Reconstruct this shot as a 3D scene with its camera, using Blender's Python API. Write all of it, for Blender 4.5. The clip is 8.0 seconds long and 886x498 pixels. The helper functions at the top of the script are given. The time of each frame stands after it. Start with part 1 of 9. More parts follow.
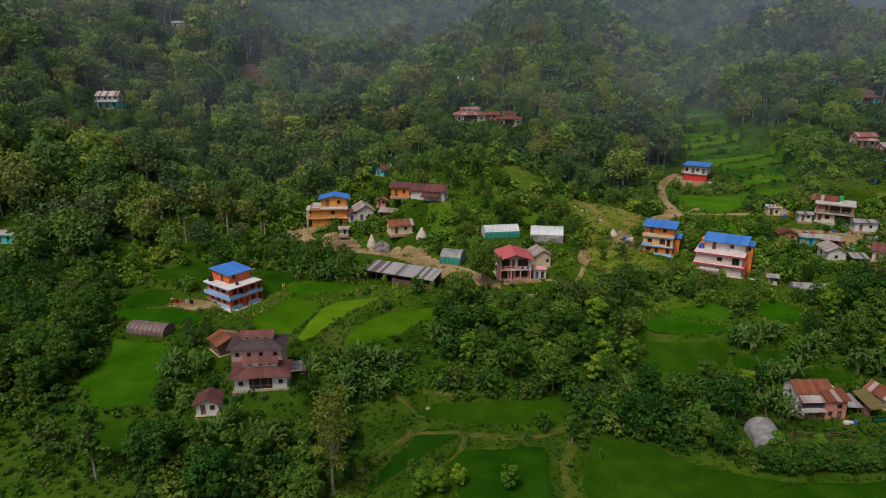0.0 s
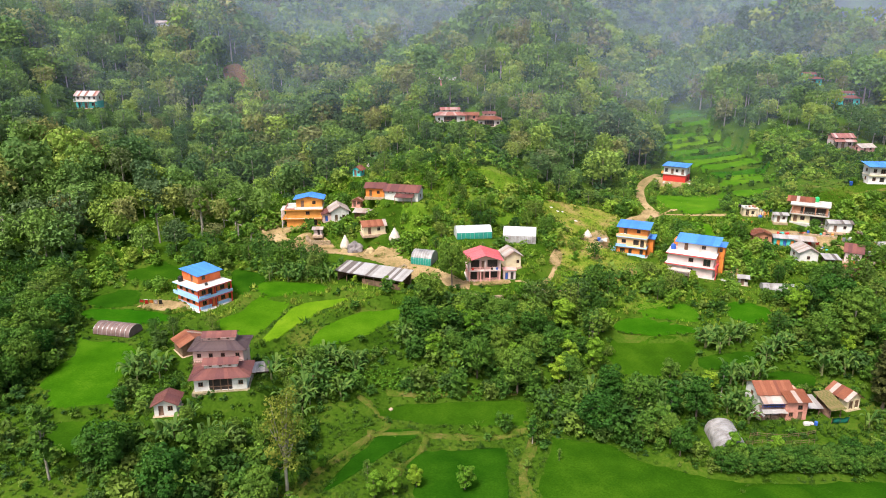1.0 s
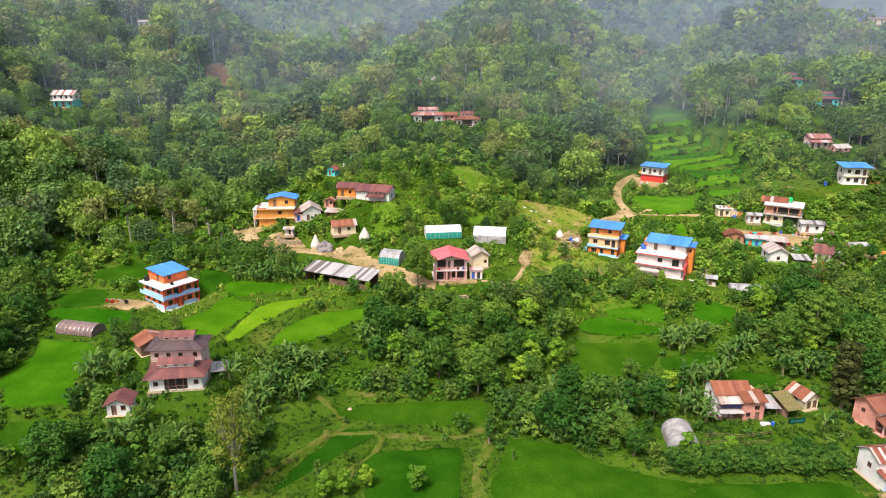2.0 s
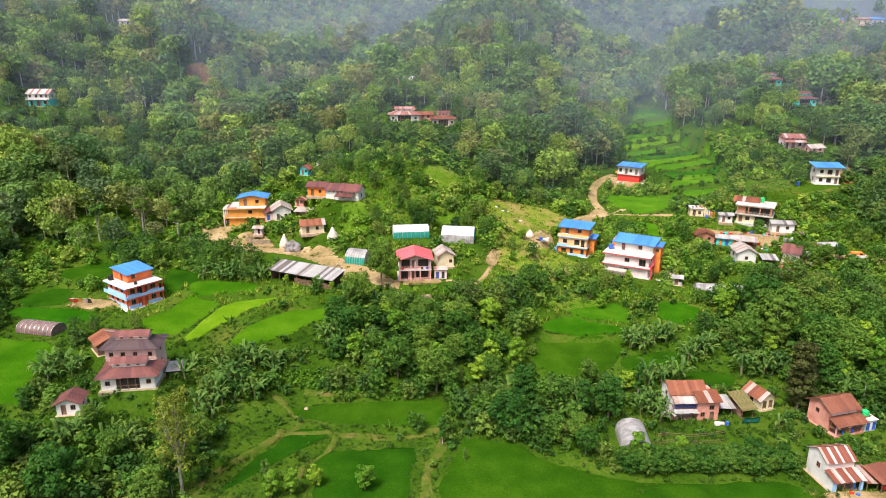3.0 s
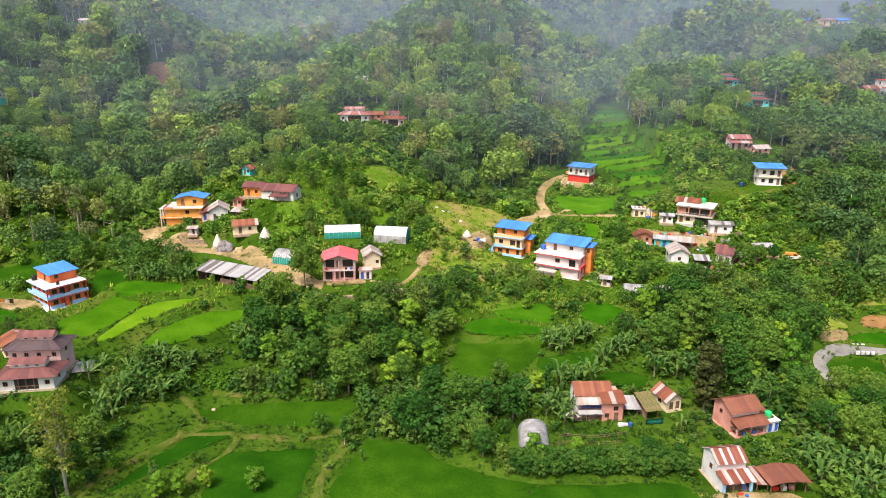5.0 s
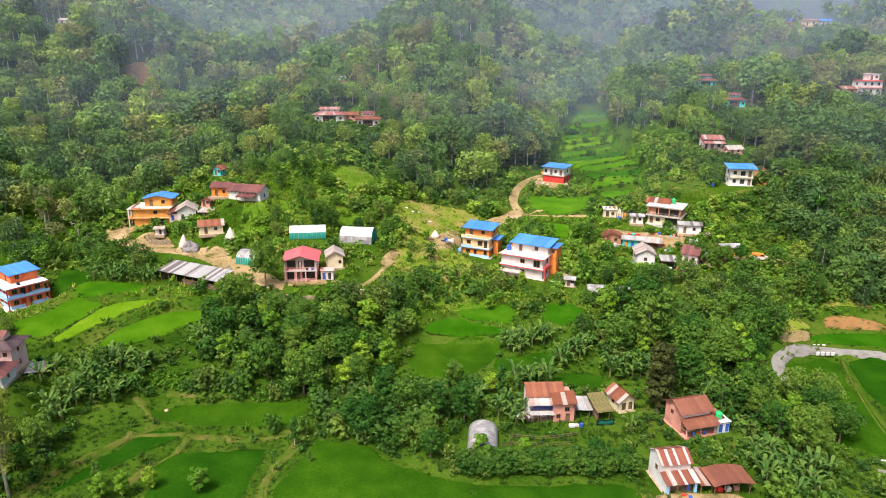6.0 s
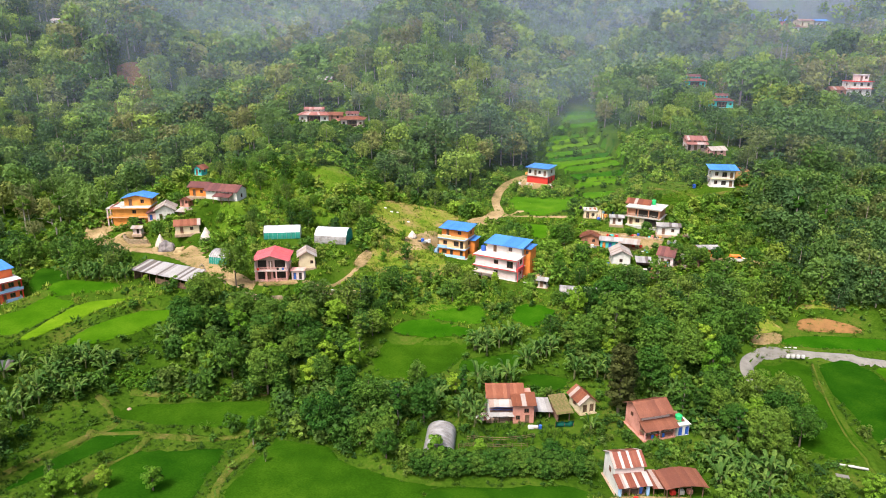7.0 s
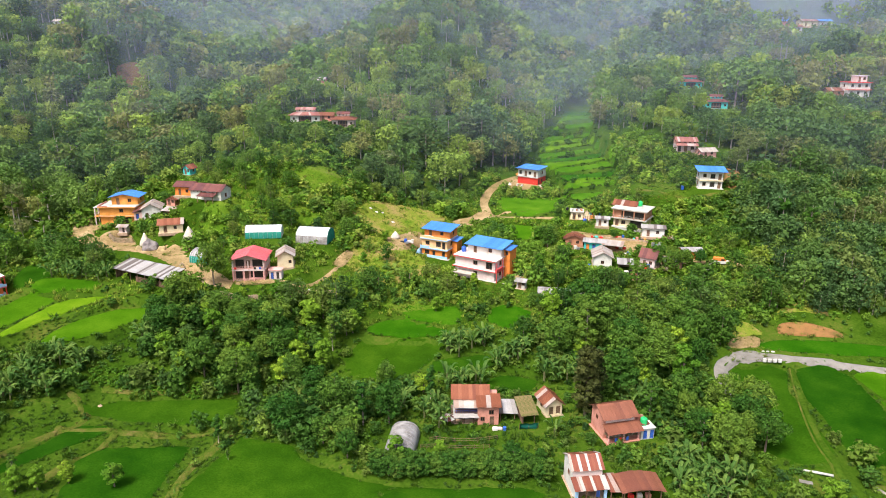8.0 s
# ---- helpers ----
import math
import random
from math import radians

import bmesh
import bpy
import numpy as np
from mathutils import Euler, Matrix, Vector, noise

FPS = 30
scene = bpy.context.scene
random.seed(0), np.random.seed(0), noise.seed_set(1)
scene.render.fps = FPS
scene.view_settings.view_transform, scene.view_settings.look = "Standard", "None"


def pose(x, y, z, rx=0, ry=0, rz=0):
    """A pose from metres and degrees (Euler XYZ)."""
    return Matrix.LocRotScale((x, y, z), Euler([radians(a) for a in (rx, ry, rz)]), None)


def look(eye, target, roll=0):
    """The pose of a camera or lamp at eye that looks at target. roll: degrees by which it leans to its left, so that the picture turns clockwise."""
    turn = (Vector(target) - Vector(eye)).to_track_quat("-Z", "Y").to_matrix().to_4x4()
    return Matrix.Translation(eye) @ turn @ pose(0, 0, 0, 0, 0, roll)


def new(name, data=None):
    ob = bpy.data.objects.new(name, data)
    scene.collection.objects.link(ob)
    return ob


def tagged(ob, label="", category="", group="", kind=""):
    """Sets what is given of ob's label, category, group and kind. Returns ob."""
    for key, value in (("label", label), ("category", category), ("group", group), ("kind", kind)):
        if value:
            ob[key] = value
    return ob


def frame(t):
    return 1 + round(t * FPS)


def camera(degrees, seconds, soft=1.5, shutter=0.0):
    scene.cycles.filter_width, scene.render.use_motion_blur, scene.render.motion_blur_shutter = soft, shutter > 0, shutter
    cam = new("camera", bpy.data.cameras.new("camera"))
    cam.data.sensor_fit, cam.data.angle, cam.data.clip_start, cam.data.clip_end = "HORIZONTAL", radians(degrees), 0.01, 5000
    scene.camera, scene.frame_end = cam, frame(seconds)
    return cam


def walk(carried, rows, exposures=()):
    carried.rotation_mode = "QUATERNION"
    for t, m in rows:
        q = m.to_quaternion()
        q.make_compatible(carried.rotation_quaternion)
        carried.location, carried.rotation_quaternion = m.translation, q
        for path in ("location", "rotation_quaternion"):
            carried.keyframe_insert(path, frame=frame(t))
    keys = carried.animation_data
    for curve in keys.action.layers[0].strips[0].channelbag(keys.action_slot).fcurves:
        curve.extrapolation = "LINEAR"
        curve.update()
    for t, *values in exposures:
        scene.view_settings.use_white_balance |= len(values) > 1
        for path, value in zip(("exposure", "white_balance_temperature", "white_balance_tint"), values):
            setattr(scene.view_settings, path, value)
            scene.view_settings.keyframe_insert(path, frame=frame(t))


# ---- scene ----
# ---------------------------------------------------------------- camera
cam = camera(66.6, 8.0, soft=1.0)
METRES, EYE, TILT, LEAN, TURN = 66.0, 69.0, -17.0, 0.0, 0.0
ROWS = [
    (0.0, 0.0, 0.0, 0.0, -0.0, 0.0, -0.0),
    (0.5, 0.0499, -0.0009, 0.0023, -0.06, -0.01, -0.04),
    (1.0, 0.1028, -0.001, 0.0034, -0.13, -0.02, -0.06),
    (1.5, 0.1589, -0.0006, 0.0034, -0.19, -0.02, -0.1),
    (3.0, 0.3395, 0.0011, 0.003, -0.36, -0.05, -0.19),
    (3.5, 0.4024, 0.0015, 0.003, -0.43, -0.05, -0.21),
    (4.0, 0.4669, 0.0019, 0.0035, -0.47, -0.05, -0.23),
    (4.5, 0.5322, 0.0023, 0.0045, -0.52, -0.05, -0.24),
    (6.0, 0.7313, 0.0039, 0.0076, -0.65, -0.04, -0.27),
    (6.5, 0.7974, 0.0037, 0.009, -0.42, -0.04, -0.36),
    (7.0, 0.8649, 0.0039, 0.0103, 0.04, -0.04, -0.5),
    (7.5, 0.9322, 0.0042, 0.0122, 0.6, -0.05, -0.65),
    (8.0, 0.9998, 0.0047, 0.0136, 1.27, -0.04, -0.87),
]
BASE = 0.84
walk(cam, [(t, pose(0, 0, EYE, TILT, LEAN, TURN) @ pose(METRES * x, METRES * y, METRES * z, 90 + pitch, roll, yaw)) for t, x, y, z, yaw, pitch, roll in ROWS],
     exposures=[(0.0, BASE - 1.52), (0.1, BASE - 1.15), (0.2, BASE - 0.45), (0.3, BASE - 0.2), (0.5, BASE), (8.0, BASE)])

# ---------------------------------------------------------------- sky and sun
SUN_UP, SUN_ROUND = 60.0, 215.0    # degrees above the horizon, degrees clockwise from +y
world = bpy.data.worlds.new("sky")
scene.world = world
world.use_nodes = True
wn = world.node_tree.nodes
wl = world.node_tree.links
sky = wn.new("ShaderNodeTexSky")
sky.sky_type = "NISHITA"
sky.sun_disc = False
sky.sun_elevation, sky.sun_rotation = radians(SUN_UP), radians(SUN_ROUND)
sky.air_density, sky.dust_density, sky.ozone_density = 1.0, 6.0, 1.0
wn["Background"].inputs["Strength"].default_value = 0.13
wl.new(sky.outputs[0], wn["Background"].inputs["Color"])
sun = new("sun", bpy.data.lights.new("sun", "SUN"))
sun.data.energy, sun.data.angle, sun.data.color = 2.5, radians(14), (1.0, 0.975, 0.93)
a, e = radians(SUN_ROUND), radians(SUN_UP)
sun.matrix_world = look((0, 0, 300), Vector((0, 0, 300)) - Vector((math.sin(a) * math.cos(e), math.cos(a) * math.cos(e), math.sin(e))))


# ---------------------------------------------------------------- materials
def material(name, colours, scale=1.0, rough=0.8, bump=0.2, metal=0.0, fine=12.0, tone=0.0, attr="", spec=0.3, island=0.0):
    """Two scales of noise between the colours; tone: change from object to object; attr: from a point attribute; island: from piece to piece."""
    m = bpy.data.materials.new(name)
    m.use_nodes = True
    n, l = m.node_tree.nodes, m.node_tree.links
    b = n["Principled BSDF"]
    co = n.new("ShaderNodeTexCoord")
    big, small = n.new("ShaderNodeTexNoise"), n.new("ShaderNodeTexNoise")
    big.inputs["Scale"].default_value, small.inputs["Scale"].default_value = scale, scale * fine
    big.inputs["Detail"].default_value, small.inputs["Detail"].default_value = 4, 3
    mix = n.new("ShaderNodeMath")
    mix.operation = "MULTIPLY_ADD"
    mix.inputs[1].default_value = 0.62
    half = n.new("ShaderNodeMath")
    half.operation = "MULTIPLY"
    half.inputs[1].default_value = 0.38
    l.new(co.outputs["Object"], big.inputs["Vector"])
    l.new(co.outputs["Object"], small.inputs["Vector"])
    l.new(small.outputs["Fac"], half.inputs[0])
    l.new(big.outputs["Fac"], mix.inputs[0])
    l.new(half.outputs[0], mix.inputs[2])
    ramp = n.new("ShaderNodeValToRGB")
    ramp.color_ramp.interpolation = "LINEAR"
    last = len(colours) - 1
    while len(ramp.color_ramp.elements) < len(colours):
        ramp.color_ramp.elements.new(0.5)
    for i, c in enumerate(colours):
        ramp.color_ramp.elements[i].position = 0.32 + 0.36 * i / max(last, 1)
        ramp.color_ramp.elements[i].color = (*c, 1)
    l.new(mix.outputs[0], ramp.inputs["Fac"])
    colour = ramp.outputs["Color"]
    if tone or attr or island:
        hsv = n.new("ShaderNodeHueSaturation")
        if attr:
            at = n.new("ShaderNodeAttribute")
            at.attribute_name = attr
            src, amount = at.outputs["Fac"], tone
        elif island:
            g = n.new("ShaderNodeNewGeometry")
            src, amount = g.outputs["Random Per Island"], island
        else:
            o = n.new("ShaderNodeObjectInfo")
            src, amount = o.outputs["Random"], tone
        val, hue = n.new("ShaderNodeMapRange"), n.new("ShaderNodeMapRange")
        val.inputs["To Min"].default_value, val.inputs["To Max"].default_value = 1 - amount, 1 + amount
        hue.inputs["To Min"].default_value, hue.inputs["To Max"].default_value = 0.5 + 0.07 * amount, 0.5 - 0.09 * amount
        l.new(src, val.inputs["Value"])
        l.new(src, hue.inputs["Value"])
        l.new(val.outputs[0], hsv.inputs["Value"])
        l.new(hue.outputs[0], hsv.inputs["Hue"])
        l.new(colour, hsv.inputs["Color"])
        colour = hsv.outputs["Color"]
    l.new(colour, b.inputs["Base Color"])
    b.inputs["Roughness"].default_value, b.inputs["Metallic"].default_value = rough, metal
    b.inputs["Specular IOR Level"].default_value = spec
    if bump:
        bp = n.new("ShaderNodeBump")
        bp.inputs["Strength"].default_value, bp.inputs["Distance"].default_value = bump, 0.05
        l.new(small.outputs["Fac"], bp.inputs["Height"])
        l.new(bp.outputs["Normal"], b.inputs["Normal"])
    return m


def leafy(name, colours, tone=0.35, attr="", island=0.0, scale=0.35, through_light=0.3, spread=0.34):
    """Leaves: matt with a little sheen, and some light passing through."""
    m = material(name, colours, scale=scale, rough=0.6, bump=0.0, fine=9.0, tone=tone, attr=attr, spec=0.10, island=island)
    n, l = m.node_tree.nodes, m.node_tree.links
    b = n["Principled BSDF"]
    # no two sprays of leaf quite alike
    g, vary, each = n.new("ShaderNodeNewGeometry"), n.new("ShaderNodeMapRange"), n.new("ShaderNodeHueSaturation")
    vary.inputs["To Min"].default_value, vary.inputs["To Max"].default_value = 1 - spread, 1 + spread
    l.new(g.outputs["Random Per Island"], vary.inputs["Value"])
    l.new(vary.outputs[0], each.inputs["Value"])
    l.new(b.inputs["Base Color"].links[0].from_socket, each.inputs["Color"])
    l.new(each.outputs["Color"], b.inputs["Base Color"])
    t, mix = n.new("ShaderNodeBsdfTranslucent"), n.new("ShaderNodeMixShader")
    mix.inputs[0].default_value = through_light
    l.new(b.inputs["Base Color"].links[0].from_socket, t.inputs["Color"])
    l.new(b.outputs[0], mix.inputs[1])
    l.new(t.outputs[0], mix.inputs[2])
    l.new(mix.outputs[0], n["Material Output"].inputs["Surface"])
    return m


def crown_leaves(name, palette, through_light=0.3, spread=0.22, scale=0.15):
    """Leaves of many plants in one mesh: each plant takes its own colour from the palette, by its point attribute."""
    m = bpy.data.materials.new(name)
    m.use_nodes = True
    n, l = m.node_tree.nodes, m.node_tree.links
    b = n["Principled BSDF"]
    at, ramp, co, big = n.new("ShaderNodeAttribute"), n.new("ShaderNodeValToRGB"), n.new("ShaderNodeTexCoord"), n.new("ShaderNodeTexNoise")
    at.attribute_name = "tone"
    while len(ramp.color_ramp.elements) < len(palette):
        ramp.color_ramp.elements.new(0.5)
    for i, c in enumerate(palette):
        ramp.color_ramp.elements[i].position = i / (len(palette) - 1)
        ramp.color_ramp.elements[i].color = (*c, 1)
    big.inputs["Scale"].default_value, big.inputs["Detail"].default_value = scale, 5
    patch, vary, g = n.new("ShaderNodeMapRange"), n.new("ShaderNodeMapRange"), n.new("ShaderNodeNewGeometry")
    patch.inputs["From Min"].default_value, patch.inputs["From Max"].default_value = 0.3, 0.7
    patch.inputs["To Min"].default_value, patch.inputs["To Max"].default_value = 0.78, 1.22
    vary.inputs["To Min"].default_value, vary.inputs["To Max"].default_value = 1 - spread, 1 + spread
    first, each = n.new("ShaderNodeHueSaturation"), n.new("ShaderNodeHueSaturation")
    l.new(at.outputs["Fac"], ramp.inputs["Fac"])
    l.new(co.outputs["Object"], big.inputs["Vector"])
    l.new(big.outputs["Fac"], patch.inputs["Value"])
    l.new(g.outputs["Random Per Island"], vary.inputs["Value"])
    l.new(patch.outputs[0], first.inputs["Value"])
    l.new(vary.outputs[0], each.inputs["Value"])
    l.new(ramp.outputs["Color"], first.inputs["Color"])
    l.new(first.outputs["Color"], each.inputs["Color"])
    l.new(each.outputs["Color"], b.inputs["Base Color"])
    b.inputs["Roughness"].default_value, b.inputs["Specular IOR Level"].default_value = 0.6, 0.12
    t, mix = n.new("ShaderNodeBsdfTranslucent"), n.new("ShaderNodeMixShader")
    mix.inputs[0].default_value = through_light
    l.new(each.outputs["Color"], t.inputs["Color"])
    l.new(b.outputs[0], mix.inputs[1])
    l.new(t.outputs[0], mix.inputs[2])
    l.new(mix.outputs[0], n["Material Output"].inputs["Surface"])
    return m


def ridged(m, pitch, axis="X", depth=0.03):
    """Corrugation along one axis of the object, added as relief."""
    n, l = m.node_tree.nodes, m.node_tree.links
    w, bp, co = n.new("ShaderNodeTexWave"), n.new("ShaderNodeBump"), n.new("ShaderNodeTexCoord")
    w.bands_direction = axis
    w.inputs["Scale"].default_value = 0.314 / pitch
    bp.inputs["Strength"].default_value, bp.inputs["Distance"].default_value = 0.6, depth
    l.new(co.outputs["Object"], w.inputs["Vector"])
    l.new(w.outputs["Fac"], bp.inputs["Height"])
    l.new(bp.outputs["Normal"], n["Principled BSDF"].inputs["Normal"])
    return m


def sheet_metal(name, colours, shares, rough=0.5, metal=0.25):
    """Roof sheets that differ from sheet to sheet, weathered and corrugated."""
    m = material(name, [(0.5, 0.5, 0.5), (1, 1, 1)], scale=0.9, rough=rough, bump=0.0, metal=metal, fine=7.0)
    n, l = m.node_tree.nodes, m.node_tree.links
    b = n["Principled BSDF"]
    o, ramp, mul = n.new("ShaderNodeObjectInfo"), n.new("ShaderNodeValToRGB"), n.new("ShaderNodeMix")
    ramp.color_ramp.interpolation = "CONSTANT"
    while len(ramp.color_ramp.elements) < len(colours):
        ramp.color_ramp.elements.new(0.5)
    for i, c in enumerate(colours):
        ramp.color_ramp.elements[i].position = shares[i]
        ramp.color_ramp.elements[i].color = (*c, 1)
    mul.data_type, mul.blend_type = "RGBA", "MULTIPLY"
    mul.inputs["Factor"].default_value = 0.75
    l.new(o.outputs["Random"], ramp.inputs["Fac"])
    l.new(ramp.outputs["Color"], mul.inputs["A"])
    l.new(b.inputs["Base Color"].links[0].from_socket, mul.inputs["B"])
    l.new(mul.outputs["Result"], b.inputs["Base Color"])
    return ridged(m, 0.16)


M_GRASS = material("grass", [(0.016, 0.042, 0.003), (0.030, 0.068, 0.005), (0.048, 0.094, 0.008), (0.088, 0.104, 0.018)], scale=0.11, rough=1.0, bump=1.0, fine=18, spec=0.0)
M_PADDY = material("paddy_rice", [(0.010, 0.042, 0.002), (0.019, 0.064, 0.003), (0.036, 0.092, 0.005)], scale=0.16, rough=1.0, bump=1.0, fine=22, tone=0.15, spec=0.0)
M_MEADOW = material("bright_rice", [(0.017, 0.070, 0.002), (0.030, 0.102, 0.003), (0.056, 0.138, 0.006)], scale=0.16, rough=1.0, bump=1.0, fine=22, tone=0.22, spec=0.0)
M_DIRT = material("trodden_earth", [(0.10, 0.105, 0.03), (0.21, 0.145, 0.06), (0.32, 0.225, 0.11), (0.40, 0.295, 0.17)], scale=0.22, rough=0.95, bump=0.6, fine=12)
M_YOUNG = material("young_rice", [(0.034, 0.105, 0.003), (0.060, 0.150, 0.005), (0.100, 0.190, 0.010)], scale=0.16, rough=1.0, bump=1.0, fine=22, tone=0.22, spec=0.0)
M_DRY = material("dry_grass", [(0.060, 0.130, 0.010), (0.110, 0.170, 0.016), (0.170, 0.195, 0.028), (0.250, 0.190, 0.070), (0.300, 0.215, 0.100)], scale=0.16, rough=1.0, bump=0.9, fine=14, spec=0.0)
M_SLOPEGRASS = material("slope_grass", [(0.034, 0.086, 0.006), (0.060, 0.126, 0.009), (0.100, 0.158, 0.015), (0.130, 0.150, 0.030)], scale=0.14, rough=1.0, bump=1.0, fine=16, spec=0.0)
M_RIDGE = material("dull_ridge_grass", [(0.036, 0.080, 0.006), (0.058, 0.096, 0.010), (0.098, 0.104, 0.022), (0.150, 0.120, 0.045)], scale=0.4, rough=1.0, bump=0.9, fine=9, spec=0.0)
M_REDEARTH = material("red_earth", [(0.055, 0.085, 0.010), (0.20, 0.10, 0.035), (0.26, 0.13, 0.045), (0.07, 0.10, 0.012)], scale=0.35, rough=0.95, bump=0.6)
M_TRACK = material("concrete_road", [(0.13, 0.12, 0.10), (0.205, 0.19, 0.17), (0.26, 0.24, 0.215)], scale=0.5, rough=0.9, bump=0.3)
M_STONE = material("field_stone", [(0.20, 0.155, 0.10), (0.34, 0.26, 0.165), (0.46, 0.36, 0.24)], scale=1.2, rough=0.9, bump=0.7, tone=0.3)
M_ROCK = material("boulder", [(0.10, 0.09, 0.095), (0.22, 0.19, 0.19), (0.36, 0.33, 0.31)], scale=0.6, rough=0.85, bump=0.9)
M_TANROCK = material("tan_rock", [(0.3, 0.22, 0.11), (0.5, 0.38, 0.2)], scale=0.7, rough=0.9, bump=0.9)
M_CONCRETE = material("concrete", [(0.24, 0.22, 0.20), (0.46, 0.44, 0.40), (0.58, 0.56, 0.52)], scale=0.6, rough=0.85, bump=0.15)
M_WHITE = material("white_wall", [(0.36, 0.33, 0.28), (0.60, 0.58, 0.54), (0.68, 0.66, 0.63), (0.70, 0.68, 0.66)], scale=0.6, rough=0.8, bump=0.08)
M_PINKWHITE = material("pale_pink_wall", [(0.42, 0.30, 0.27), (0.62, 0.49, 0.47), (0.69, 0.57, 0.55), (0.70, 0.58, 0.56)], scale=0.6, rough=0.8, bump=0.08)
M_PALEPINK = material("faded_pink_wall", [(0.55, 0.35, 0.31), (0.66, 0.44, 0.40), (0.69, 0.49, 0.45)], scale=0.5, rough=0.85, bump=0.1)
M_PINK = material("pink_wall", [(0.60, 0.28, 0.24), (0.75, 0.38, 0.34), (0.78, 0.43, 0.38)], scale=0.4, rough=0.8, bump=0.08)
M_CORAL = material("coral_wall", [(0.36, 0.14, 0.10), (0.56, 0.25, 0.19), (0.63, 0.31, 0.25)], scale=0.7, rough=0.8, bump=0.1)
M_ORANGE = material("orange_wall", [(0.46, 0.13, 0.03), (0.74, 0.23, 0.045), (0.82, 0.28, 0.06)], scale=0.6, rough=0.75, bump=0.06)
M_TANGERINE = material("tangerine_wall", [(0.48, 0.09, 0.03), (0.74, 0.16, 0.05), (0.80, 0.20, 0.07)], scale=0.6, rough=0.75, bump=0.06)
M_AMBER = material("amber_wall", [(0.42, 0.17, 0.04), (0.70, 0.29, 0.06), (0.78, 0.35, 0.09)], scale=0.6, rough=0.75, bump=0.06)
M_PEACH = material("peach_wall", [(0.75, 0.42, 0.2), (0.83, 0.52, 0.28)], scale=0.4, rough=0.75, bump=0.06)
M_BLUE = material("light_blue_paint", [(0.24, 0.42, 0.66), (0.32, 0.52, 0.76), (0.38, 0.57, 0.78)], scale=0.5, rough=0.7, bump=0.06)
M_DEEPBLUE = material("blue_plastic", [(0.03, 0.10, 0.42), (0.05, 0.14, 0.5)], scale=1, rough=0.4, bump=0.0)
M_RED = material("red_paint", [(0.55, 0.03, 0.02), (0.68, 0.05, 0.03)], scale=0.4, rough=0.7, bump=0.06)
M_REDTRIM = material("red_trim", [(0.5, 0.05, 0.05), (0.62, 0.09, 0.09)], scale=0.6, rough=0.7, bump=0.05)
M_TURQ = material("turquoise_wall", [(0.05, 0.44, 0.42), (0.09, 0.58, 0.54)], scale=0.4, rough=0.75, bump=0.06)
M_CREAM = material("cream_wall", [(0.55, 0.42, 0.25), (0.70, 0.58, 0.38), (0.75, 0.64, 0.46)], scale=0.5, rough=0.85, bump=0.1)
M_BRICK = material("brick_wall", [(0.30, 0.12, 0.07), (0.42, 0.19, 0.11), (0.47, 0.25, 0.16)], scale=0.7, rough=0.9, bump=0.4)
M_WOOD = material("weathered_wood", [(0.09, 0.055, 0.035), (0.18, 0.11, 0.07), (0.26, 0.17, 0.11)], scale=1.5, rough=0.85, bump=0.3, tone=0.2)
# Near-black: painted shade behind openings, and also dark cloth and sacks
M_DARK = material("dark_cloth_and_painted_shade", [(0.024, 0.021, 0.018), (0.060, 0.050, 0.042)], scale=1.6, rough=0.9, bump=0.0)
M_GLASS = material("window_glass", [(0.012, 0.016, 0.02), (0.035, 0.04, 0.045)], scale=1, rough=0.12, bump=0.0, spec=0.6)
M_FRAME = material("brown_frame", [(0.12, 0.05, 0.03), (0.2, 0.09, 0.05)], scale=2, rough=0.6, bump=0.1)
M_STEEL = material("galvanised_steel", [(0.35, 0.36, 0.37), (0.5, 0.51, 0.52)], scale=2, rough=0.4, bump=0.05, metal=0.7)
M_ROOFBLUE = sheet_metal("blue_roof_sheet", [(0.075, 0.27, 0.78), (0.09, 0.31, 0.84), (0.065, 0.24, 0.70)], [0, 0.4, 0.75], rough=0.45, metal=0.1)
M_ROOFMAROON = sheet_metal("maroon_roof_sheet", [(0.19, 0.070, 0.062), (0.23, 0.086, 0.072), (0.16, 0.060, 0.058)], [0, 0.4, 0.75])
M_ROOFDARK = sheet_metal("dark_roof_sheet", [(0.10, 0.065, 0.07), (0.12, 0.08, 0.08), (0.09, 0.055, 0.06)], [0, 0.4, 0.75])
M_ROOFROSE = sheet_metal("rose_roof_sheet", [(0.68, 0.13, 0.15), (0.74, 0.16, 0.18), (0.64, 0.12, 0.13)], [0, 0.4, 0.75], metal=0.1)
M_ROOFRUST = sheet_metal("rusted_roof_sheet", [(0.27, 0.088, 0.044), (0.34, 0.125, 0.068), (0.21, 0.066, 0.038), (0.50, 0.40, 0.35)], [0, 0.35, 0.6, 0.88])
M_ROOFRUSTY = sheet_metal("orange_rust_roof_sheet", [(0.28, 0.092, 0.048), (0.34, 0.125, 0.068), (0.22, 0.070, 0.042)], [0, 0.4, 0.75])
M_ROOFMIX = sheet_metal("patched_roof_sheet", [(0.27, 0.08, 0.05), (0.62, 0.55, 0.51), (0.30, 0.10, 0.06), (0.50, 0.38, 0.33)], [0, 0.42, 0.60, 0.88])
M_ROOFBROWN = sheet_metal("brown_roof_sheet", [(0.245, 0.086, 0.050), (0.28, 0.102, 0.060), (0.215, 0.074, 0.046)], [0, 0.4, 0.75], metal=0.15)
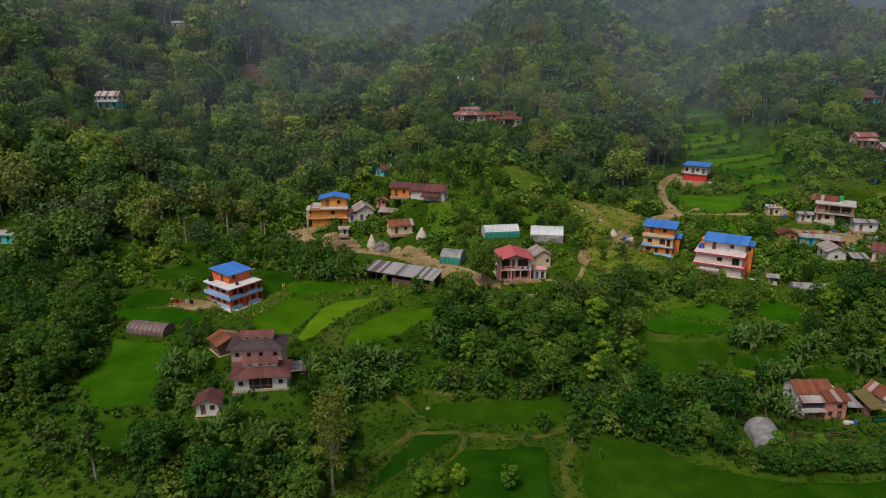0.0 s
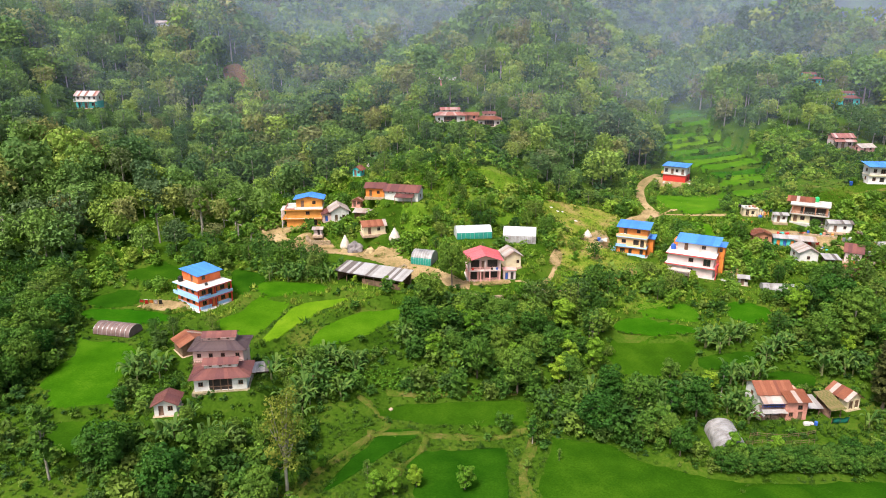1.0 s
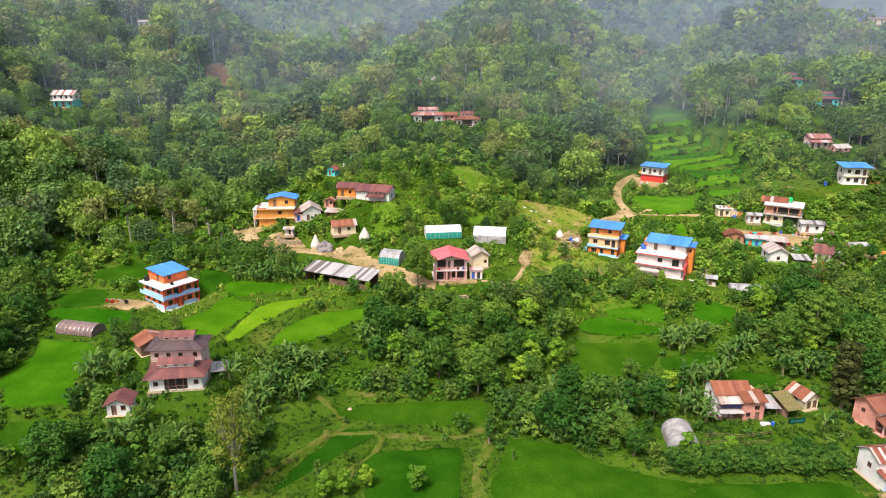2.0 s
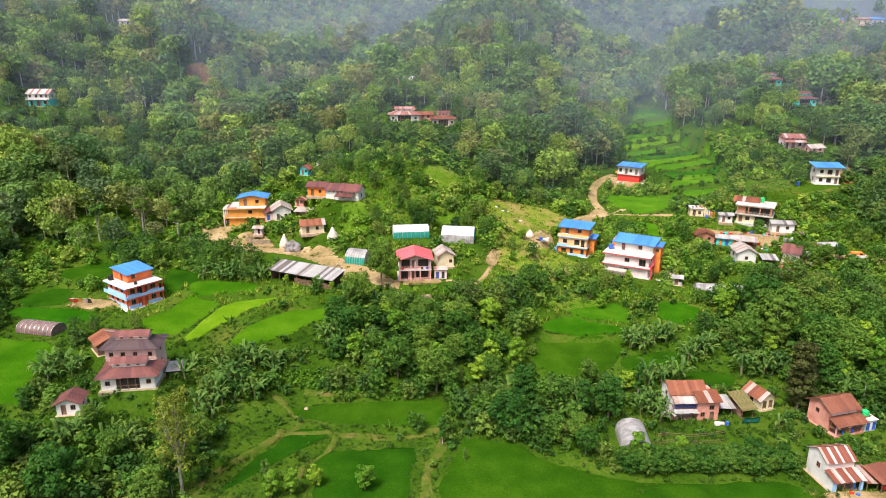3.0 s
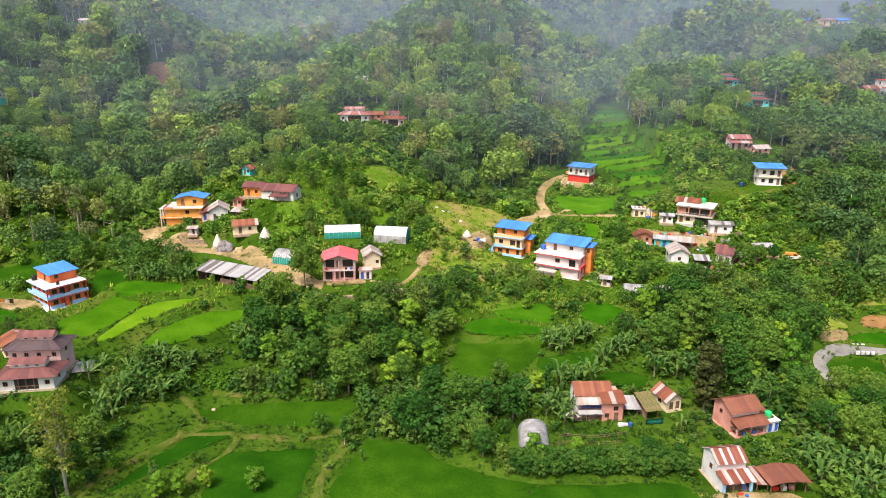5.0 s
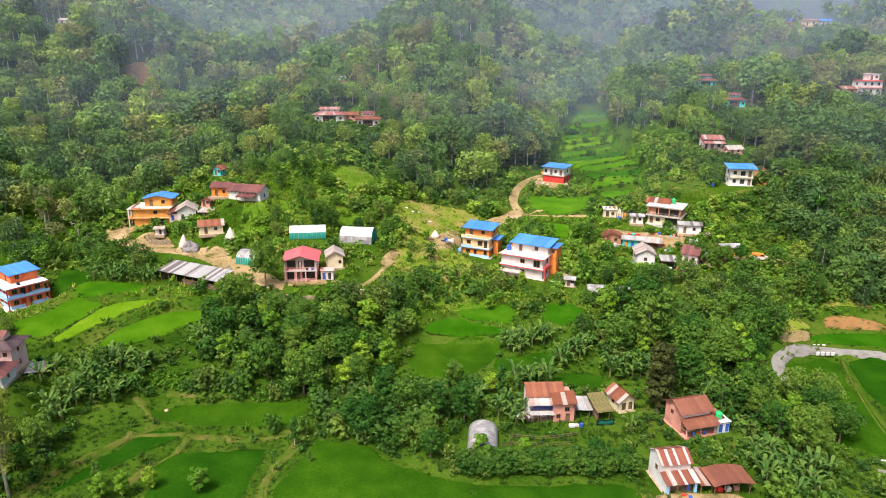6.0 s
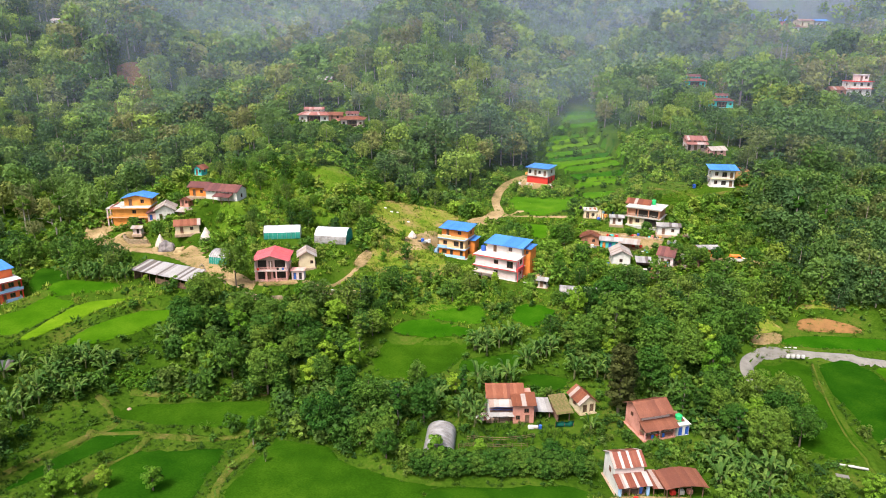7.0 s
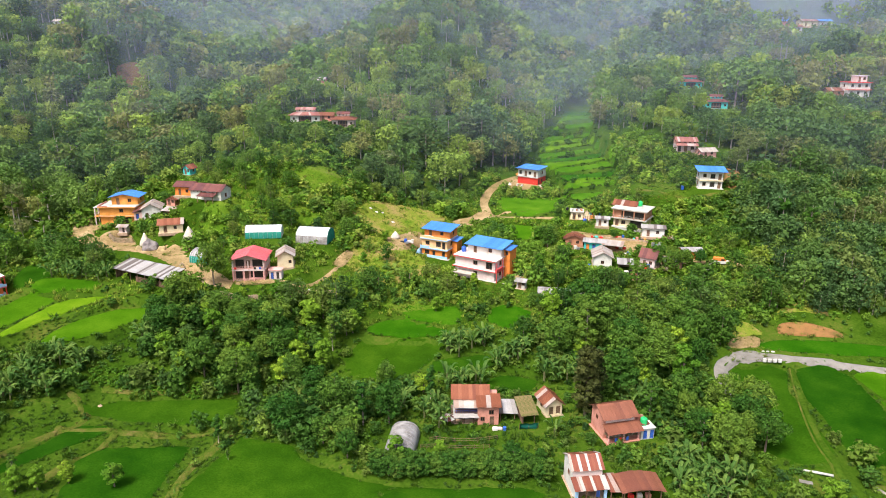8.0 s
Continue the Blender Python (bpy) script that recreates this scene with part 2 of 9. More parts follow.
M_ROOFGREY = sheet_metal("grey_roof_sheet", [(0.40, 0.37, 0.35), (0.50, 0.47, 0.45), (0.19, 0.155, 0.14), (0.55, 0.52, 0.51)], [0, 0.35, 0.66, 0.82], metal=0.3)
M_ROOFPALE = sheet_metal("pale_roof_sheet", [(0.50, 0.42, 0.37), (0.58, 0.50, 0.46), (0.44, 0.31, 0.25)], [0, 0.45, 0.8])
M_ROOFFADED = sheet_metal("faded_striped_roof_sheet", [(0.40, 0.17, 0.14), (0.60, 0.45, 0.42), (0.36, 0.14, 0.12), (0.50, 0.30, 0.27)], [0, 0.40, 0.55, 0.85])
M_ROOFPATCH = sheet_metal("rusty_white_roof_sheet", [(0.62, 0.57, 0.54), (0.36, 0.14, 0.10), (0.66, 0.62, 0.60), (0.50, 0.36, 0.32)], [0, 0.40, 0.58, 0.85])
M_THATCH = material("mossy_thatch", [(0.05, 0.075, 0.012), (0.105, 0.105, 0.026), (0.19, 0.13, 0.065), (0.13, 0.13, 0.03)], scale=1.2, rough=0.95, bump=0.9)
M_HAY = material("pale_straw", [(0.42, 0.34, 0.27), (0.58, 0.50, 0.43), (0.66, 0.58, 0.52)], scale=1.6, rough=0.95, bump=0.8)
M_FILM = material("white_plastic_film", [(0.36, 0.38, 0.38), (0.54, 0.56, 0.57), (0.62, 0.64, 0.64), (0.68, 0.69, 0.69)], scale=0.6, rough=0.35, bump=0.15, spec=0.5)
M_FILMGREY = material("grey_plastic_film", [(0.10, 0.085, 0.075), (0.21, 0.19, 0.18), (0.32, 0.305, 0.30), (0.37, 0.36, 0.355)], scale=0.7, rough=0.5, bump=0.2, spec=0.35)
M_NETBROWN = material("brown_shade_net", [(0.10, 0.065, 0.06), (0.17, 0.11, 0.10), (0.22, 0.15, 0.14)], scale=1.0, rough=0.7, bump=0.3)
M_NETGREEN = material("green_net", [(0.01, 0.16, 0.12), (0.03, 0.27, 0.20)], scale=0.8, rough=0.8, bump=0.3)
M_TANKGREEN = material("green_tank", [(0.02, 0.42, 0.12), (0.03, 0.5, 0.16)], scale=1, rough=0.45, bump=0.0)
M_TANKBLACK = material("black_tank", [(0.012, 0.012, 0.013), (0.025, 0.025, 0.027)], scale=1, rough=0.4, bump=0.0)
M_BARK = material("bark", [(0.09, 0.065, 0.045), (0.17, 0.135, 0.10), (0.30, 0.26, 0.21)], scale=0.8, rough=0.9, bump=0.5, tone=0.35)
M_PALEBARK = material("pale_bark", [(0.22, 0.18, 0.14), (0.38, 0.33, 0.27), (0.5, 0.46, 0.4)], scale=0.8, rough=0.9, bump=0.4, tone=0.2)
M_LEAF = leafy("leaves", [(0.038, 0.102, 0.015), (0.070, 0.158, 0.020), (0.124, 0.228, 0.029)], tone=0.36, spread=0.26)
M_HEDGE = leafy("hedge_leaves", [(0.032, 0.088, 0.013), (0.056, 0.134, 0.017), (0.100, 0.195, 0.024)], tone=0.22, spread=0.28)
M_OLIVE = leafy("olive_leaves", [(0.090, 0.130, 0.016), (0.140, 0.180, 0.024), (0.190, 0.215, 0.036)], tone=0.2, spread=0.28)
M_LEAFBRIGHT = leafy("fresh_leaves", [(0.090, 0.200, 0.015), (0.140, 0.275, 0.022), (0.190, 0.320, 0.030)], tone=0.3, spread=0.24)
M_LEAFDARK = leafy("dark_leaves", [(0.030, 0.044, 0.012), (0.048, 0.064, 0.016), (0.072, 0.082, 0.022)], tone=0.25)
# Woodland greens lifted and blued: some distance haze is painted into the colours
M_FOREST = crown_leaves("hazed_forest_leaves", [(0.056, 0.102, 0.042), (0.096, 0.172, 0.042), (0.152, 0.255, 0.048), (0.106, 0.198, 0.052), (0.200, 0.312, 0.054), (0.265, 0.355, 0.060), (0.215, 0.215, 0.074), (0.080, 0.158, 0.066)], through_light=0.35)
M_RANK = crown_leaves("rank_grass", [(0.095, 0.195, 0.014), (0.155, 0.275, 0.020), (0.215, 0.325, 0.030), (0.260, 0.300, 0.046), (0.115, 0.220, 0.018)], spread=0.24, scale=0.3)
M_LOWGRASS = crown_leaves("low_grass", [(0.028, 0.074, 0.006), (0.044, 0.102, 0.008), (0.068, 0.126, 0.012), (0.036, 0.088, 0.008)], spread=0.22, scale=0.3)
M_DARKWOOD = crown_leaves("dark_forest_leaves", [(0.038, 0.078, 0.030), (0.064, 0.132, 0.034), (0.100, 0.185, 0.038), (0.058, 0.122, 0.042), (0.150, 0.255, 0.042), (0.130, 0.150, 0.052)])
M_TUFT = crown_leaves("meadow_grass", [(0.060, 0.135, 0.009), (0.098, 0.175, 0.013), (0.150, 0.195, 0.022), (0.190, 0.185, 0.045)], spread=0.26, scale=0.3)
M_SHRUB = crown_leaves("shrub_leaves", [(0.026, 0.072, 0.012), (0.046, 0.116, 0.015), (0.078, 0.164, 0.019), (0.050, 0.122, 0.020), (0.112, 0.212, 0.024), (0.130, 0.190, 0.030), (0.036, 0.094, 0.022)], spread=0.28, scale=0.3)
M_SLOPE = crown_leaves("slope_bush_leaves", [(0.050, 0.122, 0.018), (0.092, 0.196, 0.020), (0.148, 0.272, 0.027), (0.102, 0.212, 0.024), (0.205, 0.330, 0.034), (0.225, 0.290, 0.044), (0.070, 0.156, 0.028)], spread=0.26, scale=0.3)
M_RUSSET = leafy("russet_leaves", [(0.12, 0.09, 0.030), (0.19, 0.135, 0.045), (0.24, 0.18, 0.06)], tone=0.2, spread=0.26)
M_BANANA = leafy("banana_leaf", [(0.072, 0.17, 0.028), (0.12, 0.23, 0.046), (0.18, 0.29, 0.076)], tone=0.3, scale=0.8, through_light=0.4)
M_STEM = material("banana_stem", [(0.10, 0.12, 0.04), (0.2, 0.19, 0.09)], scale=2, rough=0.7, bump=0.2)


# ---------------------------------------------------------------- mesh helpers
def link_mesh(name, me, mat, parent=None, label="", matrix=None):
    ob = new(name, me)
    if mat and not me.materials:
        me.materials.append(mat)
    ob.parent = parent
    if matrix is not None:
        ob.matrix_local = matrix
    return tagged(ob, label)


def part(name, bm, mat, parent=None, label="", smooth=False):
    """One mesh object out of a bmesh, under a thing or a part."""
    bmesh.ops.recalc_face_normals(bm, faces=bm.faces)
    me = bpy.data.meshes.new(name)
    bm.to_mesh(me)
    bm.free()
    if smooth:
        me.shade_smooth()
    return link_mesh(name, me, mat, parent, label)


def raw_mesh(name, verts, faces, size):
    """A mesh from arrays: faces all of one size."""
    me = bpy.data.meshes.new(name)
    verts, faces = np.asarray(verts, np.float32), np.asarray(faces, np.int32)
    me.vertices.add(len(verts))
    me.vertices.foreach_set("co", verts.ravel())
    me.loops.add(faces.size)
    me.loops.foreach_set("vertex_index", faces.ravel())
    me.polygons.add(len(faces))
    me.polygons.foreach_set("loop_start", np.arange(len(faces), dtype=np.int32) * size)
    me.update(calc_edges=True)
    return me


def box(bm, u0, u1, v0, v1, h0, h1):
    vs = [bm.verts.new(p) for p in ((u0, v0, h0), (u1, v0, h0), (u1, v1, h0), (u0, v1, h0), (u0, v0, h1), (u1, v0, h1), (u1, v1, h1), (u0, v1, h1))]
    for f in ((0, 3, 2, 1), (4, 5, 6, 7), (0, 1, 5, 4), (1, 2, 6, 5), (2, 3, 7, 6), (3, 0, 4, 7)):
        bm.faces.new([vs[i] for i in f])


def tube(bm, points, radii, sides=6):
    """A tapered tube along points, capped."""
    rings = []
    for i, p in enumerate(points):
        p = Vector(p)
        d = (Vector(points[min(i + 1, len(points) - 1)]) - Vector(points[max(i - 1, 0)])).normalized()
        q = d.to_track_quat("Z", "Y")
        rings.append([bm.verts.new(p + q @ Vector((radii[i] * math.cos(k * math.tau / sides), radii[i] * math.sin(k * math.tau / sides), 0))) for k in range(sides)])
    for r0, r1 in zip(rings, rings[1:]):
        for k in range(sides):
            bm.faces.new((r0[k], r0[(k + 1) % sides], r1[(k + 1) % sides], r1[k]))
    bm.faces.new(rings[0][::-1])
    bm.faces.new(rings[-1])


def slab4(bm, p, thick):
    """A plate of that thickness under four corners."""
    p = [Vector(q) for q in p]
    n = (p[1] - p[0]).cross(p[3] - p[0]).normalized()
    if n.z < 0:
        n = -n
    top = [bm.verts.new(q) for q in p]
    low = [bm.verts.new(q - n * thick) for q in p]
    bm.faces.new(top)
    bm.faces.new(low[::-1])
    for i in range(4):
        j = (i + 1) % 4
        bm.faces.new((top[i], low[i], low[j], top[j]))


# ---------------------------------------------------------------- the lie of the land
# Profiles of the hillside, from the rice fields up to the woods: heights at the stations YS, one profile a station of XS.
XS = np.array([-165, -110, -62, -22, 15, 55, 95, 140, 205.0])
YS = np.array([60, 95, 120, 145, 170, 200, 240, 290, 350, 420.0])
PROFILES = {
    -165: (6.3, 12.3, 13.3, 16.3, 23.5, 38.1, 66.5, 69.6, 80.1, 95.0),
    -110: (3.0, 8.6, 9.0, 9.4, 17.3, 30.8, 38.3, 48.8, 78.2, 73.8),
    -62: (1.0, 7.8, 10.3, 9.9, 13.6, 19.9, 23.3, 33.7, 46.0, 64.5),
    -22: (-0.1, 3.3, 6.9, 12.1, 15.8, 25.7, 31.5, 43.9, 46.6, 69.8),
    15: (-0.0, -0.4, 1.5, 14.3, 20.7, 30.9, 39.3, 54.6, 62.4, 85.2),
    55: (-0.0, 1.9, 3.4, 7.8, 13.3, 17.3, 25.3, 50.4, 82.0, 95.0),
    95: (0.0, 1.6, 4.3, 10.4, 13.4, 16.4, 21.3, 27.3, 48.3, 84.1),
    140: (0.0, 0.9, 1.3, 5.0, 12.4, 22.7, 39.7, 45.9, 40.4, 74.9),
    205: (-0.0, 0.9, 1.8, 5.5, 19.6, 24.6, 33.1, 53.2, 65.8, 85.3),
}
HEIGHTS = np.array([PROFILES[int(x)] for x in XS])


def weights(s, v):
    """Weights of a smooth curve through the stations s at the places v."""
    v = np.clip(v, s[0], s[-1])
    n, k = len(s), np.arange(len(v))
    i = np.clip(np.searchsorted(s, v, "right") - 1, 0, n - 2)
    h = s[i + 1] - s[i]
    u = (v - s[i]) / h
    w = np.zeros((len(v), n))
    w[k, i] += 2 * u**3 - 3 * u * u + 1
    w[k, i + 1] += -2 * u**3 + 3 * u * u
    for j, c in ((i, u**3 - 2 * u * u + u), (i + 1, u**3 - u * u)):
        lo, hi = np.clip(j - 1, 0, n - 1), np.clip(j + 1, 0, n - 1)
        g = c * h / (s[hi] - s[lo])
        np.add.at(w, (k, hi), g)
        np.add.at(w, (k, lo), -g)
    return w


def smooth(v):
    v = np.clip(v, 0, 1)
    return v * v * (3 - 2 * v)


def hillside(x, y):
    """The height of the land before fields and yards were cut into it."""
    x, y = np.asarray(x, float), np.asarray(y, float)
    z = np.einsum("ki,kj,ij->k", weights(XS, x), weights(YS, y), HEIGHTS)
    z += np.clip(y - 420, 0, 400) * 0.3
    up = smooth((y - 150) / 120)
    z += up * (np.clip(-165 - x, 0, 400) * 0.16 + np.clip(x - 205, 0, 90) * 0.05 - np.clip(x - 310, 0, 150) * 0.16)
    z += up * (1.5 * np.sin(x / 23 + y / 41) * np.sin(y / 29 - x / 53) + 0.6 * np.sin(x / 7.1 + 1.3) * np.sin(y / 9.3))
    z += 0.18 * np.sin(x / 4.3 + y / 7.7) * np.sin(y / 5.1)
    fall = np.clip(40 - y, 0, 60)
    return z - fall * 0.05


def inside(poly, x, y):
    """Metres to the outline of a polygon, negative within."""
    p = np.array(poly, float)
    q = np.roll(p, -1, 0)
    d = np.full(len(x), 1e9)
    odd = np.zeros(len(x), bool)
    for (x0, y0), (x1, y1) in zip(p, q):
        ex, ey = x1 - x0, y1 - y0
        t = np.clip(((x - x0) * ex + (y - y0) * ey) / (ex * ex + ey * ey + 1e-9), 0, 1)
        d = np.minimum(d, np.hypot(x - x0 - t * ex, y - y0 - t * ey))
        if abs(ey) > 1e-9:
            odd ^= ((y0 > y) != (y1 > y)) & (x < x0 + (y - y0) * ex / ey)
    return np.where(odd, -d, d)


# Rice fields and terraces: outline on the plan, and whether the rice is young and bright.
FIELDS = [
    ("deep", [(-47, 165.5), (-41, 163.5), (-37, 158.5), (-39.6, 152.4), (-44, 156)]),
    ("bright", [(-38, 153.5), (-36, 157), (-25, 155), (-20.6, 152.7), (-21.7, 150.2), (-31, 149.5), (-36.4, 150.7)]),
    ("bright", [(-42.5, 136.5), (-38.7, 142), (-37, 148.6), (-30.6, 147.6), (-29, 144), (-30.3, 138.5), (-31.6, 132.2), (-33.4, 130), (-38.5, 131)]),
    ("young", [(-27.2, 142.5), (-23.5, 146.6), (-18, 148), (-14.8, 146.6), (-20.3, 142.2), (-24.4, 135.3), (-27.2, 128.5), (-30, 127), (-29.2, 133.4)]),
    ("bright", [(-19.8, 131.4), (-16.6, 137), (-12, 141), (-7, 142.5), (-1, 142.5), (0.4, 139.8), (-5.7, 136.5), (-11.4, 130.1), (-16.9, 127), (-19.7, 126.3)]),
    ("deep", [(-73, 166), (-64, 169), (-58, 161), (-60, 159), (-71, 160)]),
    ("deep", [(-77, 152), (-69, 156), (-66, 152), (-66, 147.5), (-74, 147.5)]),
    ("bright", [(-77, 144.3), (-72.5, 146.5), (-63.7, 144.4), (-56.4, 143.2), (-54.2, 139.7), (-60.3, 138.4), (-69, 139.8)]),
    ("bright", [(-69, 129), (-65, 128), (-57, 126.5), (-52.7, 119.3), (-53.5, 113), (-50.4, 103.6), (-59.5, 102.5), (-63.3, 108.2), (-66, 110), (-66, 116.5), (-65.8, 121.8)]),
    ("deep", [(-58, 100), (-50, 101.2), (-46, 96), (-53, 93), (-56.4, 95.6)]),
    ("deep", [(-4.2, 112.4), (-3.4, 115.6), (8.3, 117.8), (22.9, 119), (22.5, 112.3), (19.9, 111), (6.3, 110.9)]),
    ("deep", [(-6.5, 101.5), (-3.6, 107.2), (1.2, 108.2), (2.6, 106.7), (-1.1, 102.5), (-4.6, 98.9), (-7.9, 94.4), (-11.7, 90.5), (-9.9, 95.5)]),
    ("deep", [(1.7, 101.9), (8.6, 103.6), (17.6, 104.4), (17.4, 97.6), (16.2, 88), (5.2, 87), (2, 96)]),
    ("deep", [(27.2, 107), (31.8, 105.6), (37.1, 104.2), (39.5, 100.5), (45.4, 97), (53, 94.2), (66, 91), (66, 80), (24, 80), (22.2, 93.3), (24.8, 99.7)]),
    ("deep", [(55, 91), (66, 92), (79, 92), (80, 82), (56, 80)]),
    ("deep", [(44, 135.5), (48.4, 137.4), (61.9, 137.4), (59.4, 128.6), (53, 122.8), (49.5, 122.5), (43.4, 126.8)]),
    ("bright", [(47, 143), (52.4, 146), (58.4, 143.4), (64.4, 140.6), (63, 138.6), (47.2, 138.9)]),
    ("bright", [(54.5, 152.5), (66, 151), (66, 144.5), (59.9, 144), (54, 147.6)]),
    ("deep", [(62, 129.8), (72.6, 132.4), (72.6, 128.2), (63, 125.6)]),
    ("bright", [(75, 150), (82.6, 148), (80.6, 141.4), (73.7, 143)]),
    ("deep", [(74.6, 124.4), (82, 123.6), (79.3, 119.6), (72.6, 121)]),
    ("deep", [(124.6, 131), (128, 134), (137.4, 134.9), (134.2, 126), (133, 116.4), (132.2, 104), (130.6, 101.3), (125, 100.5), (120, 104), (123.3, 119)]),
    ("deep", [(140, 134.8), (150.2, 134.4), (150.3, 127.5), (148.6, 117.2), (139, 100.6), (135.4, 104), (136.4, 115.8), (136.8, 125)]),
    ("bright", [(151.6, 134), (172, 131), (175, 110), (152, 112), (151.6, 127)]),
    ("bright", [(134.8, 141.8), (139.4, 145), (149.7, 145.2), (166, 143), (166, 139.2), (150.8, 139.6), (141, 140.3)]),
    ("young", [(80, 229), (101, 223), (96, 211), (81, 213)]),
    ("bright", [(14, 338), (24, 336), (27, 306), (17, 304)]),
]
FIELDS += [("young", [(77, 192.5), (77.5, 198), (79, 203), (89, 202.5), (88, 196), (86, 190.5)])]
# Each plot reaches up to its bank
for k, (kind, poly) in enumerate(FIELDS):
    p = np.array(poly, float)
    d = p - p.mean(0)
    FIELDS[k] = (kind, [tuple(q) for q in p + d / np.linalg.norm(d, axis=1)[:, None] * 0.6])
# Narrow strips of rice stepping up the side valley
STRIPS = [213, 220, 228, 236, 245, 254, 263, 273, 284, 296, 309, 322, 336]
for k, (y0, y1) in enumerate(zip(STRIPS, STRIPS[1:])):
    l0, l1 = np.interp((y0, y1), (213, 229, 245, 256, 284, 308, 345), (103, 102, 99.5, 96, 100, 110, 120))
    r0, r1 = np.interp((y0, y1), (213, 240, 280, 320, 350), (116, 121, 119, 129, 129))
    m, bow = (l0 + r0) / 2, 1.5 * math.sin(k * 2.1)
    FIELDS.append(("bright" if k % 3 == 2 else "young", [(l0, y0 + 0.8), (m, y0 + 0.8 + bow), (r0, y0 + 0.8), (r1, y1 - 0.7), ((l1 + r1) / 2, y1 - 0.7 + bow), (l1, y1 - 0.7)]))
# Slopes stepped into narrow terraces: outline, height of a step.
TERRACED = [
    ([(10, 345), (28, 345), (30, 300), (13, 298)], 1.8),
]
# Yards cut level for buildings: middle, half width, half depth, turn, level.
PADS = []


def yard(x, y, z, yaw, w, d, margin=1.2):
    c, s = math.cos(radians(yaw)), math.sin(radians(yaw))
    PADS.append((x + c * w / 2 - s * d / 2, y + s * w / 2 + c * d / 2, w / 2 + margin, d / 2 + margin, yaw, z))


FIELD_LEVEL = []
for kind, poly in FIELDS:
    p = np.array(poly, float)
    FIELD_LEVEL.append(float(np.mean(hillside(p[:, 0], p[:, 1]))))


def ground(x, y):
    """The height of the finished ground, with its terraces and yards."""
    x, y = np.atleast_1d(np.asarray(x, float)), np.atleast_1d(np.asarray(y, float))
    base = hillside(x, y)
    z = base.copy()
    for (kind, poly), level in zip(FIELDS, FIELD_LEVEL):
        w = smooth(1 - inside(poly, x, y) / 1.6)
        z = z * (1 - w) + (level + 0.22 * (base - level)) * w
    for poly, step in TERRACED:
        w = smooth(1 - inside(poly, x, y) / 4.0)
        q = base / step
        flat = step * (np.floor(q) + smooth((q - np.floor(q) - 0.72) / 0.28))
        z = z * (1 - w) + flat * w
    for px, py, hw, hd, yaw, level in PADS:
        c, s = math.cos(radians(yaw)), math.sin(radians(yaw))
        u, v = np.abs((x - px) * c + (y - py) * s) - hw, np.abs(-(x - px) * s + (y - py) * c) - hd
        w = smooth(1 - np.hypot(np.clip(u, 0, None), np.clip(v, 0, None)) / (1.5 + 0.8 * np.abs(base - level)))
        z = z * (1 - w) + (level - 0.05) * w
    return z


def at(x, y):
    return float(ground([x], [y])[0])


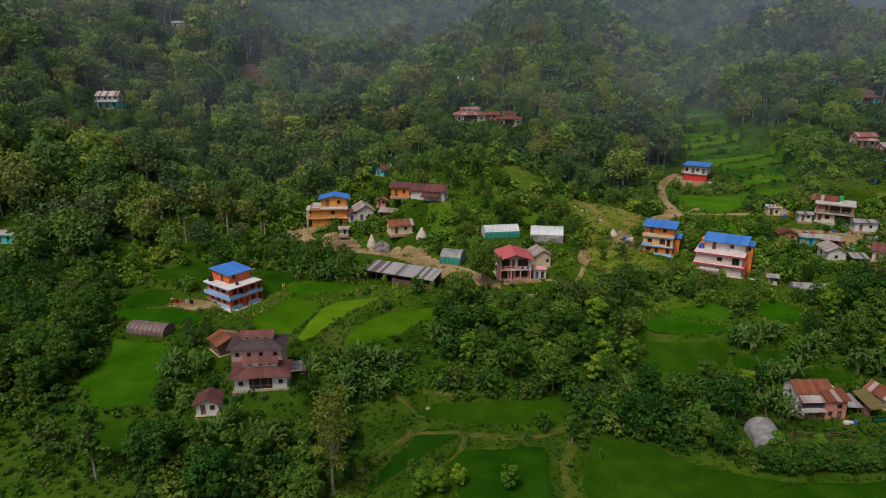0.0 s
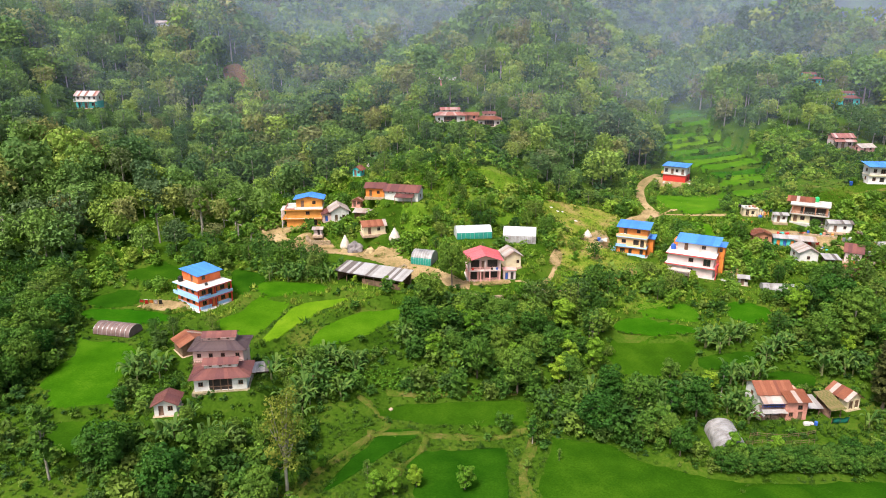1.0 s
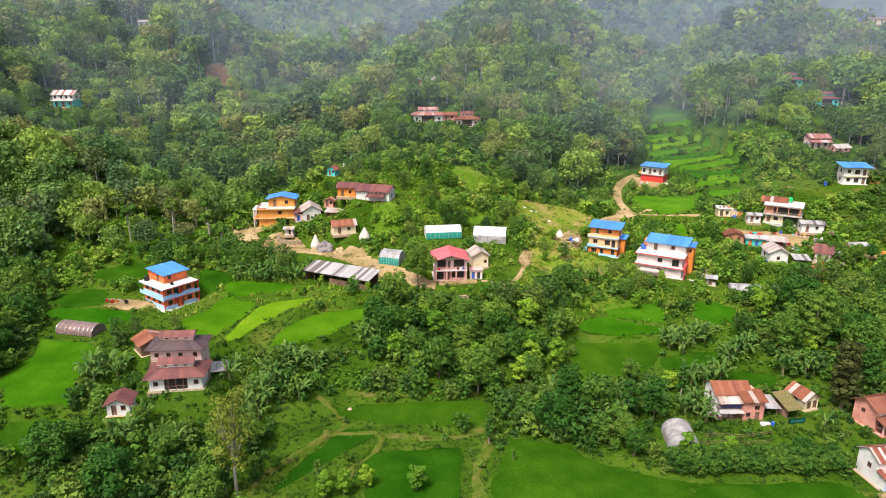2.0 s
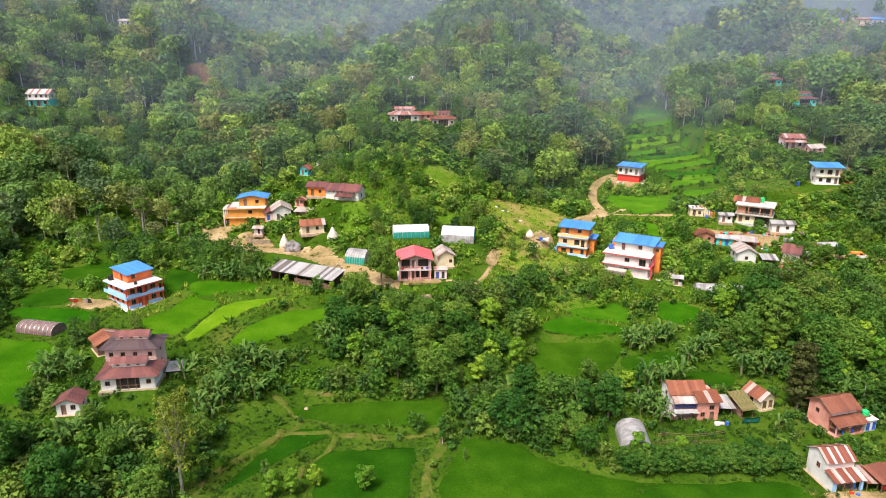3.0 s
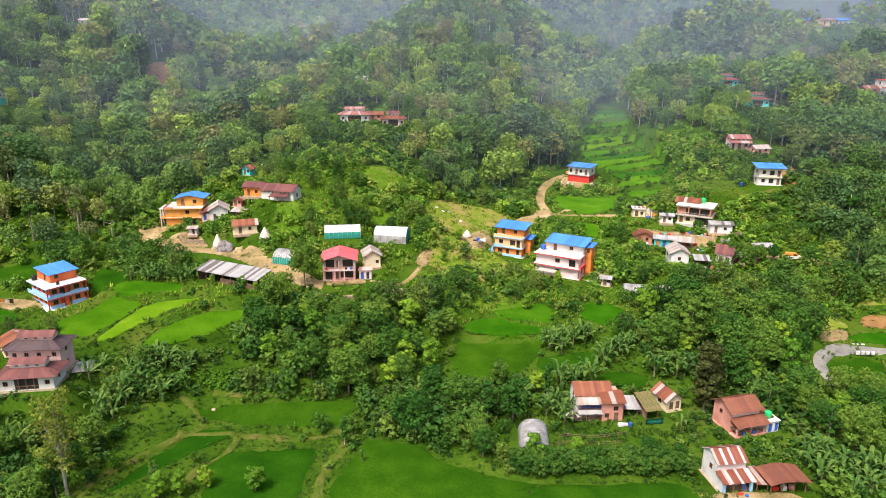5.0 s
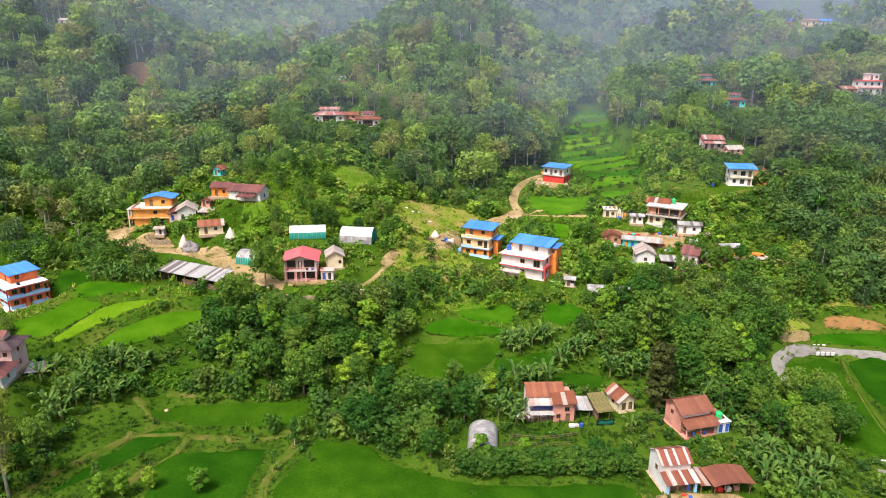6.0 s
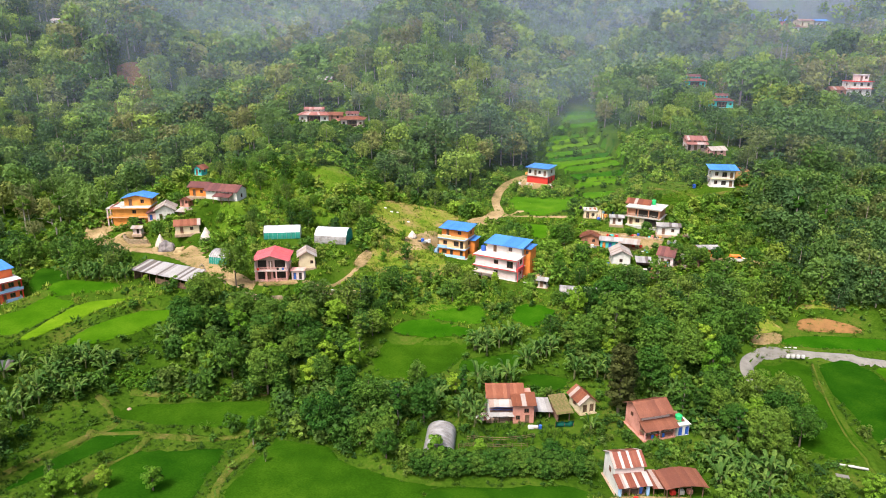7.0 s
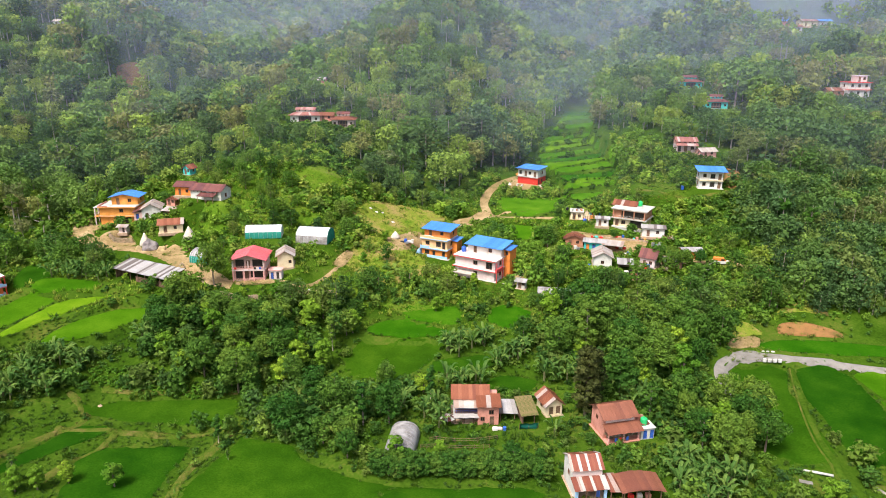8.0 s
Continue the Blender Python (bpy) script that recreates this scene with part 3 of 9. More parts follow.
# Buildings on the plan: front left corner, level, turn, width, depth.
PLACES = {
    "blue": (-48.9, 145.4, 9.7, 52, 7.6, 9.2),
    "rdfront": (-36.6, 106.2, 10.4, 8, 9.0, 5.2),
    "rdback": (-39.4, 114.2, 9.5, 4, 9.2, 5.2),
    "rdhut": (-41.4, 100.3, 9.0, 9, 3.6, 3.6),
    "rdshed": (-43.5, 119.5, 10.6, 40, 5.0, 4.5),
    "pink": (13.2, 149.9, 15.6, 5, 7.3, 6.2),
    "pinkback": (22.4, 154.6, 17.2, 12, 3.7, 5.0),
    "toilet": (21.4, 150.3, 15.8, 1, 2.9, 2.0),
    "ob": (55.9, 180.9, 12.4, -25, 7.9, 6.3),
    "wb": (65.4, 166.5, 12.1, -29, 11.3, 9.0),
    "og": (-37.6, 187.4, 18.3, 5, 10.0, 8.0),
    "ogside": (-24.4, 185.3, 20.6, 16, 5.0, 6.5),
    "cream": (-13.8, 172.1, 20.4, 18, 5.9, 4.0),
    "orr": (-9.0, 183.6, 27.2, -14, 9.6, 5.0),
    "orl": (-14.6, 186.6, 27.6, -8, 5.2, 4.2),
    "tqsmall": (-21.0, 209.0, 29.2, -20, 2.6, 2.8),
    "sm": (87.3, 241.8, 21.3, -32, 7.8, 6.5),
    "mk": (112.4, 197.4, 17.7, -30, 9.3, 7.4),
    "mkside": (118.6, 187.6, 17.2, -12, 6.0, 4.0),
    "tqlow": (101.6, 184.2, 13.9, -16, 5.7, 4.0),
    "tqrust": (96.6, 186.5, 14.3, -12, 5.0, 4.0),
    "whgab": (101.8, 170.2, 13.5, -7, 4.6, 6.5),
    "brn": (113.8, 170.4, 13.8, -30, 3.9, 4.6),
    "midshed": (106.5, 182.0, 14.2, -20, 5.0, 3.0),
    "junk": (108.0, 168.8, 13.3, -10, 3.4, 3.2),
    "orv": (127.5, 177.4, 13.6, 5, 5.2, 3.6),
    "crib": (100.5, 203.0, 18.0, -10, 6.0, 4.0),
    "whstore": (107.2, 197.0, 17.6, -10, 3.6, 3.0),
    "rw": (139.9, 207.0, 27.4, -8, 6.8, 4.8),
    "tq": (159.7, 266.0, 46.4, -12, 8.1, 6.0),
    "tqa": (156.9, 290.1, 52.4, -1, 8.9, 6.0),
    "rwup": (137.6, 225.2, 35.8, -4, 6.3, 4.6),
    "rwlow": (144.6, 221.1, 34.6, 14, 5.4, 3.6),
    "hha": (4.6, 246.3, 41.6, 2, 10.6, 6.0),
    "hhb": (20.0, 244.4, 40.4, 1, 7.8, 5.5),
    "hhc": (6.1, 274.1, 52.6, -1, 5.9, 5.0),
    "hl": (-122.3, 243.1, 46.8, 1, 7.3, 5.0),
    "farw": (215.1, 270.2, 51.0, 3, 8.4, 6.0),
    "farshed": (208.0, 271.0, 51.0, 0, 6.0, 4.0),
    "fartop": (256.5, 384.0, 79.5, 5, 7.0, 5.0),
    "fartop_b": (247.0, 383.0, 79.5, 5, 8.5, 6.0),
    "fartop_c": (238.5, 376.0, 76.5, -5, 5.5, 4.0),
    "fartop_d": (236.0, 388.0, 79.5, 0, 7.5, 5.0),
    "leftmost": (-118.0, 170.5, 18.6, -10, 6.0, 4.0),
    "lefttop": (-126.0, 330.0, 75.5, 0, 6.0, 5.0),
    "lr": (65.6, 111.4, 2.7, 2, 6.3, 4.8),
    "lrs": (83.0, 112.4, 3.0, 18, 3.1, 4.4),
    "br": (92.3, 106.0, 2.6, 16, 6.0, 4.8),
    "brtoilet": (99.0, 106.2, 2.5, 14, 2.5, 2.2),
    "wr": (84.7, 92.9, 0.9, 8, 4.9, 4.4),
    "shed": (92.4, 90.4, 1.1, 6, 6.2, 3.8),
    "hall": (-18.8, 156.4, 13.4, -25, 18.0, 5.0),
    "gta": (10.8, 167.2, 20.6, 8, 9.2, 5.0),
    "gtb": (23.0, 171.0, 18.6, -8, 8.6, 6.5),
    "gtc": (-0.8, 158.6, 16.8, -18, 5.2, 5.6),
    "gtun": (53.8, 99.6, 2.0, -5, 5.2, 7.6),
    "ltun": (-68.0, 133.4, 9.2, -13, 8.8, 4.4),
    "greytun": (85.4, 154.4, 11.2, -9, 11.0, 3.4),
}
# Outbuildings that stand on the land as it lies: front left corner, turn, width, depth.
OUTBUILDINGS = {
    "gate": (-28.4, 179.0, 0, 2.2, 1.8),
    "hhlink": (15.0, 247.0, 0, 5.0, 3.5),
    "orroof": (-17.8, 184.2, -8, 4.6, 2.6),
    "rustroof": (-19.2, 190.5, -10, 2.6, 2.4),
    "thatch": (78.2, 109.4, 12, 2.5, 4.0),
    "orvshed": (120.5, 171.5, -8, 4.6, 3.6),
    "lowpink": (110.6, 164.6, -35, 4.2, 3.0),
    "wbshed": (80.6, 157.6, -20, 2.0, 2.0),
    "rdlean": (-29.3, 117.0, 10, 2.6, 2.6),
}
for key, (x, y, yaw, w, d) in OUTBUILDINGS.items():
    PLACES[key] = (x, y, round(float(hillside([x + w / 2], [y + d / 2])[0]), 2), yaw, w, d)
for spot in PLACES.values():
    yard(*spot)
yard(-64, 146, 10.2, 0, 9, 4)          # bare earth beside the blue and orange house
yard(-28.5, 174, 16.2, -25, 16, 3.0)   # track past the boulders
yard(103, 190, 16.2, -12, 18, 5)       # lane between the houses of the hamlet


# ---------------------------------------------------------------- ground, roads
def stations(near0, near1, step, far0, far1, growth=1.16):
    mid = list(np.arange(near0, near1 + 0.01, step))
    lo, hi, s = [], [], step
    while (mid[0] if not lo else lo[-1]) > far0:
        s *= growth
        lo.append((mid[0] if not lo else lo[-1]) - s)
    s = step
    while (mid[-1] if not hi else hi[-1]) < far1:
        s *= growth
        hi.append((mid[-1] if not hi else hi[-1]) + s)
    return np.array(lo[::-1] + mid + hi)


def build_ground():
    gx, gy = stations(-95, 172, 1.25, -2500, 2500, 1.1), stations(78, 330, 1.25, -2500, 3000, 1.1)
    X, Y = np.meshgrid(gx, gy)
    Z = ground(X.ravel(), Y.ravel())
    nx, ny = len(gx), len(gy)
    i = np.arange(nx * ny).reshape(ny, nx)
    faces = np.stack([i[:-1, :-1], i[:-1, 1:], i[1:, 1:], i[1:, :-1]], -1).reshape(-1, 4)
    me = raw_mesh("ground", np.stack([X.ravel(), Y.ravel(), Z], -1), faces, 4)
    me.shade_smooth()
    me.materials.append(M_GRASS)
    me.materials.append(M_MEADOW)
    fx, fy = X.ravel()[faces].mean(1), Y.ravel()[faces].mean(1)
    rise = np.ptp(Z[faces], axis=1) / np.ptp(Y.ravel()[faces], axis=1)
    green = np.zeros(len(faces), bool)
    for poly, step in TERRACED:
        green |= (inside(poly, fx, fy) < 0) & (rise < 0.34)
    me.polygons.foreach_set("material_index", green.astype(np.int32))
    ob = link_mesh("ground", me, None)
    tagged(ob, "hillside of grass, weeds and low terraces", "ground", kind="structure")


build_ground()


def spline(points, step=1.0, closed=False):
    """A smooth line through points on the plan."""
    p = np.array(points, float)
    n, out = len(p), []
    for i in range(n if closed else n - 1):
        a, b, c, d = (p[(i + k) % n] if closed else p[min(max(i + k, 0), n - 1)] for k in (-1, 0, 1, 2))
        m = max(int(np.hypot(*(c - b)) / step), 2)
        for t in np.arange(m) / m:
            out.append(0.5 * (2 * b + (c - a) * t + (2 * a - 5 * b + 4 * c - d) * t * t + (3 * b - a - 3 * c + d) * t**3))
    if not closed:
        out.append(p[-1])
    return np.array(out)


RIMS = []


def draped_patch(name, poly, mat, label, lift=0.16, rough=0.35, kind="structure", category="field", rings=9):
    """A sheet laid on the ground within a smooth, slightly uneven outline."""
    rim = spline(poly, 1.2, True)
    rng = np.random.default_rng(int(abs(rim[0, 0] * 7 + rim[0, 1] * 13)))
    mid = rim.mean(0)
    wob = np.convolve(np.tile(rng.normal(0, rough, len(rim)), 3), np.ones(3) / 3, "same")[len(rim):2 * len(rim)]
    away = rim - mid
    rim = rim + away / np.linalg.norm(away, axis=1)[:, None] * wob[:, None]
    if category in ("ground", "meadow"):
        RIMS.append(rim)
    n = len(rim)
    pts = np.concatenate([mid[None]] + [mid + (rim - mid) * (k / rings) for k in range(1, rings + 1)])
    z = ground(pts[:, 0], pts[:, 1]) + lift
    z[-n:] -= lift * 1.4
    bm = bmesh.new()
    vs = [bm.verts.new((x, y, h)) for (x, y), h in zip(pts, z)]
    for k in range(n):
        j = (k + 1) % n
        bm.faces.new((vs[0], vs[1 + k], vs[1 + j]))
        for r in range(rings - 1):
            a, b = 1 + r * n, 1 + (r + 1) * n
            bm.faces.new((vs[a + k], vs[b + k], vs[b + j], vs[a + j]))
    ob = part(name, bm, mat, None, label, True)
    return tagged(ob, label, category, kind=kind)


for kind, poly in FIELDS:
    if kind == "young":
        draped_patch("rice_field", poly, M_YOUNG, "light green terrace of newly planted rice", category="rice field")
    elif kind == "bright":
        draped_patch("rice_field", poly, M_MEADOW, "bright green terrace of young rice on the slope", category="rice field")
    else:
        draped_patch("rice_field", poly, M_PADDY, "deep green level paddy of standing rice", category="rice field")


def ribbon(name, points, width, mat, label, lift=0.09, category="track", wobble=0.25):
    line = spline(points, 1.0)
    rng = np.random.default_rng(len(line))
    d = np.gradient(line, axis=0)
    d /= np.linalg.norm(d, axis=1)[:, None] + 1e-9
    side = np.stack([-d[:, 1], d[:, 0]], -1)
    across = (-0.5, -0.25, 0.0, 0.25, 0.5)
    w = width + np.convolve(rng.normal(0, wobble, len(line)), np.ones(4) / 4, "same")
    bm = bmesh.new()
    rows = []
    for k in across:
        q = line + side * (w * k)[:, None]
        z = ground(q[:, 0], q[:, 1]) + (lift if abs(k) < 0.5 else -0.02)
        rows.append([bm.verts.new((x, y, h)) for (x, y), h in zip(q, z)])
    for r0, r1 in zip(rows, rows[1:]):
        for k in range(len(line) - 1):
            bm.faces.new((r0[k], r0[k + 1], r1[k + 1], r1[k]))
    ob = part(name, bm, mat, None, label, True)
    return tagged(ob, label, category, kind="structure")


ribbon("road", [(121.4, 118), (121.2, 124), (121.1, 128.3), (123, 132.5), (127.2, 136), (131.5, 137.6), (135.5, 137.9), (140, 137.7), (146, 137), (158, 135), (180, 133), (215, 130), (260, 128)], 3.0, M_TRACK, "pale concrete lane between the rice fields", category="road")
draped_patch("bare_ground", [(125, 134.6), (127, 138), (131, 139.8), (134.6, 139), (133, 136.8), (128, 135.4)], M_TRACK, "widened concrete apron at the bend of the lane", category="ground", rough=0.3, lift=0.12)
ribbon("road", [(46, 181), (50, 186), (54, 194), (63, 200), (69, 205), (75, 212), (74.5, 222), (77, 234), (82, 243), (88, 250)], 3.2, M_DIRT, "pale earth track winding up the hill", category="road")
ribbon("path", [(75, 211), (82, 211), (90, 209), (97, 207)], 2.2, M_DIRT, "pale earth path beside the terraces", category="path")
ribbon("road", [(-42, 182), (-36, 177.5), (-28, 173.5), (-16, 169.5), (-6, 162.5), (3, 155), (9, 149.2), (13.5, 148.0)], 4.2, M_DIRT, "tan earth road past boulders and sheds", category="road")
ribbon("path", [(24, 149.2), (29, 150.5), (33, 155), (36, 163), (38, 171)], 1.1, M_DIRT, "worn earth path between bushes", category="path")
draped_patch("bare_ground", [(34.4, 165), (37.2, 171.4), (38.6, 168.6), (37, 162.4), (35, 161.4)], M_DIRT, "worn tan earth where the path widens", category="ground", rough=0.3, lift=0.2)
draped_patch("bare_ground", [(-34, 179), (-31, 181.6), (-25, 179.4), (-22.4, 174.6), (-27, 172.6), (-33, 175.6)], M_DIRT, "bare tan slope above the earth road", category="ground", rough=0.5, lift=0.2)
draped_patch("bare_ground", [(-46, 189), (-43, 191), (-39, 186), (-36, 180.5), (-38, 178), (-43, 181.5)], M_DIRT, "bare tan slope beside the amber house", category="ground", rough=0.5, lift=0.2)
draped_patch("bare_ground", [(-20, 171.5), (-14.6, 173), (-9, 170.4), (-5, 166.2), (-8.4, 164.8), (-14, 167)], M_DIRT, "bare tan earth round the boulders", category="ground", rough=0.5, lift=0.2)
ribbon("path", [(122, 213), (129, 209), (136, 204), (146, 204), (154, 206)], 0.9, M_RIDGE, "narrow footpath across the grass slope", category="path")
ribbon("path", [(148, 170), (141, 173), (136, 175.5), (128, 175.5), (120, 179), (112, 187), (104, 193), (97, 196)], 2.6, M_DIRT, "earth lane through the hamlet", category="path")
draped_patch("bare_ground", [(34, 188.5), (40, 203), (55, 210), (63, 202), (54, 189.5), (44, 183.5)], M_DRY, "sparse dry grass and bare earth", category="ground", rough=0.8)
draped_patch("bare_ground", [(45, 174.4), (46.4, 182), (50.6, 189), (55, 193.4), (56, 187), (56, 182), (52, 177)], M_DIRT, "bare earth yard", category="ground", rough=0.6)
draped_patch("bare_ground", [(140.6, 149), (145, 151.6), (151.7, 150.6), (156, 148.2), (155.4, 146.6), (147.7, 146.6), (140.9, 147.2)], M_REDEARTH, "raw red earth cutting in the bank", category="ground", rough=0.5)
draped_patch("bare_ground", [(-65, 147.5), (-62, 150.5), (-55, 150.5), (-52, 147), (-56, 144.5), (-62, 145.2)], M_DIRT, "bare earth yard beside the house", category="ground", rough=0.5)
draped_patch("bare_ground", [(99, 188), (104, 193.5), (112, 190.5), (119, 187), (118, 182), (110, 181), (104, 186)], M_DIRT, "trodden yard between houses", category="ground", rough=0.6)
draped_patch("bare_ground", [(14, 147.5), (15, 149.6), (22, 150.3), (23, 148.6), (19, 147.4)], M_DIRT, "earth yard in front of a house", category="ground", rough=0.4)
draped_patch("bare_ground", [(84, 238.5), (86, 247), (92, 246), (98, 238), (94, 233.5), (89, 235)], M_DIRT, "earth yard with building rubble", category="ground", rough=0.6)
draped_patch("bare_ground", [(-42, 183), (-39, 187), (-33, 186.5), (-31, 184), (-36, 182)], M_DIRT, "earth yard under the orange house", category="ground", rough=0.5)
draped_patch("bare_ground", [(147, 216), (153, 218), (156, 212), (150, 208)], M_REDEARTH, "red earth bank behind a house", category="ground", rough=0.6)
draped_patch("bare_ground", [(36.5, 166), (38, 175), (41, 182), (48, 181), (55, 177), (61, 170), (60, 165), (56, 162), (47, 158.5), (40, 160.5)], M_DRY, "dry yellowish grass slope", category="ground", rough=0.7)
draped_patch("bare_ground", [(60, 199), (64.4, 204.8), (70, 209.5), (74, 215), (78.5, 212.5), (74.5, 204.5), (66, 200)], M_DIRT, "pale earth where two tracks meet", category="ground", rough=0.5)
draped_patch("bare_ground", [(79.5, 160.5), (80.5, 167), (84, 168), (84.5, 162)], M_DIRT, "earth terrace beside the whitish house", category="ground", rough=0.4)
draped_patch("bare_ground", [(82.5, 88.6), (83.5, 90.6), (90, 91.3), (97, 91), (97, 88.8), (90, 88)], M_DIRT, "trodden farmyard in front of a verandah", category="ground", rough=0.4)
draped_patch("bare_ground", [(127, 139.6), (128.2, 143), (135.4, 145.6), (134.6, 142)], M_DIRT, "tan cut earth beside the lane", category="ground", rough=0.3)
draped_patch("bare_ground", [(129.5, 144.6), (134, 151), (137.8, 147.4), (135.6, 145.6)], M_DRY, "golden dry grass on the bank", category="ground", rough=0.4)
draped_patch("meadow", [(14, 186), (15, 203), (21, 213), (31, 207), (37, 196), (33, 185), (23, 180)], M_SLOPEGRASS, "open meadow of fresh grass on the slope", category="meadow", rough=0.8)
draped_patch("meadow", [(-4, 176), (-3, 184), (6, 187), (14, 182), (11, 175), (3, 172)], M_SLOPEGRASS, "grassy slope above the greenhouses", category="meadow", rough=0.8)
draped_patch("meadow", [(36, 152), (38, 160), (47, 158), (60, 161), (66, 158), (64, 152), (50, 149)], M_SLOPEGRASS, "grassy slope below the orange house", category="meadow", rough=0.8)
draped_patch("bare_ground", [(143, 154), (149, 158), (155, 156), (156, 153.5), (149, 155)], M_DRY, "dry grass bank above the lane", category="ground", rough=0.6)


# ---------------------------------------------------------------- buildings
class Building:
    """An Empty at the front left corner of a building, with its parts under it; u runs along the front, v to the back."""

    def __init__(self, name, key, label, category="house", group=""):
        x, y, z, yaw, self.w, self.d = PLACES[key]
        self.root = new(name)
        self.root.empty_display_size = 0.5
        self.root.matrix_world = pose(x, y, z, 0, 0, yaw)
        tagged(self.root, label, category, group)
        self.rng = random.Random(key)

    def box(self, name, mat, u0, u1, v0, v1, h0, h1, parent=None, label="", bevel=0.0):
        bm = bmesh.new()
        box(bm, u0, u1, v0, v1, h0, h1)
        if bevel:
            bmesh.ops.bevel(bm, geom=bm.edges[:], offset=bevel, segments=1, affect="EDGES")
        return part(name, bm, mat, parent or self.root, label)

    def walls(self, mat, u0, u1, v0, v1, h0, h1, holes=(), name="wall", label="", lining=None, frame=None):
        """A storey's walls with real recesses; holes: (side f b l r, from, to, low, high, what)."""
        bm = bmesh.new()
        deep = 0.16
        sides = {"f": ((u0, v0), (1, 0), (0, 1), u1 - u0), "r": ((u1, v0), (0, 1), (-1, 0), v1 - v0),
                 "b": ((u1, v1), (-1, 0), (0, -1), u1 - u0), "l": ((u0, v1), (0, -1), (1, 0), v1 - v0)}
        for s, ((ox, oy), (dx, dy), (nx, ny), length) in sides.items():
            mine = [h for h in holes if h[0] == s]
            cuts = sorted({0.0, length, *[h[1] for h in mine], *[h[2] for h in mine]})
            rows = sorted({h0, h1, *[h0 + h[3] for h in mine], *[h0 + h[4] for h in mine]})

            def at_wall(a, b, k=0.0):
                return bm.verts.new((ox + dx * a + nx * k, oy + dy * a + ny * k, b))
            for a0, a1 in zip(cuts, cuts[1:]):
                for b0, b1 in zip(rows, rows[1:]):
                    ma, mb = (a0 + a1) / 2, (b0 + b1) / 2 - h0
                    if any(h[1] < ma < h[2] and h[3] < mb < h[4] for h in mine):
                        continue
                    bm.faces.new((at_wall(a0, b0), at_wall(a1, b0), at_wall(a1, b1), at_wall(a0, b1)))
            for h in mine:
                a0, a1, b0, b1 = h[1], h[2], h0 + h[3], h0 + h[4]
                ring, back = [(a0, b0), (a1, b0), (a1, b1), (a0, b1)], []
                for i in range(4):
                    p, q = ring[i], ring[(i + 1) % 4]
                    bm.faces.new((at_wall(*p), at_wall(*q), at_wall(*q, deep), at_wall(*p, deep)))
        top = [bm.verts.new(p) for p in ((u0, v0, h1), (u1, v0, h1), (u1, v1, h1), (u0, v1, h1))]
        bm.faces.new(top)
        low = [bm.verts.new(p) for p in ((u0, v0, h0), (u1, v0, h0), (u1, v1, h0), (u0, v1, h0))]
        bm.faces.new(low[::-1])
        bmesh.ops.remove_doubles(bm, verts=bm.verts, dist=0.001)
        wall = part(name, bm, mat, self.root, label)
        for s, a0, a1, b0, b1, what in holes:
            (ox, oy), (dx, dy), (nx, ny), length = sides[s]

            def place(bm, a, b, c, d, k0, k1):
                xs = [ox + dx * a + nx * k0, ox + dx * b + nx * k1]
                ys = [oy + dy * a + ny * k0, oy + dy * b + ny * k1]
                box(bm, min(xs), max(xs), min(ys), max(ys), c, d)
            z0, z1 = h0 + b0, h0 + b1
            if what == "window":
                bm = bmesh.new()
                t = 0.07
                place(bm, a0, a1, z0, z0 + t, -0.03, 0.10)
                place(bm, a0, a1, z1 - t, z1, -0.03, 0.10)
                place(bm, a0, a0 + t, z0 + t, z1 - t, -0.03, 0.10)
                place(bm, a1 - t, a1, z0 + t, z1 - t, -0.03, 0.10)
                m = (a0 + a1) / 2
                place(bm, m - 0.03, m + 0.03, z0 + t, z1 - t, 0.0, 0.10)
                w = part("window", bm, frame or M_FRAME, self.root)
                for p, q in ((a0 + t, m - 0.03), (m + 0.03, a1 - t)):
                    bm = bmesh.new()
                    place(bm, p, q, z0 + t, z1 - t, 0.11, 0.15)
                    part("pane", bm, M_GLASS, w)
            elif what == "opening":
                # a near-black sheet closes the recess, painting in the shade of the room
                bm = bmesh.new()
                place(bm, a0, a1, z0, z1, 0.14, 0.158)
                part("painted_shade_panel", bm, M_DARK, self.root)
            else:
                bm = bmesh.new()
                t = 0.07
                place(bm, a0, a0 + t, z0, z1, -0.03, 0.08)
                place(bm, a1 - t, a1, z0, z1, -0.03, 0.08)
                place(bm, a0 + t, a1 - t, z1 - t, z1, -0.03, 0.08)
                f = part("door", bm, frame or M_FRAME, self.root)
                bm = bmesh.new()
                place(bm, a0 + t, a1 - t, z0, z1 - t, 0.09, 0.14)
                part("door_leaf", bm, what if not isinstance(what, str) else M_WOOD, f)
        return wall

    def roof(self, p, mat, sheet=0.82, lift=0.03, name="roof", label="", base=None):
        """A roof plane: a thin board under separate sheets. p: eave left, eave right, ridge right, ridge left."""
        p = [Vector(q) for q in p]
        bm = bmesh.new()
        slab4(bm, p, 0.06)
        board = part(name, bm, base or M_WOOD, self.root, label)
        along, up = p[1] - p[0], p[3] - p[0]
        n = along.cross(up).normalized()
        if n.z < 0:
            n = -n
        e = along.normalized()
        count = max(int(along.length / sheet), 1)
        wide = along.length / count
        s = n.cross(e)
        if s.dot(up) < 0:
            s = -s
        long_ = up.dot(s)
        shear = up.dot(e)
        top_wide = (p[2] - p[3]).length / count
        plain = abs(top_wide - wide) < 0.02 and abs(shear) < 0.05
        shared = None
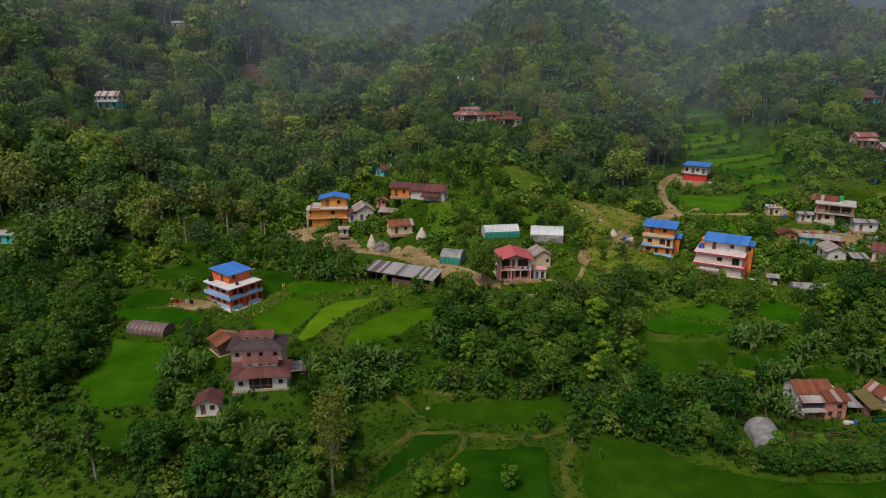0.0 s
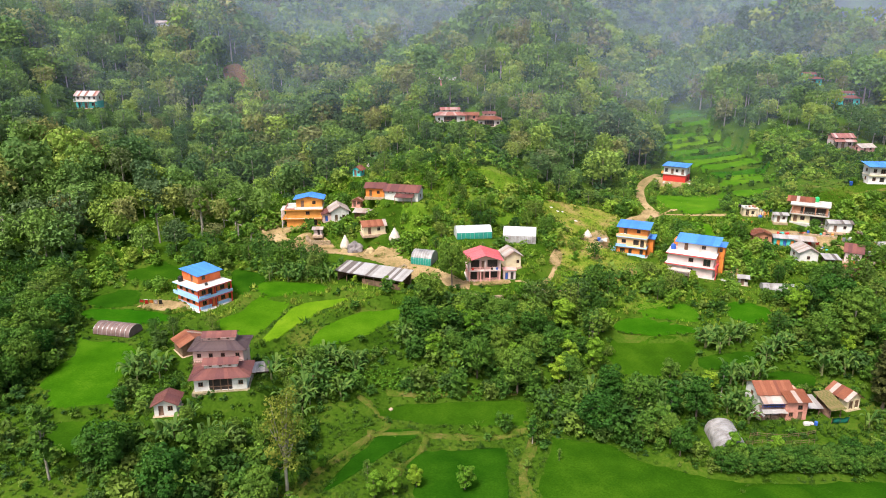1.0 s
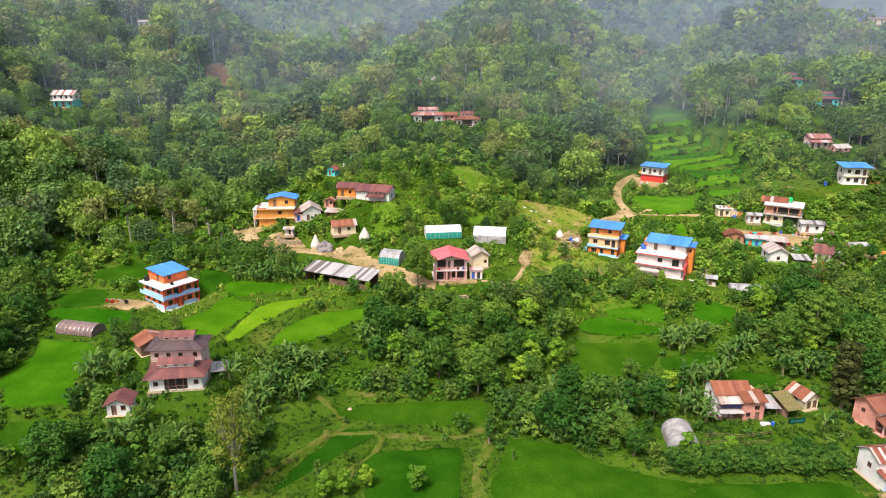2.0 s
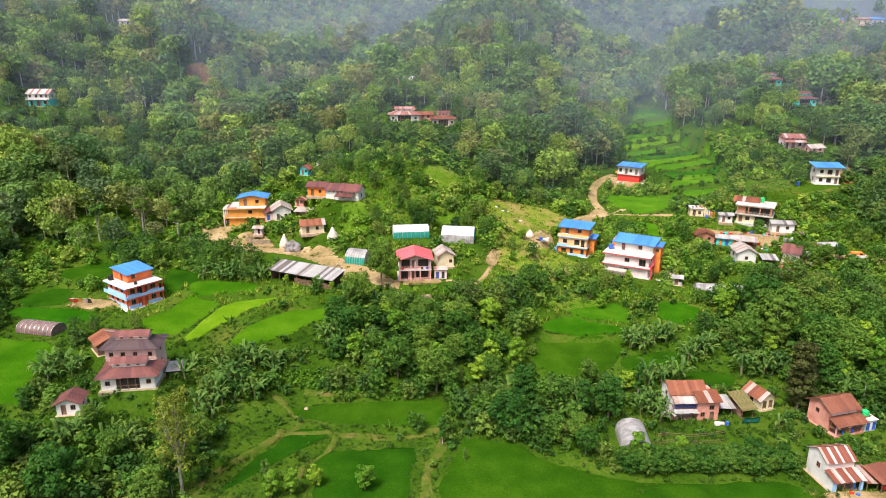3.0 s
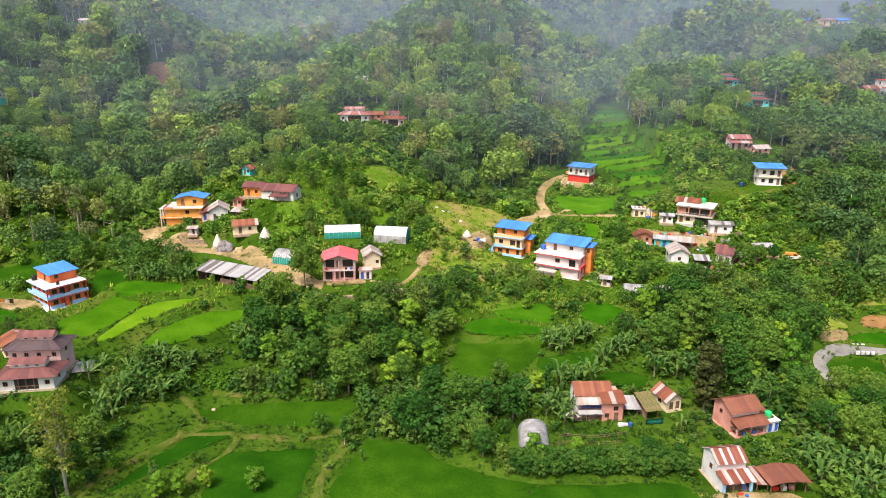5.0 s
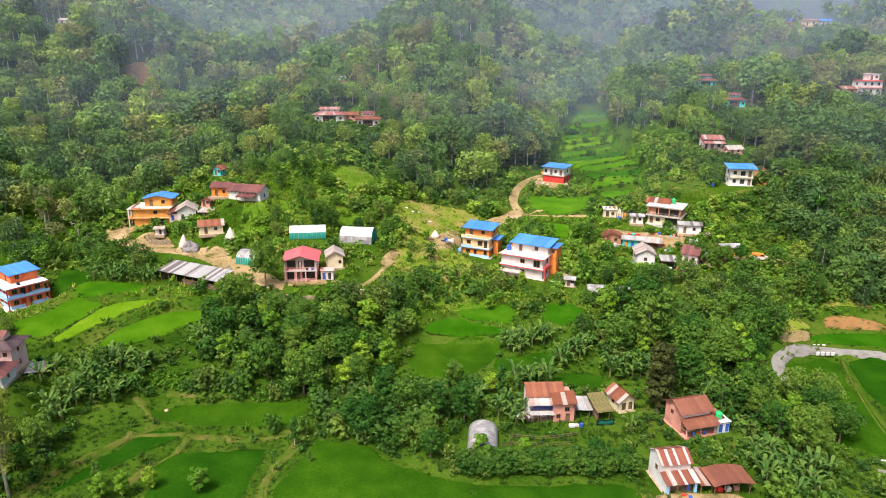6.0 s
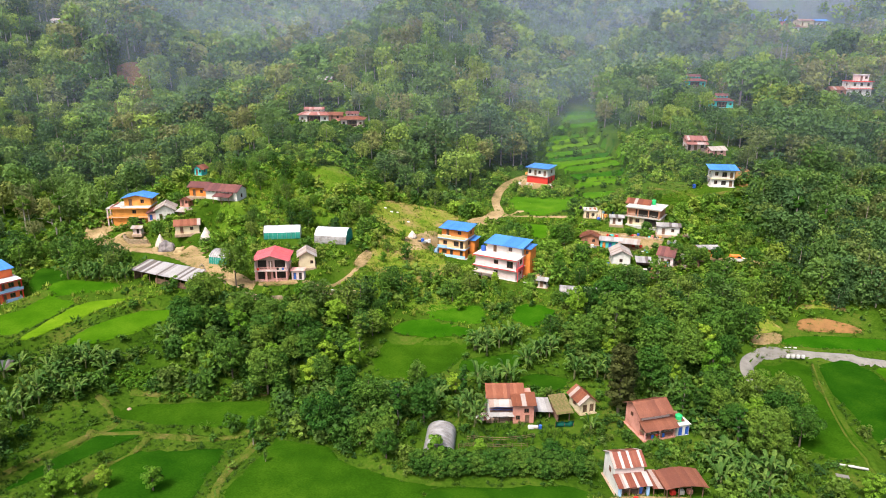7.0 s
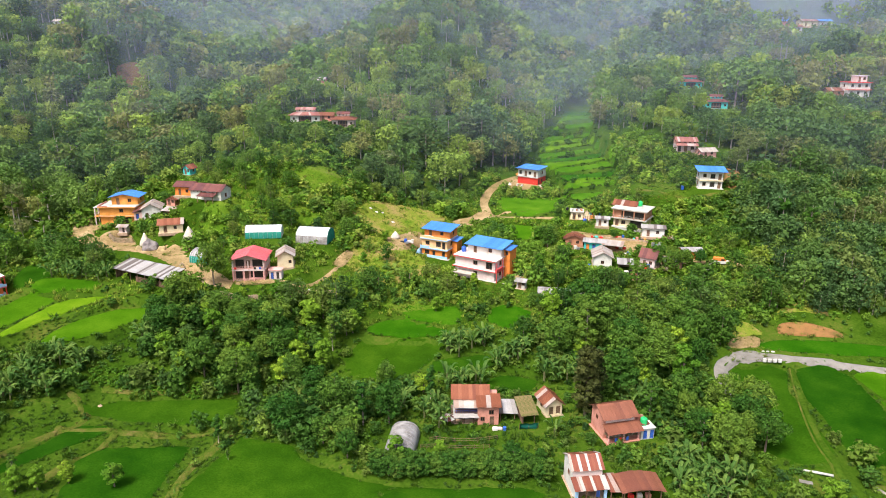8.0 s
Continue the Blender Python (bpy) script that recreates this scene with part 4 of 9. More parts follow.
        for i in range(count):
            if shared is None or not plain:
                bm = bmesh.new()
                base_top = shear + top_wide * i - wide * i
                slab4(bm, [(-0.02, -0.08, 0.03), (wide + 0.02, -0.08, 0.03), (base_top + top_wide + 0.02, long_, 0.03), (base_top - 0.02, long_, 0.03)], 0.025)
                bmesh.ops.recalc_face_normals(bm, faces=bm.faces)
                shared = bpy.data.meshes.new("roof_sheet")
                bm.to_mesh(shared)
                bm.free()
                shared.materials.append(mat)
            frame_ = Matrix((e, s, n)).transposed().to_4x4()
            frame_.translation = p[0] + e * wide * i + n * (lift + 0.012 * (i % 2)) + s * self.rng.uniform(-0.06, 0.06)
            link_mesh("roof_sheet", shared, mat, board, "", frame_)
        return board

    def gable(self, mat, u0, u1, v0, v1, h, rise, over=0.5, axis="u", sheet=0.82, wall=None, thick=0.05):
        """Two roof planes, ridge along u or v, and the gable walls under them."""
        if axis == "u":
            m, k = (v0 + v1) / 2, rise / ((v1 - v0) / 2)
            lo = h - over * k
            self.roof([(u0 - over, v0 - over, lo), (u1 + over, v0 - over, lo), (u1 + over, m, h + rise), (u0 - over, m, h + rise)], mat, sheet)
            self.roof([(u1 + over, v1 + over, lo), (u0 - over, v1 + over, lo), (u0 - over, m, h + rise), (u1 + over, m, h + rise)], mat, sheet)
            ends = [[(u0, v0, h), (u0, v1, h), (u0, m, h + rise - thick)], [(u1, v0, h), (u1, v1, h), (u1, m, h + rise - thick)]]
            out = Vector((0.12, 0, 0))
        else:
            m, k = (u0 + u1) / 2, rise / ((u1 - u0) / 2)
            lo = h - over * k
            self.roof([(u0 - over, v1 + over, lo), (u0 - over, v0 - over, lo), (m, v0 - over, h + rise), (m, v1 + over, h + rise)], mat, sheet)
            self.roof([(u1 + over, v0 - over, lo), (u1 + over, v1 + over, lo), (m, v1 + over, h + rise), (m, v0 - over, h + rise)], mat, sheet)
            ends = [[(u0, v0, h), (u1, v0, h), (m, v0, h + rise - thick)], [(u0, v1, h), (u1, v1, h), (m, v1, h + rise - thick)]]
            out = Vector((0, 0.12, 0))
        for i, tri in enumerate(ends):
            bm = bmesh.new()
            s = out if i == 0 else -out
            a = [bm.verts.new(Vector(q)) for q in tri]
            b = [bm.verts.new(Vector(q) + s) for q in tri]
            bm.faces.new(a)
            bm.faces.new(b[::-1])
            for j in range(3):
                k2 = (j + 1) % 3
                bm.faces.new((a[j], b[j], b[k2], a[k2]))
            part("gable_wall", bm, wall or M_WHITE, self.root)

    def posts(self, mat, spots, h0, h1, size=0.14, name="post"):
        me = None
        for u, v in spots:
            if me is None:
                bm = bmesh.new()
                box(bm, -size / 2, size / 2, -size / 2, size / 2, 0, h1 - h0)
                ob = part(name, bm, mat, self.root)
                me = ob.data
                ob.matrix_local = Matrix.Translation((u, v, h0))
            else:
                link_mesh(name, me, mat, self.root, "", Matrix.Translation((u, v, h0)))

    def railing(self, mat, a, b, h, top=0.9, gap=0.5, size=0.04):
        """Posts and two rails from a to b at height h, one mesh."""
        bm = bmesh.new()
        a, b = Vector((*a, h)), Vector((*b, h))
        n = max(int((b - a).length / gap), 1)
        for i in range(n + 1):
            q = a.lerp(b, i / n)
            tube(bm, [q, q + Vector((0, 0, top))], [size / 2] * 2, 4)
        for k in (0.5, 1.0):
            tube(bm, [a + Vector((0, 0, top * k)), b + Vector((0, 0, top * k))], [size / 2] * 2, 4)
        return part("railing", bm, mat, self.root)


def water_tank(x, y, z, mat, label, r=0.55, h=1.25):
    """A ribbed plastic tank with a domed top and a lid."""
    root = new("water_tank")
    root.location = (x, y, z)
    tagged(root, label, "water tank")
    bm = bmesh.new()
    prof = [(r, 0.0)]
    for i in range(5):
        zc = h * 0.16 * (i + 0.5)
        prof += [(r, zc), (r * 1.05, zc + h * 0.05), (r, zc + h * 0.1)]
    prof += [(r * 0.95, h * 0.86), (r * 0.6, h * 0.96), (r * 0.3, h)]
    tube(bm, [(0, 0, q[1]) for q in prof], [q[0] for q in prof], 14)
    part("tank_body", bm, mat, root, "", True)
    bm = bmesh.new()
    tube(bm, [(0, 0, h), (0, 0, h + 0.1)], [r * 0.32, r * 0.28], 12)
    part("lid", bm, mat, root)
    return root


def local(key, u, v):
    x, y, z, yaw, w, d = PLACES[key]
    c, s = math.cos(radians(yaw)), math.sin(radians(yaw))
    return x + u * c - v * s, y + u * s + v * c, z


W, D = "window", "door"


def blue_orange_house():
    b = Building("house", "blue", "three-storey orange house with light blue bands and blue metal roof")
    w, d = b.w, b.d
    b.box("plinth", M_WHITE, -1.3, w + 1.6, -3.4, d + 0.8, -0.8, 0.05, label="pale concrete apron", bevel=0.03)
    st = 2.6
    for i in range(2):
        h = 0.05 + i * st
        holes = [("l", 1.2, 2.3, 0.95, 2.1, W), ("l", 3.6, 4.7, 0.95, 2.1, W), ("l", 6.0, 7.1, 0.95, 2.1, W),
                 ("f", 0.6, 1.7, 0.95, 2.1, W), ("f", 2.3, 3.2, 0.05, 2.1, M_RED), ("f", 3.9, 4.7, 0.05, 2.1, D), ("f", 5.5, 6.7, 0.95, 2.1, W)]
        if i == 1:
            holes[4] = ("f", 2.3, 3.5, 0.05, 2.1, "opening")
        b.walls(M_TANGERINE, 0, w, 0, d, h, h + st - 0.15, holes)
        # painted dado round the foot of the storey
        for n, a in (("dado", (0 - 0.02, 2.95, -0.02, 0.0)), ("dado", (4.5, w + 0.02, -0.02, 0.0)), ("dado", (-0.02, 0.0, 0.0, d))):
            b.box(n, M_BLUE, *a, h, h + 0.8, label="light blue painted dado")
        over = 0.95
        b.box("floor_slab", M_BLUE, -over, w + 0.7, -over, d + 0.2, h + st - 0.15, h + st + 0.12, label="blue-edged concrete slab", bevel=0.03)
        b.box("slab_fascia", M_REDTRIM, -over + 0.02, w + 0.72, -over - 0.03, -over - 0.004, h + st - 0.1, h + st + 0.13)
        if i == 0:
            b.box("balcony_wall", M_BLUE, -over, w + 0.7, -over, -over + 0.1, h + st + 0.12, h + st + 0.78)
            b.box("balcony_wall", M_BLUE, -over, -over + 0.1, -over + 0.1, d + 0.2, h + st + 0.12, h + st + 0.78)
        b.posts(M_RED, [(w + 0.45, -0.7), (3.7, -0.7), (-0.7, -0.7)], h, h + st - 0.15, 0.22, "column")
    h = 0.05 + 2 * st + 0.12
    b.box("roof_terrace", M_WHITE, -0.9, w + 0.65, -0.9, d + 0.15, h, h + 0.05, label="pale painted terrace")
    b.walls(M_TANGERINE, 1.6, w, 2.6, d, h + 0.05, h + 2.1, [("l", 3.6, 4.5, 0.05, 1.95, D), ("f", 1.0, 1.9, 0.8, 1.8, W)])
    b.roof([(1.1, 2.0, h + 2.12), (w + 0.5, 2.0, h + 2.12), (w + 0.5, d + 0.5, h + 2.6), (1.1, d + 0.5, h + 2.6)], M_ROOFBLUE)
    b.box("stair_step", M_CONCRETE, 3.0, 4.2, -4.0, -3.4, -0.8, -0.25)
    water_tank(*local("blue", 0.4, d - 1.2)[:2], PLACES["blue"][2] + h + 0.05, M_TANKBLACK, "black plastic water tank on a flat roof", 0.6, 1.3)
    water_tank(*local("blue", 2.4, 0.6)[:2], PLACES["blue"][2] + h + 0.05, M_TANKBLACK, "small black tank on the terrace", 0.35, 0.7)
    return b


def tiered_farmhouse(key, wall, roof_low, roof_top, label, storeys=1, porch=True, side="", group="farmhouses", rise=1.0):
    """A long farmhouse with a skirt roof and a raised, narrower roof above it."""
    b = Building("farmhouse", key, label, "house", group)
    w, d = b.w, b.d
    b.box("plinth", M_STONE, -0.4, w + 0.4, -0.7, d + 0.4, -0.9, 0.0, bevel=0.04)
    h = 0.0
    for i in range(storeys):
        holes = [("l", d * 0.35, d * 0.35 + 0.7, 1.0, 1.9, W), ("r", d * 0.4, d * 0.4 + 0.7, 1.0, 1.9, W)]
        if porch and i == 0:
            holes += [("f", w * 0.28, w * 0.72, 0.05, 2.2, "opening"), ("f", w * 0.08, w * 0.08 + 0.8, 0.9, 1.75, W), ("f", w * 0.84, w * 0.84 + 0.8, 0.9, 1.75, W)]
        else:
            holes += [("f", w * k, w * k + 0.75, 0.9, 1.75, W) for k in (0.08, 0.31, 0.55, 0.84)]
        b.walls(wall, 0, w, 0, d, h, h + 2.6, holes)
        if i < storeys - 1:
            b.box("balcony", M_WOOD, 0.0, w, -1.0, 0.0, h + 2.45, h + 2.6)
            b.railing(M_WOOD, (0.0, -0.97), (w, -0.97), h + 2.6, 0.8, 0.3, 0.05)
            b.posts(M_WOOD, [(0.1, -0.9), (w * 0.33, -0.9), (w * 0.66, -0.9), (w - 0.1, -0.9)], 0.0, h + 2.45, 0.14)
        h += 2.6
    if porch:
        b.posts(M_WOOD, [(w * 0.36, 0.02), (w * 0.5, 0.02), (w * 0.64, 0.02)], 0.0, 2.25, 0.16)
        b.box("porch_rail", M_WOOD, w * 0.29, w * 0.71, -0.06, -0.01, 0.7, 0.85)
    o, t = 0.75, d * 0.30
    zl, zt = h - 0.05, h + rise
    a0, a1, c0, c1 = t + 0.15, w - t - 0.15, t, d - t
    eave = [(-o, -o, zl), (w + o, -o, zl), (w + o, d + o, zl), (-o, d + o, zl)]
    top = [(a0, c0, zt), (a1, c0, zt), (a1, c1, zt), (a0, c1, zt)]
    for i in range(4):
        j = (i + 1) % 4
        b.roof([eave[i], eave[j], top[j], top[i]], roof_low)
    b.walls(wall, a0 - 0.05, a1 + 0.05, c0 - 0.05, c1 + 0.05, zt - 0.25, zt + 0.9, [("f", (a1 - a0) * k, (a1 - a0) * k + 0.5, 0.5, 0.95, W) for k in (0.15, 0.46, 0.75)], name="upper_wall")
    b.gable(roof_top, a0 - 0.1, a1 + 0.1, c0 - 0.1, c1 + 0.1, zt + 0.9, 0.62, 0.24, wall=wall)
    b.box("fascia", M_PALEPINK, a0 - 0.34, a1 + 0.34, c0 - 0.40, c0 - 0.35, zt + 0.68, zt + 0.8)
    return b


def porch_house(key, wall, upper, roof, porch, label, eave=4.5, rise=1.3):
    """A two-storey farmhouse under one gable, with a lean-to porch roof between the storeys or an open balcony."""
    b = Building("farmhouse", key, label, "house", "farmhouses")
    w, d = b.w, b.d
    b.box("plinth", M_STONE, -0.4, w + 0.4, -1.5, d + 0.4, -0.9, 0.0, bevel=0.04)
    b.walls(wall, 0, w, 0, d, 0, 2.4, [("f", 0.6, 1.5, 0.05, 2.0, "opening"), ("f", w * 0.4, w * 0.4 + 1.0, 0.05, 2.0, D), ("f", w * 0.74, w * 0.74 + 1.0, 0.8, 1.9, W), ("l", 2, 3, 0.8, 1.8, W)])
    sill, top = (0.6, 1.6) if eave > 4 else (0.62, 1.05)
    b.walls(upper, 0, w, 0, d, 2.4, eave, [("f", w * k, w * k + 0.8, sill, top, W) for k in (0.07, 0.36, 0.6, 0.84)] + [("l", 2, 2.8, sill, top, W), ("r", 2, 2.8, sill, top, W)])
    b.posts(M_WOOD, [(0.2, -1.3), (w * 0.35, -1.3), (w * 0.68, -1.3), (w - 0.2, -1.3)], 0.0, 2.35, 0.15)
    if porch:
        b.roof([(-0.4, -1.8, 2.2), (w + 0.4, -1.8, 2.2), (w + 0.4, -0.02, 2.95), (-0.4, -0.02, 2.95)], porch, 0.7)
    else:
        b.box("balcony", M_WHITE, -0.1, w + 0.1, -1.4, -0.02, 2.35, 2.5)
        b.railing(M_WHITE, (0.0, -1.35), (w, -1.35), 2.5, 0.8, 0.4, 0.07)
    b.gable(roof, 0, w, 0, d, eave, rise, 0.5, "u", 0.7, upper)
    return b


def gabled_hut(key, wall, roof, label, h=2.6, rise=1.1, axis="u", holes=None, category="hut", over=0.45, name="hut"):
    b = Building(name, key, label, category)
    w, d = b.w, b.d
    b.box("plinth", M_STONE, -0.3, w + 0.3, -0.4, d + 0.3, -0.8, 0.0, bevel=0.04)
    b.walls(wall, 0, w, 0, d, 0, h, holes if holes is not None else [("f", w * 0.2, w * 0.2 + 0.8, 0.05, 1.9, D), ("f", w * 0.62, w * 0.62 + 0.8, 0.9, 1.8, W), ("l", d * 0.4, d * 0.4 + 0.7, 0.9, 1.8, W), ("r", d * 0.45, d * 0.45 + 0.7, 0.9, 1.8, W)])
    b.gable(roof, 0, w, 0, d, h, rise, over, axis, wall=wall)
    return b


def open_shed(key, roof, label, h0=2.2, h1=3.0, walls=None, name="shed", thick_posts=0.14, category="shed"):
    """Posts under a single pitched roof, with a low back wall."""
    b = Building(name, key, label, category)
    w, d = b.w, b.d
    n = max(int(w / 2.4), 1)
    b.posts(M_WOOD, [(0.15 + (w - 0.3) * i / n, 0.15) for i in range(n + 1)], -0.4, h0, thick_posts)
    b.posts(M_WOOD, [(0.15 + (w - 0.3) * i / n, d - 0.15) for i in range(n + 1)], -0.4, h1 - 0.05, thick_posts)
    b.box("beam", M_WOOD, 0.0, w, 0.08, 0.22, h0 - 0.15, h0 - 0.01)
    if walls:
        b.box("back_wall", walls, 0.1, w - 0.1, d - 0.32, d - 0.22, -0.3, h1 - 0.5)
        b.box("side_wall", walls, 0.05, 0.15, 0.3, d - 0.34, -0.3, h0 - 0.3)
    b.roof([(-0.4, -0.5, h0), (w + 0.4, -0.5, h0), (w + 0.4, d + 0.4, h1), (-0.4, d + 0.4, h1)], roof)
    return b


def arched_shed(key, roof, label):
    """Posts under a roof bowed along its length, in narrow strips of sheet."""
    b = Building("shed", key, label, "shed")
    w, d = b.w, b.d
    n = 9
    b.posts(M_WOOD, [(0.15 + (w - 0.3) * i / 3, v) for v in (0.15, d - 0.15) for i in range(4)], -0.4, 2.15, 0.14)
    b.box("beam", M_WOOD, 0.0, w, 0.08, 0.22, 2.0, 2.14)
    b.box("back_wall", M_WOOD, 0.2, w - 0.2, d - 0.3, d - 0.22, -0.3, 1.7)

    def top(k, v):
        u = -0.4 + (w + 0.8) * k / n
        bow = 0.55 * math.sin(math.pi * k / n)
        return (u, v, 2.12 + bow + 0.16 * (v + 0.5) / d)
    for k in range(n):
        b.roof([top(k, -0.5), top(k + 1, -0.5), top(k + 1, d + 0.4), top(k, d + 0.4)], roof, 1.2)
    for u, mt in ((1.2, M_RED), (2.6, M_WHITE), (4.0, M_CORAL)):
        b.box("stored_sack", mt, u, u + 0.9, 0.9, 1.6, -0.1, 0.7, bevel=0.1)
    return b


def arch_tunnel(key, film, label, h=2.3, axis="u", skirt=None, end=None, hoops=8):
    """A growing tunnel: bent film over hoops, with a netting skirt."""
    b = Building("tunnel_greenhouse", key, label, "greenhouse", "tunnel greenhouses")
    w, d = b.w, b.d
    L, S = (w, d) if axis == "u" else (d, w)

    def at_arc(s, t, grow=0.0):
        k = math.pi * t
        c, z = (0.5 - 0.5 * math.cos(k)) * S, math.sin(k) ** 0.75 * h
        c = S / 2 + (c - S / 2) * (1 + grow / S)
        return (s, c, z + grow) if axis == "u" else (c, s, z + grow)

    def strip(t0, t1, grow, name, mat, m=10):
        bm = bmesh.new()
        n = hoops
        grids = []
        for g in (grow, grow - 0.03):
            grids.append([[bm.verts.new(at_arc(L * i / n, t0 + (t1 - t0) * j / m, g + (0.03 if i % 2 else 0.0))) for j in range(m + 1)] for i in range(n + 1)])
        for g in grids:
            for i in range(n):
                for j in range(m):
                    bm.faces.new((g[i][j], g[i + 1][j], g[i + 1][j + 1], g[i][j + 1]))
        return part(name, bm, mat, b.root, "", True)
    if skirt:
        strip(0.0, 0.17, 0.0, "net_skirt", skirt, 3)
        strip(0.83, 1.0, 0.0, "net_skirt", skirt, 3)
        strip(0.15, 0.85, 0.05, "film", film)
    else:
        strip(0.0, 1.0, 0.05, "film", film, 14)
    for s in (0.0, L):
        bm = bmesh.new()
        ring = [bm.verts.new(at_arc(s, j / 12)) for j in range(13)]
        bm.faces.new(ring)
        ext = bmesh.ops.extrude_face_region(bm, geom=bm.faces[:])
        off = Vector((0.03, 0, 0)) if axis == "u" else Vector((0, 0.03, 0))
        for q in ext["geom"]:
            if isinstance(q, bmesh.types.BMVert):
                q.co += off if s == 0.0 else -off
        part("end_wall", bm, end or film, b.root)
    for i in range(hoops + 1):
        bm = bmesh.new()
        tube(bm, [at_arc(L * i / hoops, j / 12, 0.085) for j in range(13)], [0.035] * 13, 5)
        part("hoop", bm, M_STEEL, b.root)
    return b


def pink_house():
    b = Building("house", "pink", "two-storey pink house with a rose metal roof and balcony")
    w, d = b.w, b.d
    b.box("plinth", M_CONCRETE, -0.4, w + 0.4, -1.6, d + 0.3, -0.8, 0.0, bevel=0.04)
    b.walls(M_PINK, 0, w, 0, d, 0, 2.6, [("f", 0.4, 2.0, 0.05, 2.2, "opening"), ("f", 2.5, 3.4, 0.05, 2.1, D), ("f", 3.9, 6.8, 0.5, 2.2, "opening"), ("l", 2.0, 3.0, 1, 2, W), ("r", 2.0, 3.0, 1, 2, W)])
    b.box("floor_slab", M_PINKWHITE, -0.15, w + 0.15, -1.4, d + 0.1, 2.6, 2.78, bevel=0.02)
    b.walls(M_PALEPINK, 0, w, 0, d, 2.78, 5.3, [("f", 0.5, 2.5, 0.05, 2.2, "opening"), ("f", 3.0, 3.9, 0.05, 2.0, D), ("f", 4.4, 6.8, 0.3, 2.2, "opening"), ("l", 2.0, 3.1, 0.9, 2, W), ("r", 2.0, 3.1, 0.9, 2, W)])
    b.railing(M_PINK, (-0.1, -1.34), (w + 0.1, -1.34), 2.78, 0.85, 0.22, 0.06)
    b.railing(M_PINK, (0.1, -1.34), (w - 0.1, -1.34), 0.0, 0.7, 0.3, 0.06)
    b.posts(M_PINK, [(0.1, -1.2), (w * 0.36, -1.2), (w * 0.66, -1.2), (w - 0.1, -1.2)], 0, 2.6, 0.26, "column")
    b.posts(M_PINKWHITE, [(0.1, -1.2), (w / 2, -1.2), (w - 0.1, -1.2)], 2.78, 5.0, 0.24, "column")
    m, e, r = w / 2, 5.15, 6.5
    b.roof([(-0.6, d + 0.5, e), (-0.6, -1.8, e), (m, -1.8, r), (m, d + 0.5, r)], M_ROOFROSE)
    b.roof([(w + 0.6, -1.8, e), (w + 0.6, d + 0.5, e), (m, d + 0.5, r), (m, -1.8, r)], M_ROOFROSE)
    for v in (0.0, d - 0.12):
        bm = bmesh.new()
        tri = [(0, v, 5.3), (w, v, 5.3), (m, v, r - 0.12)]
        a = [bm.verts.new(q) for q in tri]
        c = [bm.verts.new((q[0], q[1] + 0.12, q[2])) for q in tri]
        bm.faces.new(a)
        bm.faces.new(c[::-1])
        for i in range(3):
            j = (i + 1) % 3
            bm.faces.new((a[i], c[i], c[j], a[j]))
        part("gable_wall", bm, M_PALEPINK, b.root)
    # washing and bundles on the balcony
    for i, (u, mt) in enumerate(((0.5, M_RED), (5.0, M_DARK), (5.6, M_WHITE), (6.2, M_DEEPBLUE))):
        b.box("hanging_cloth", mt, u, u + 0.5, -1.45, -1.41, 3.0, 3.55)


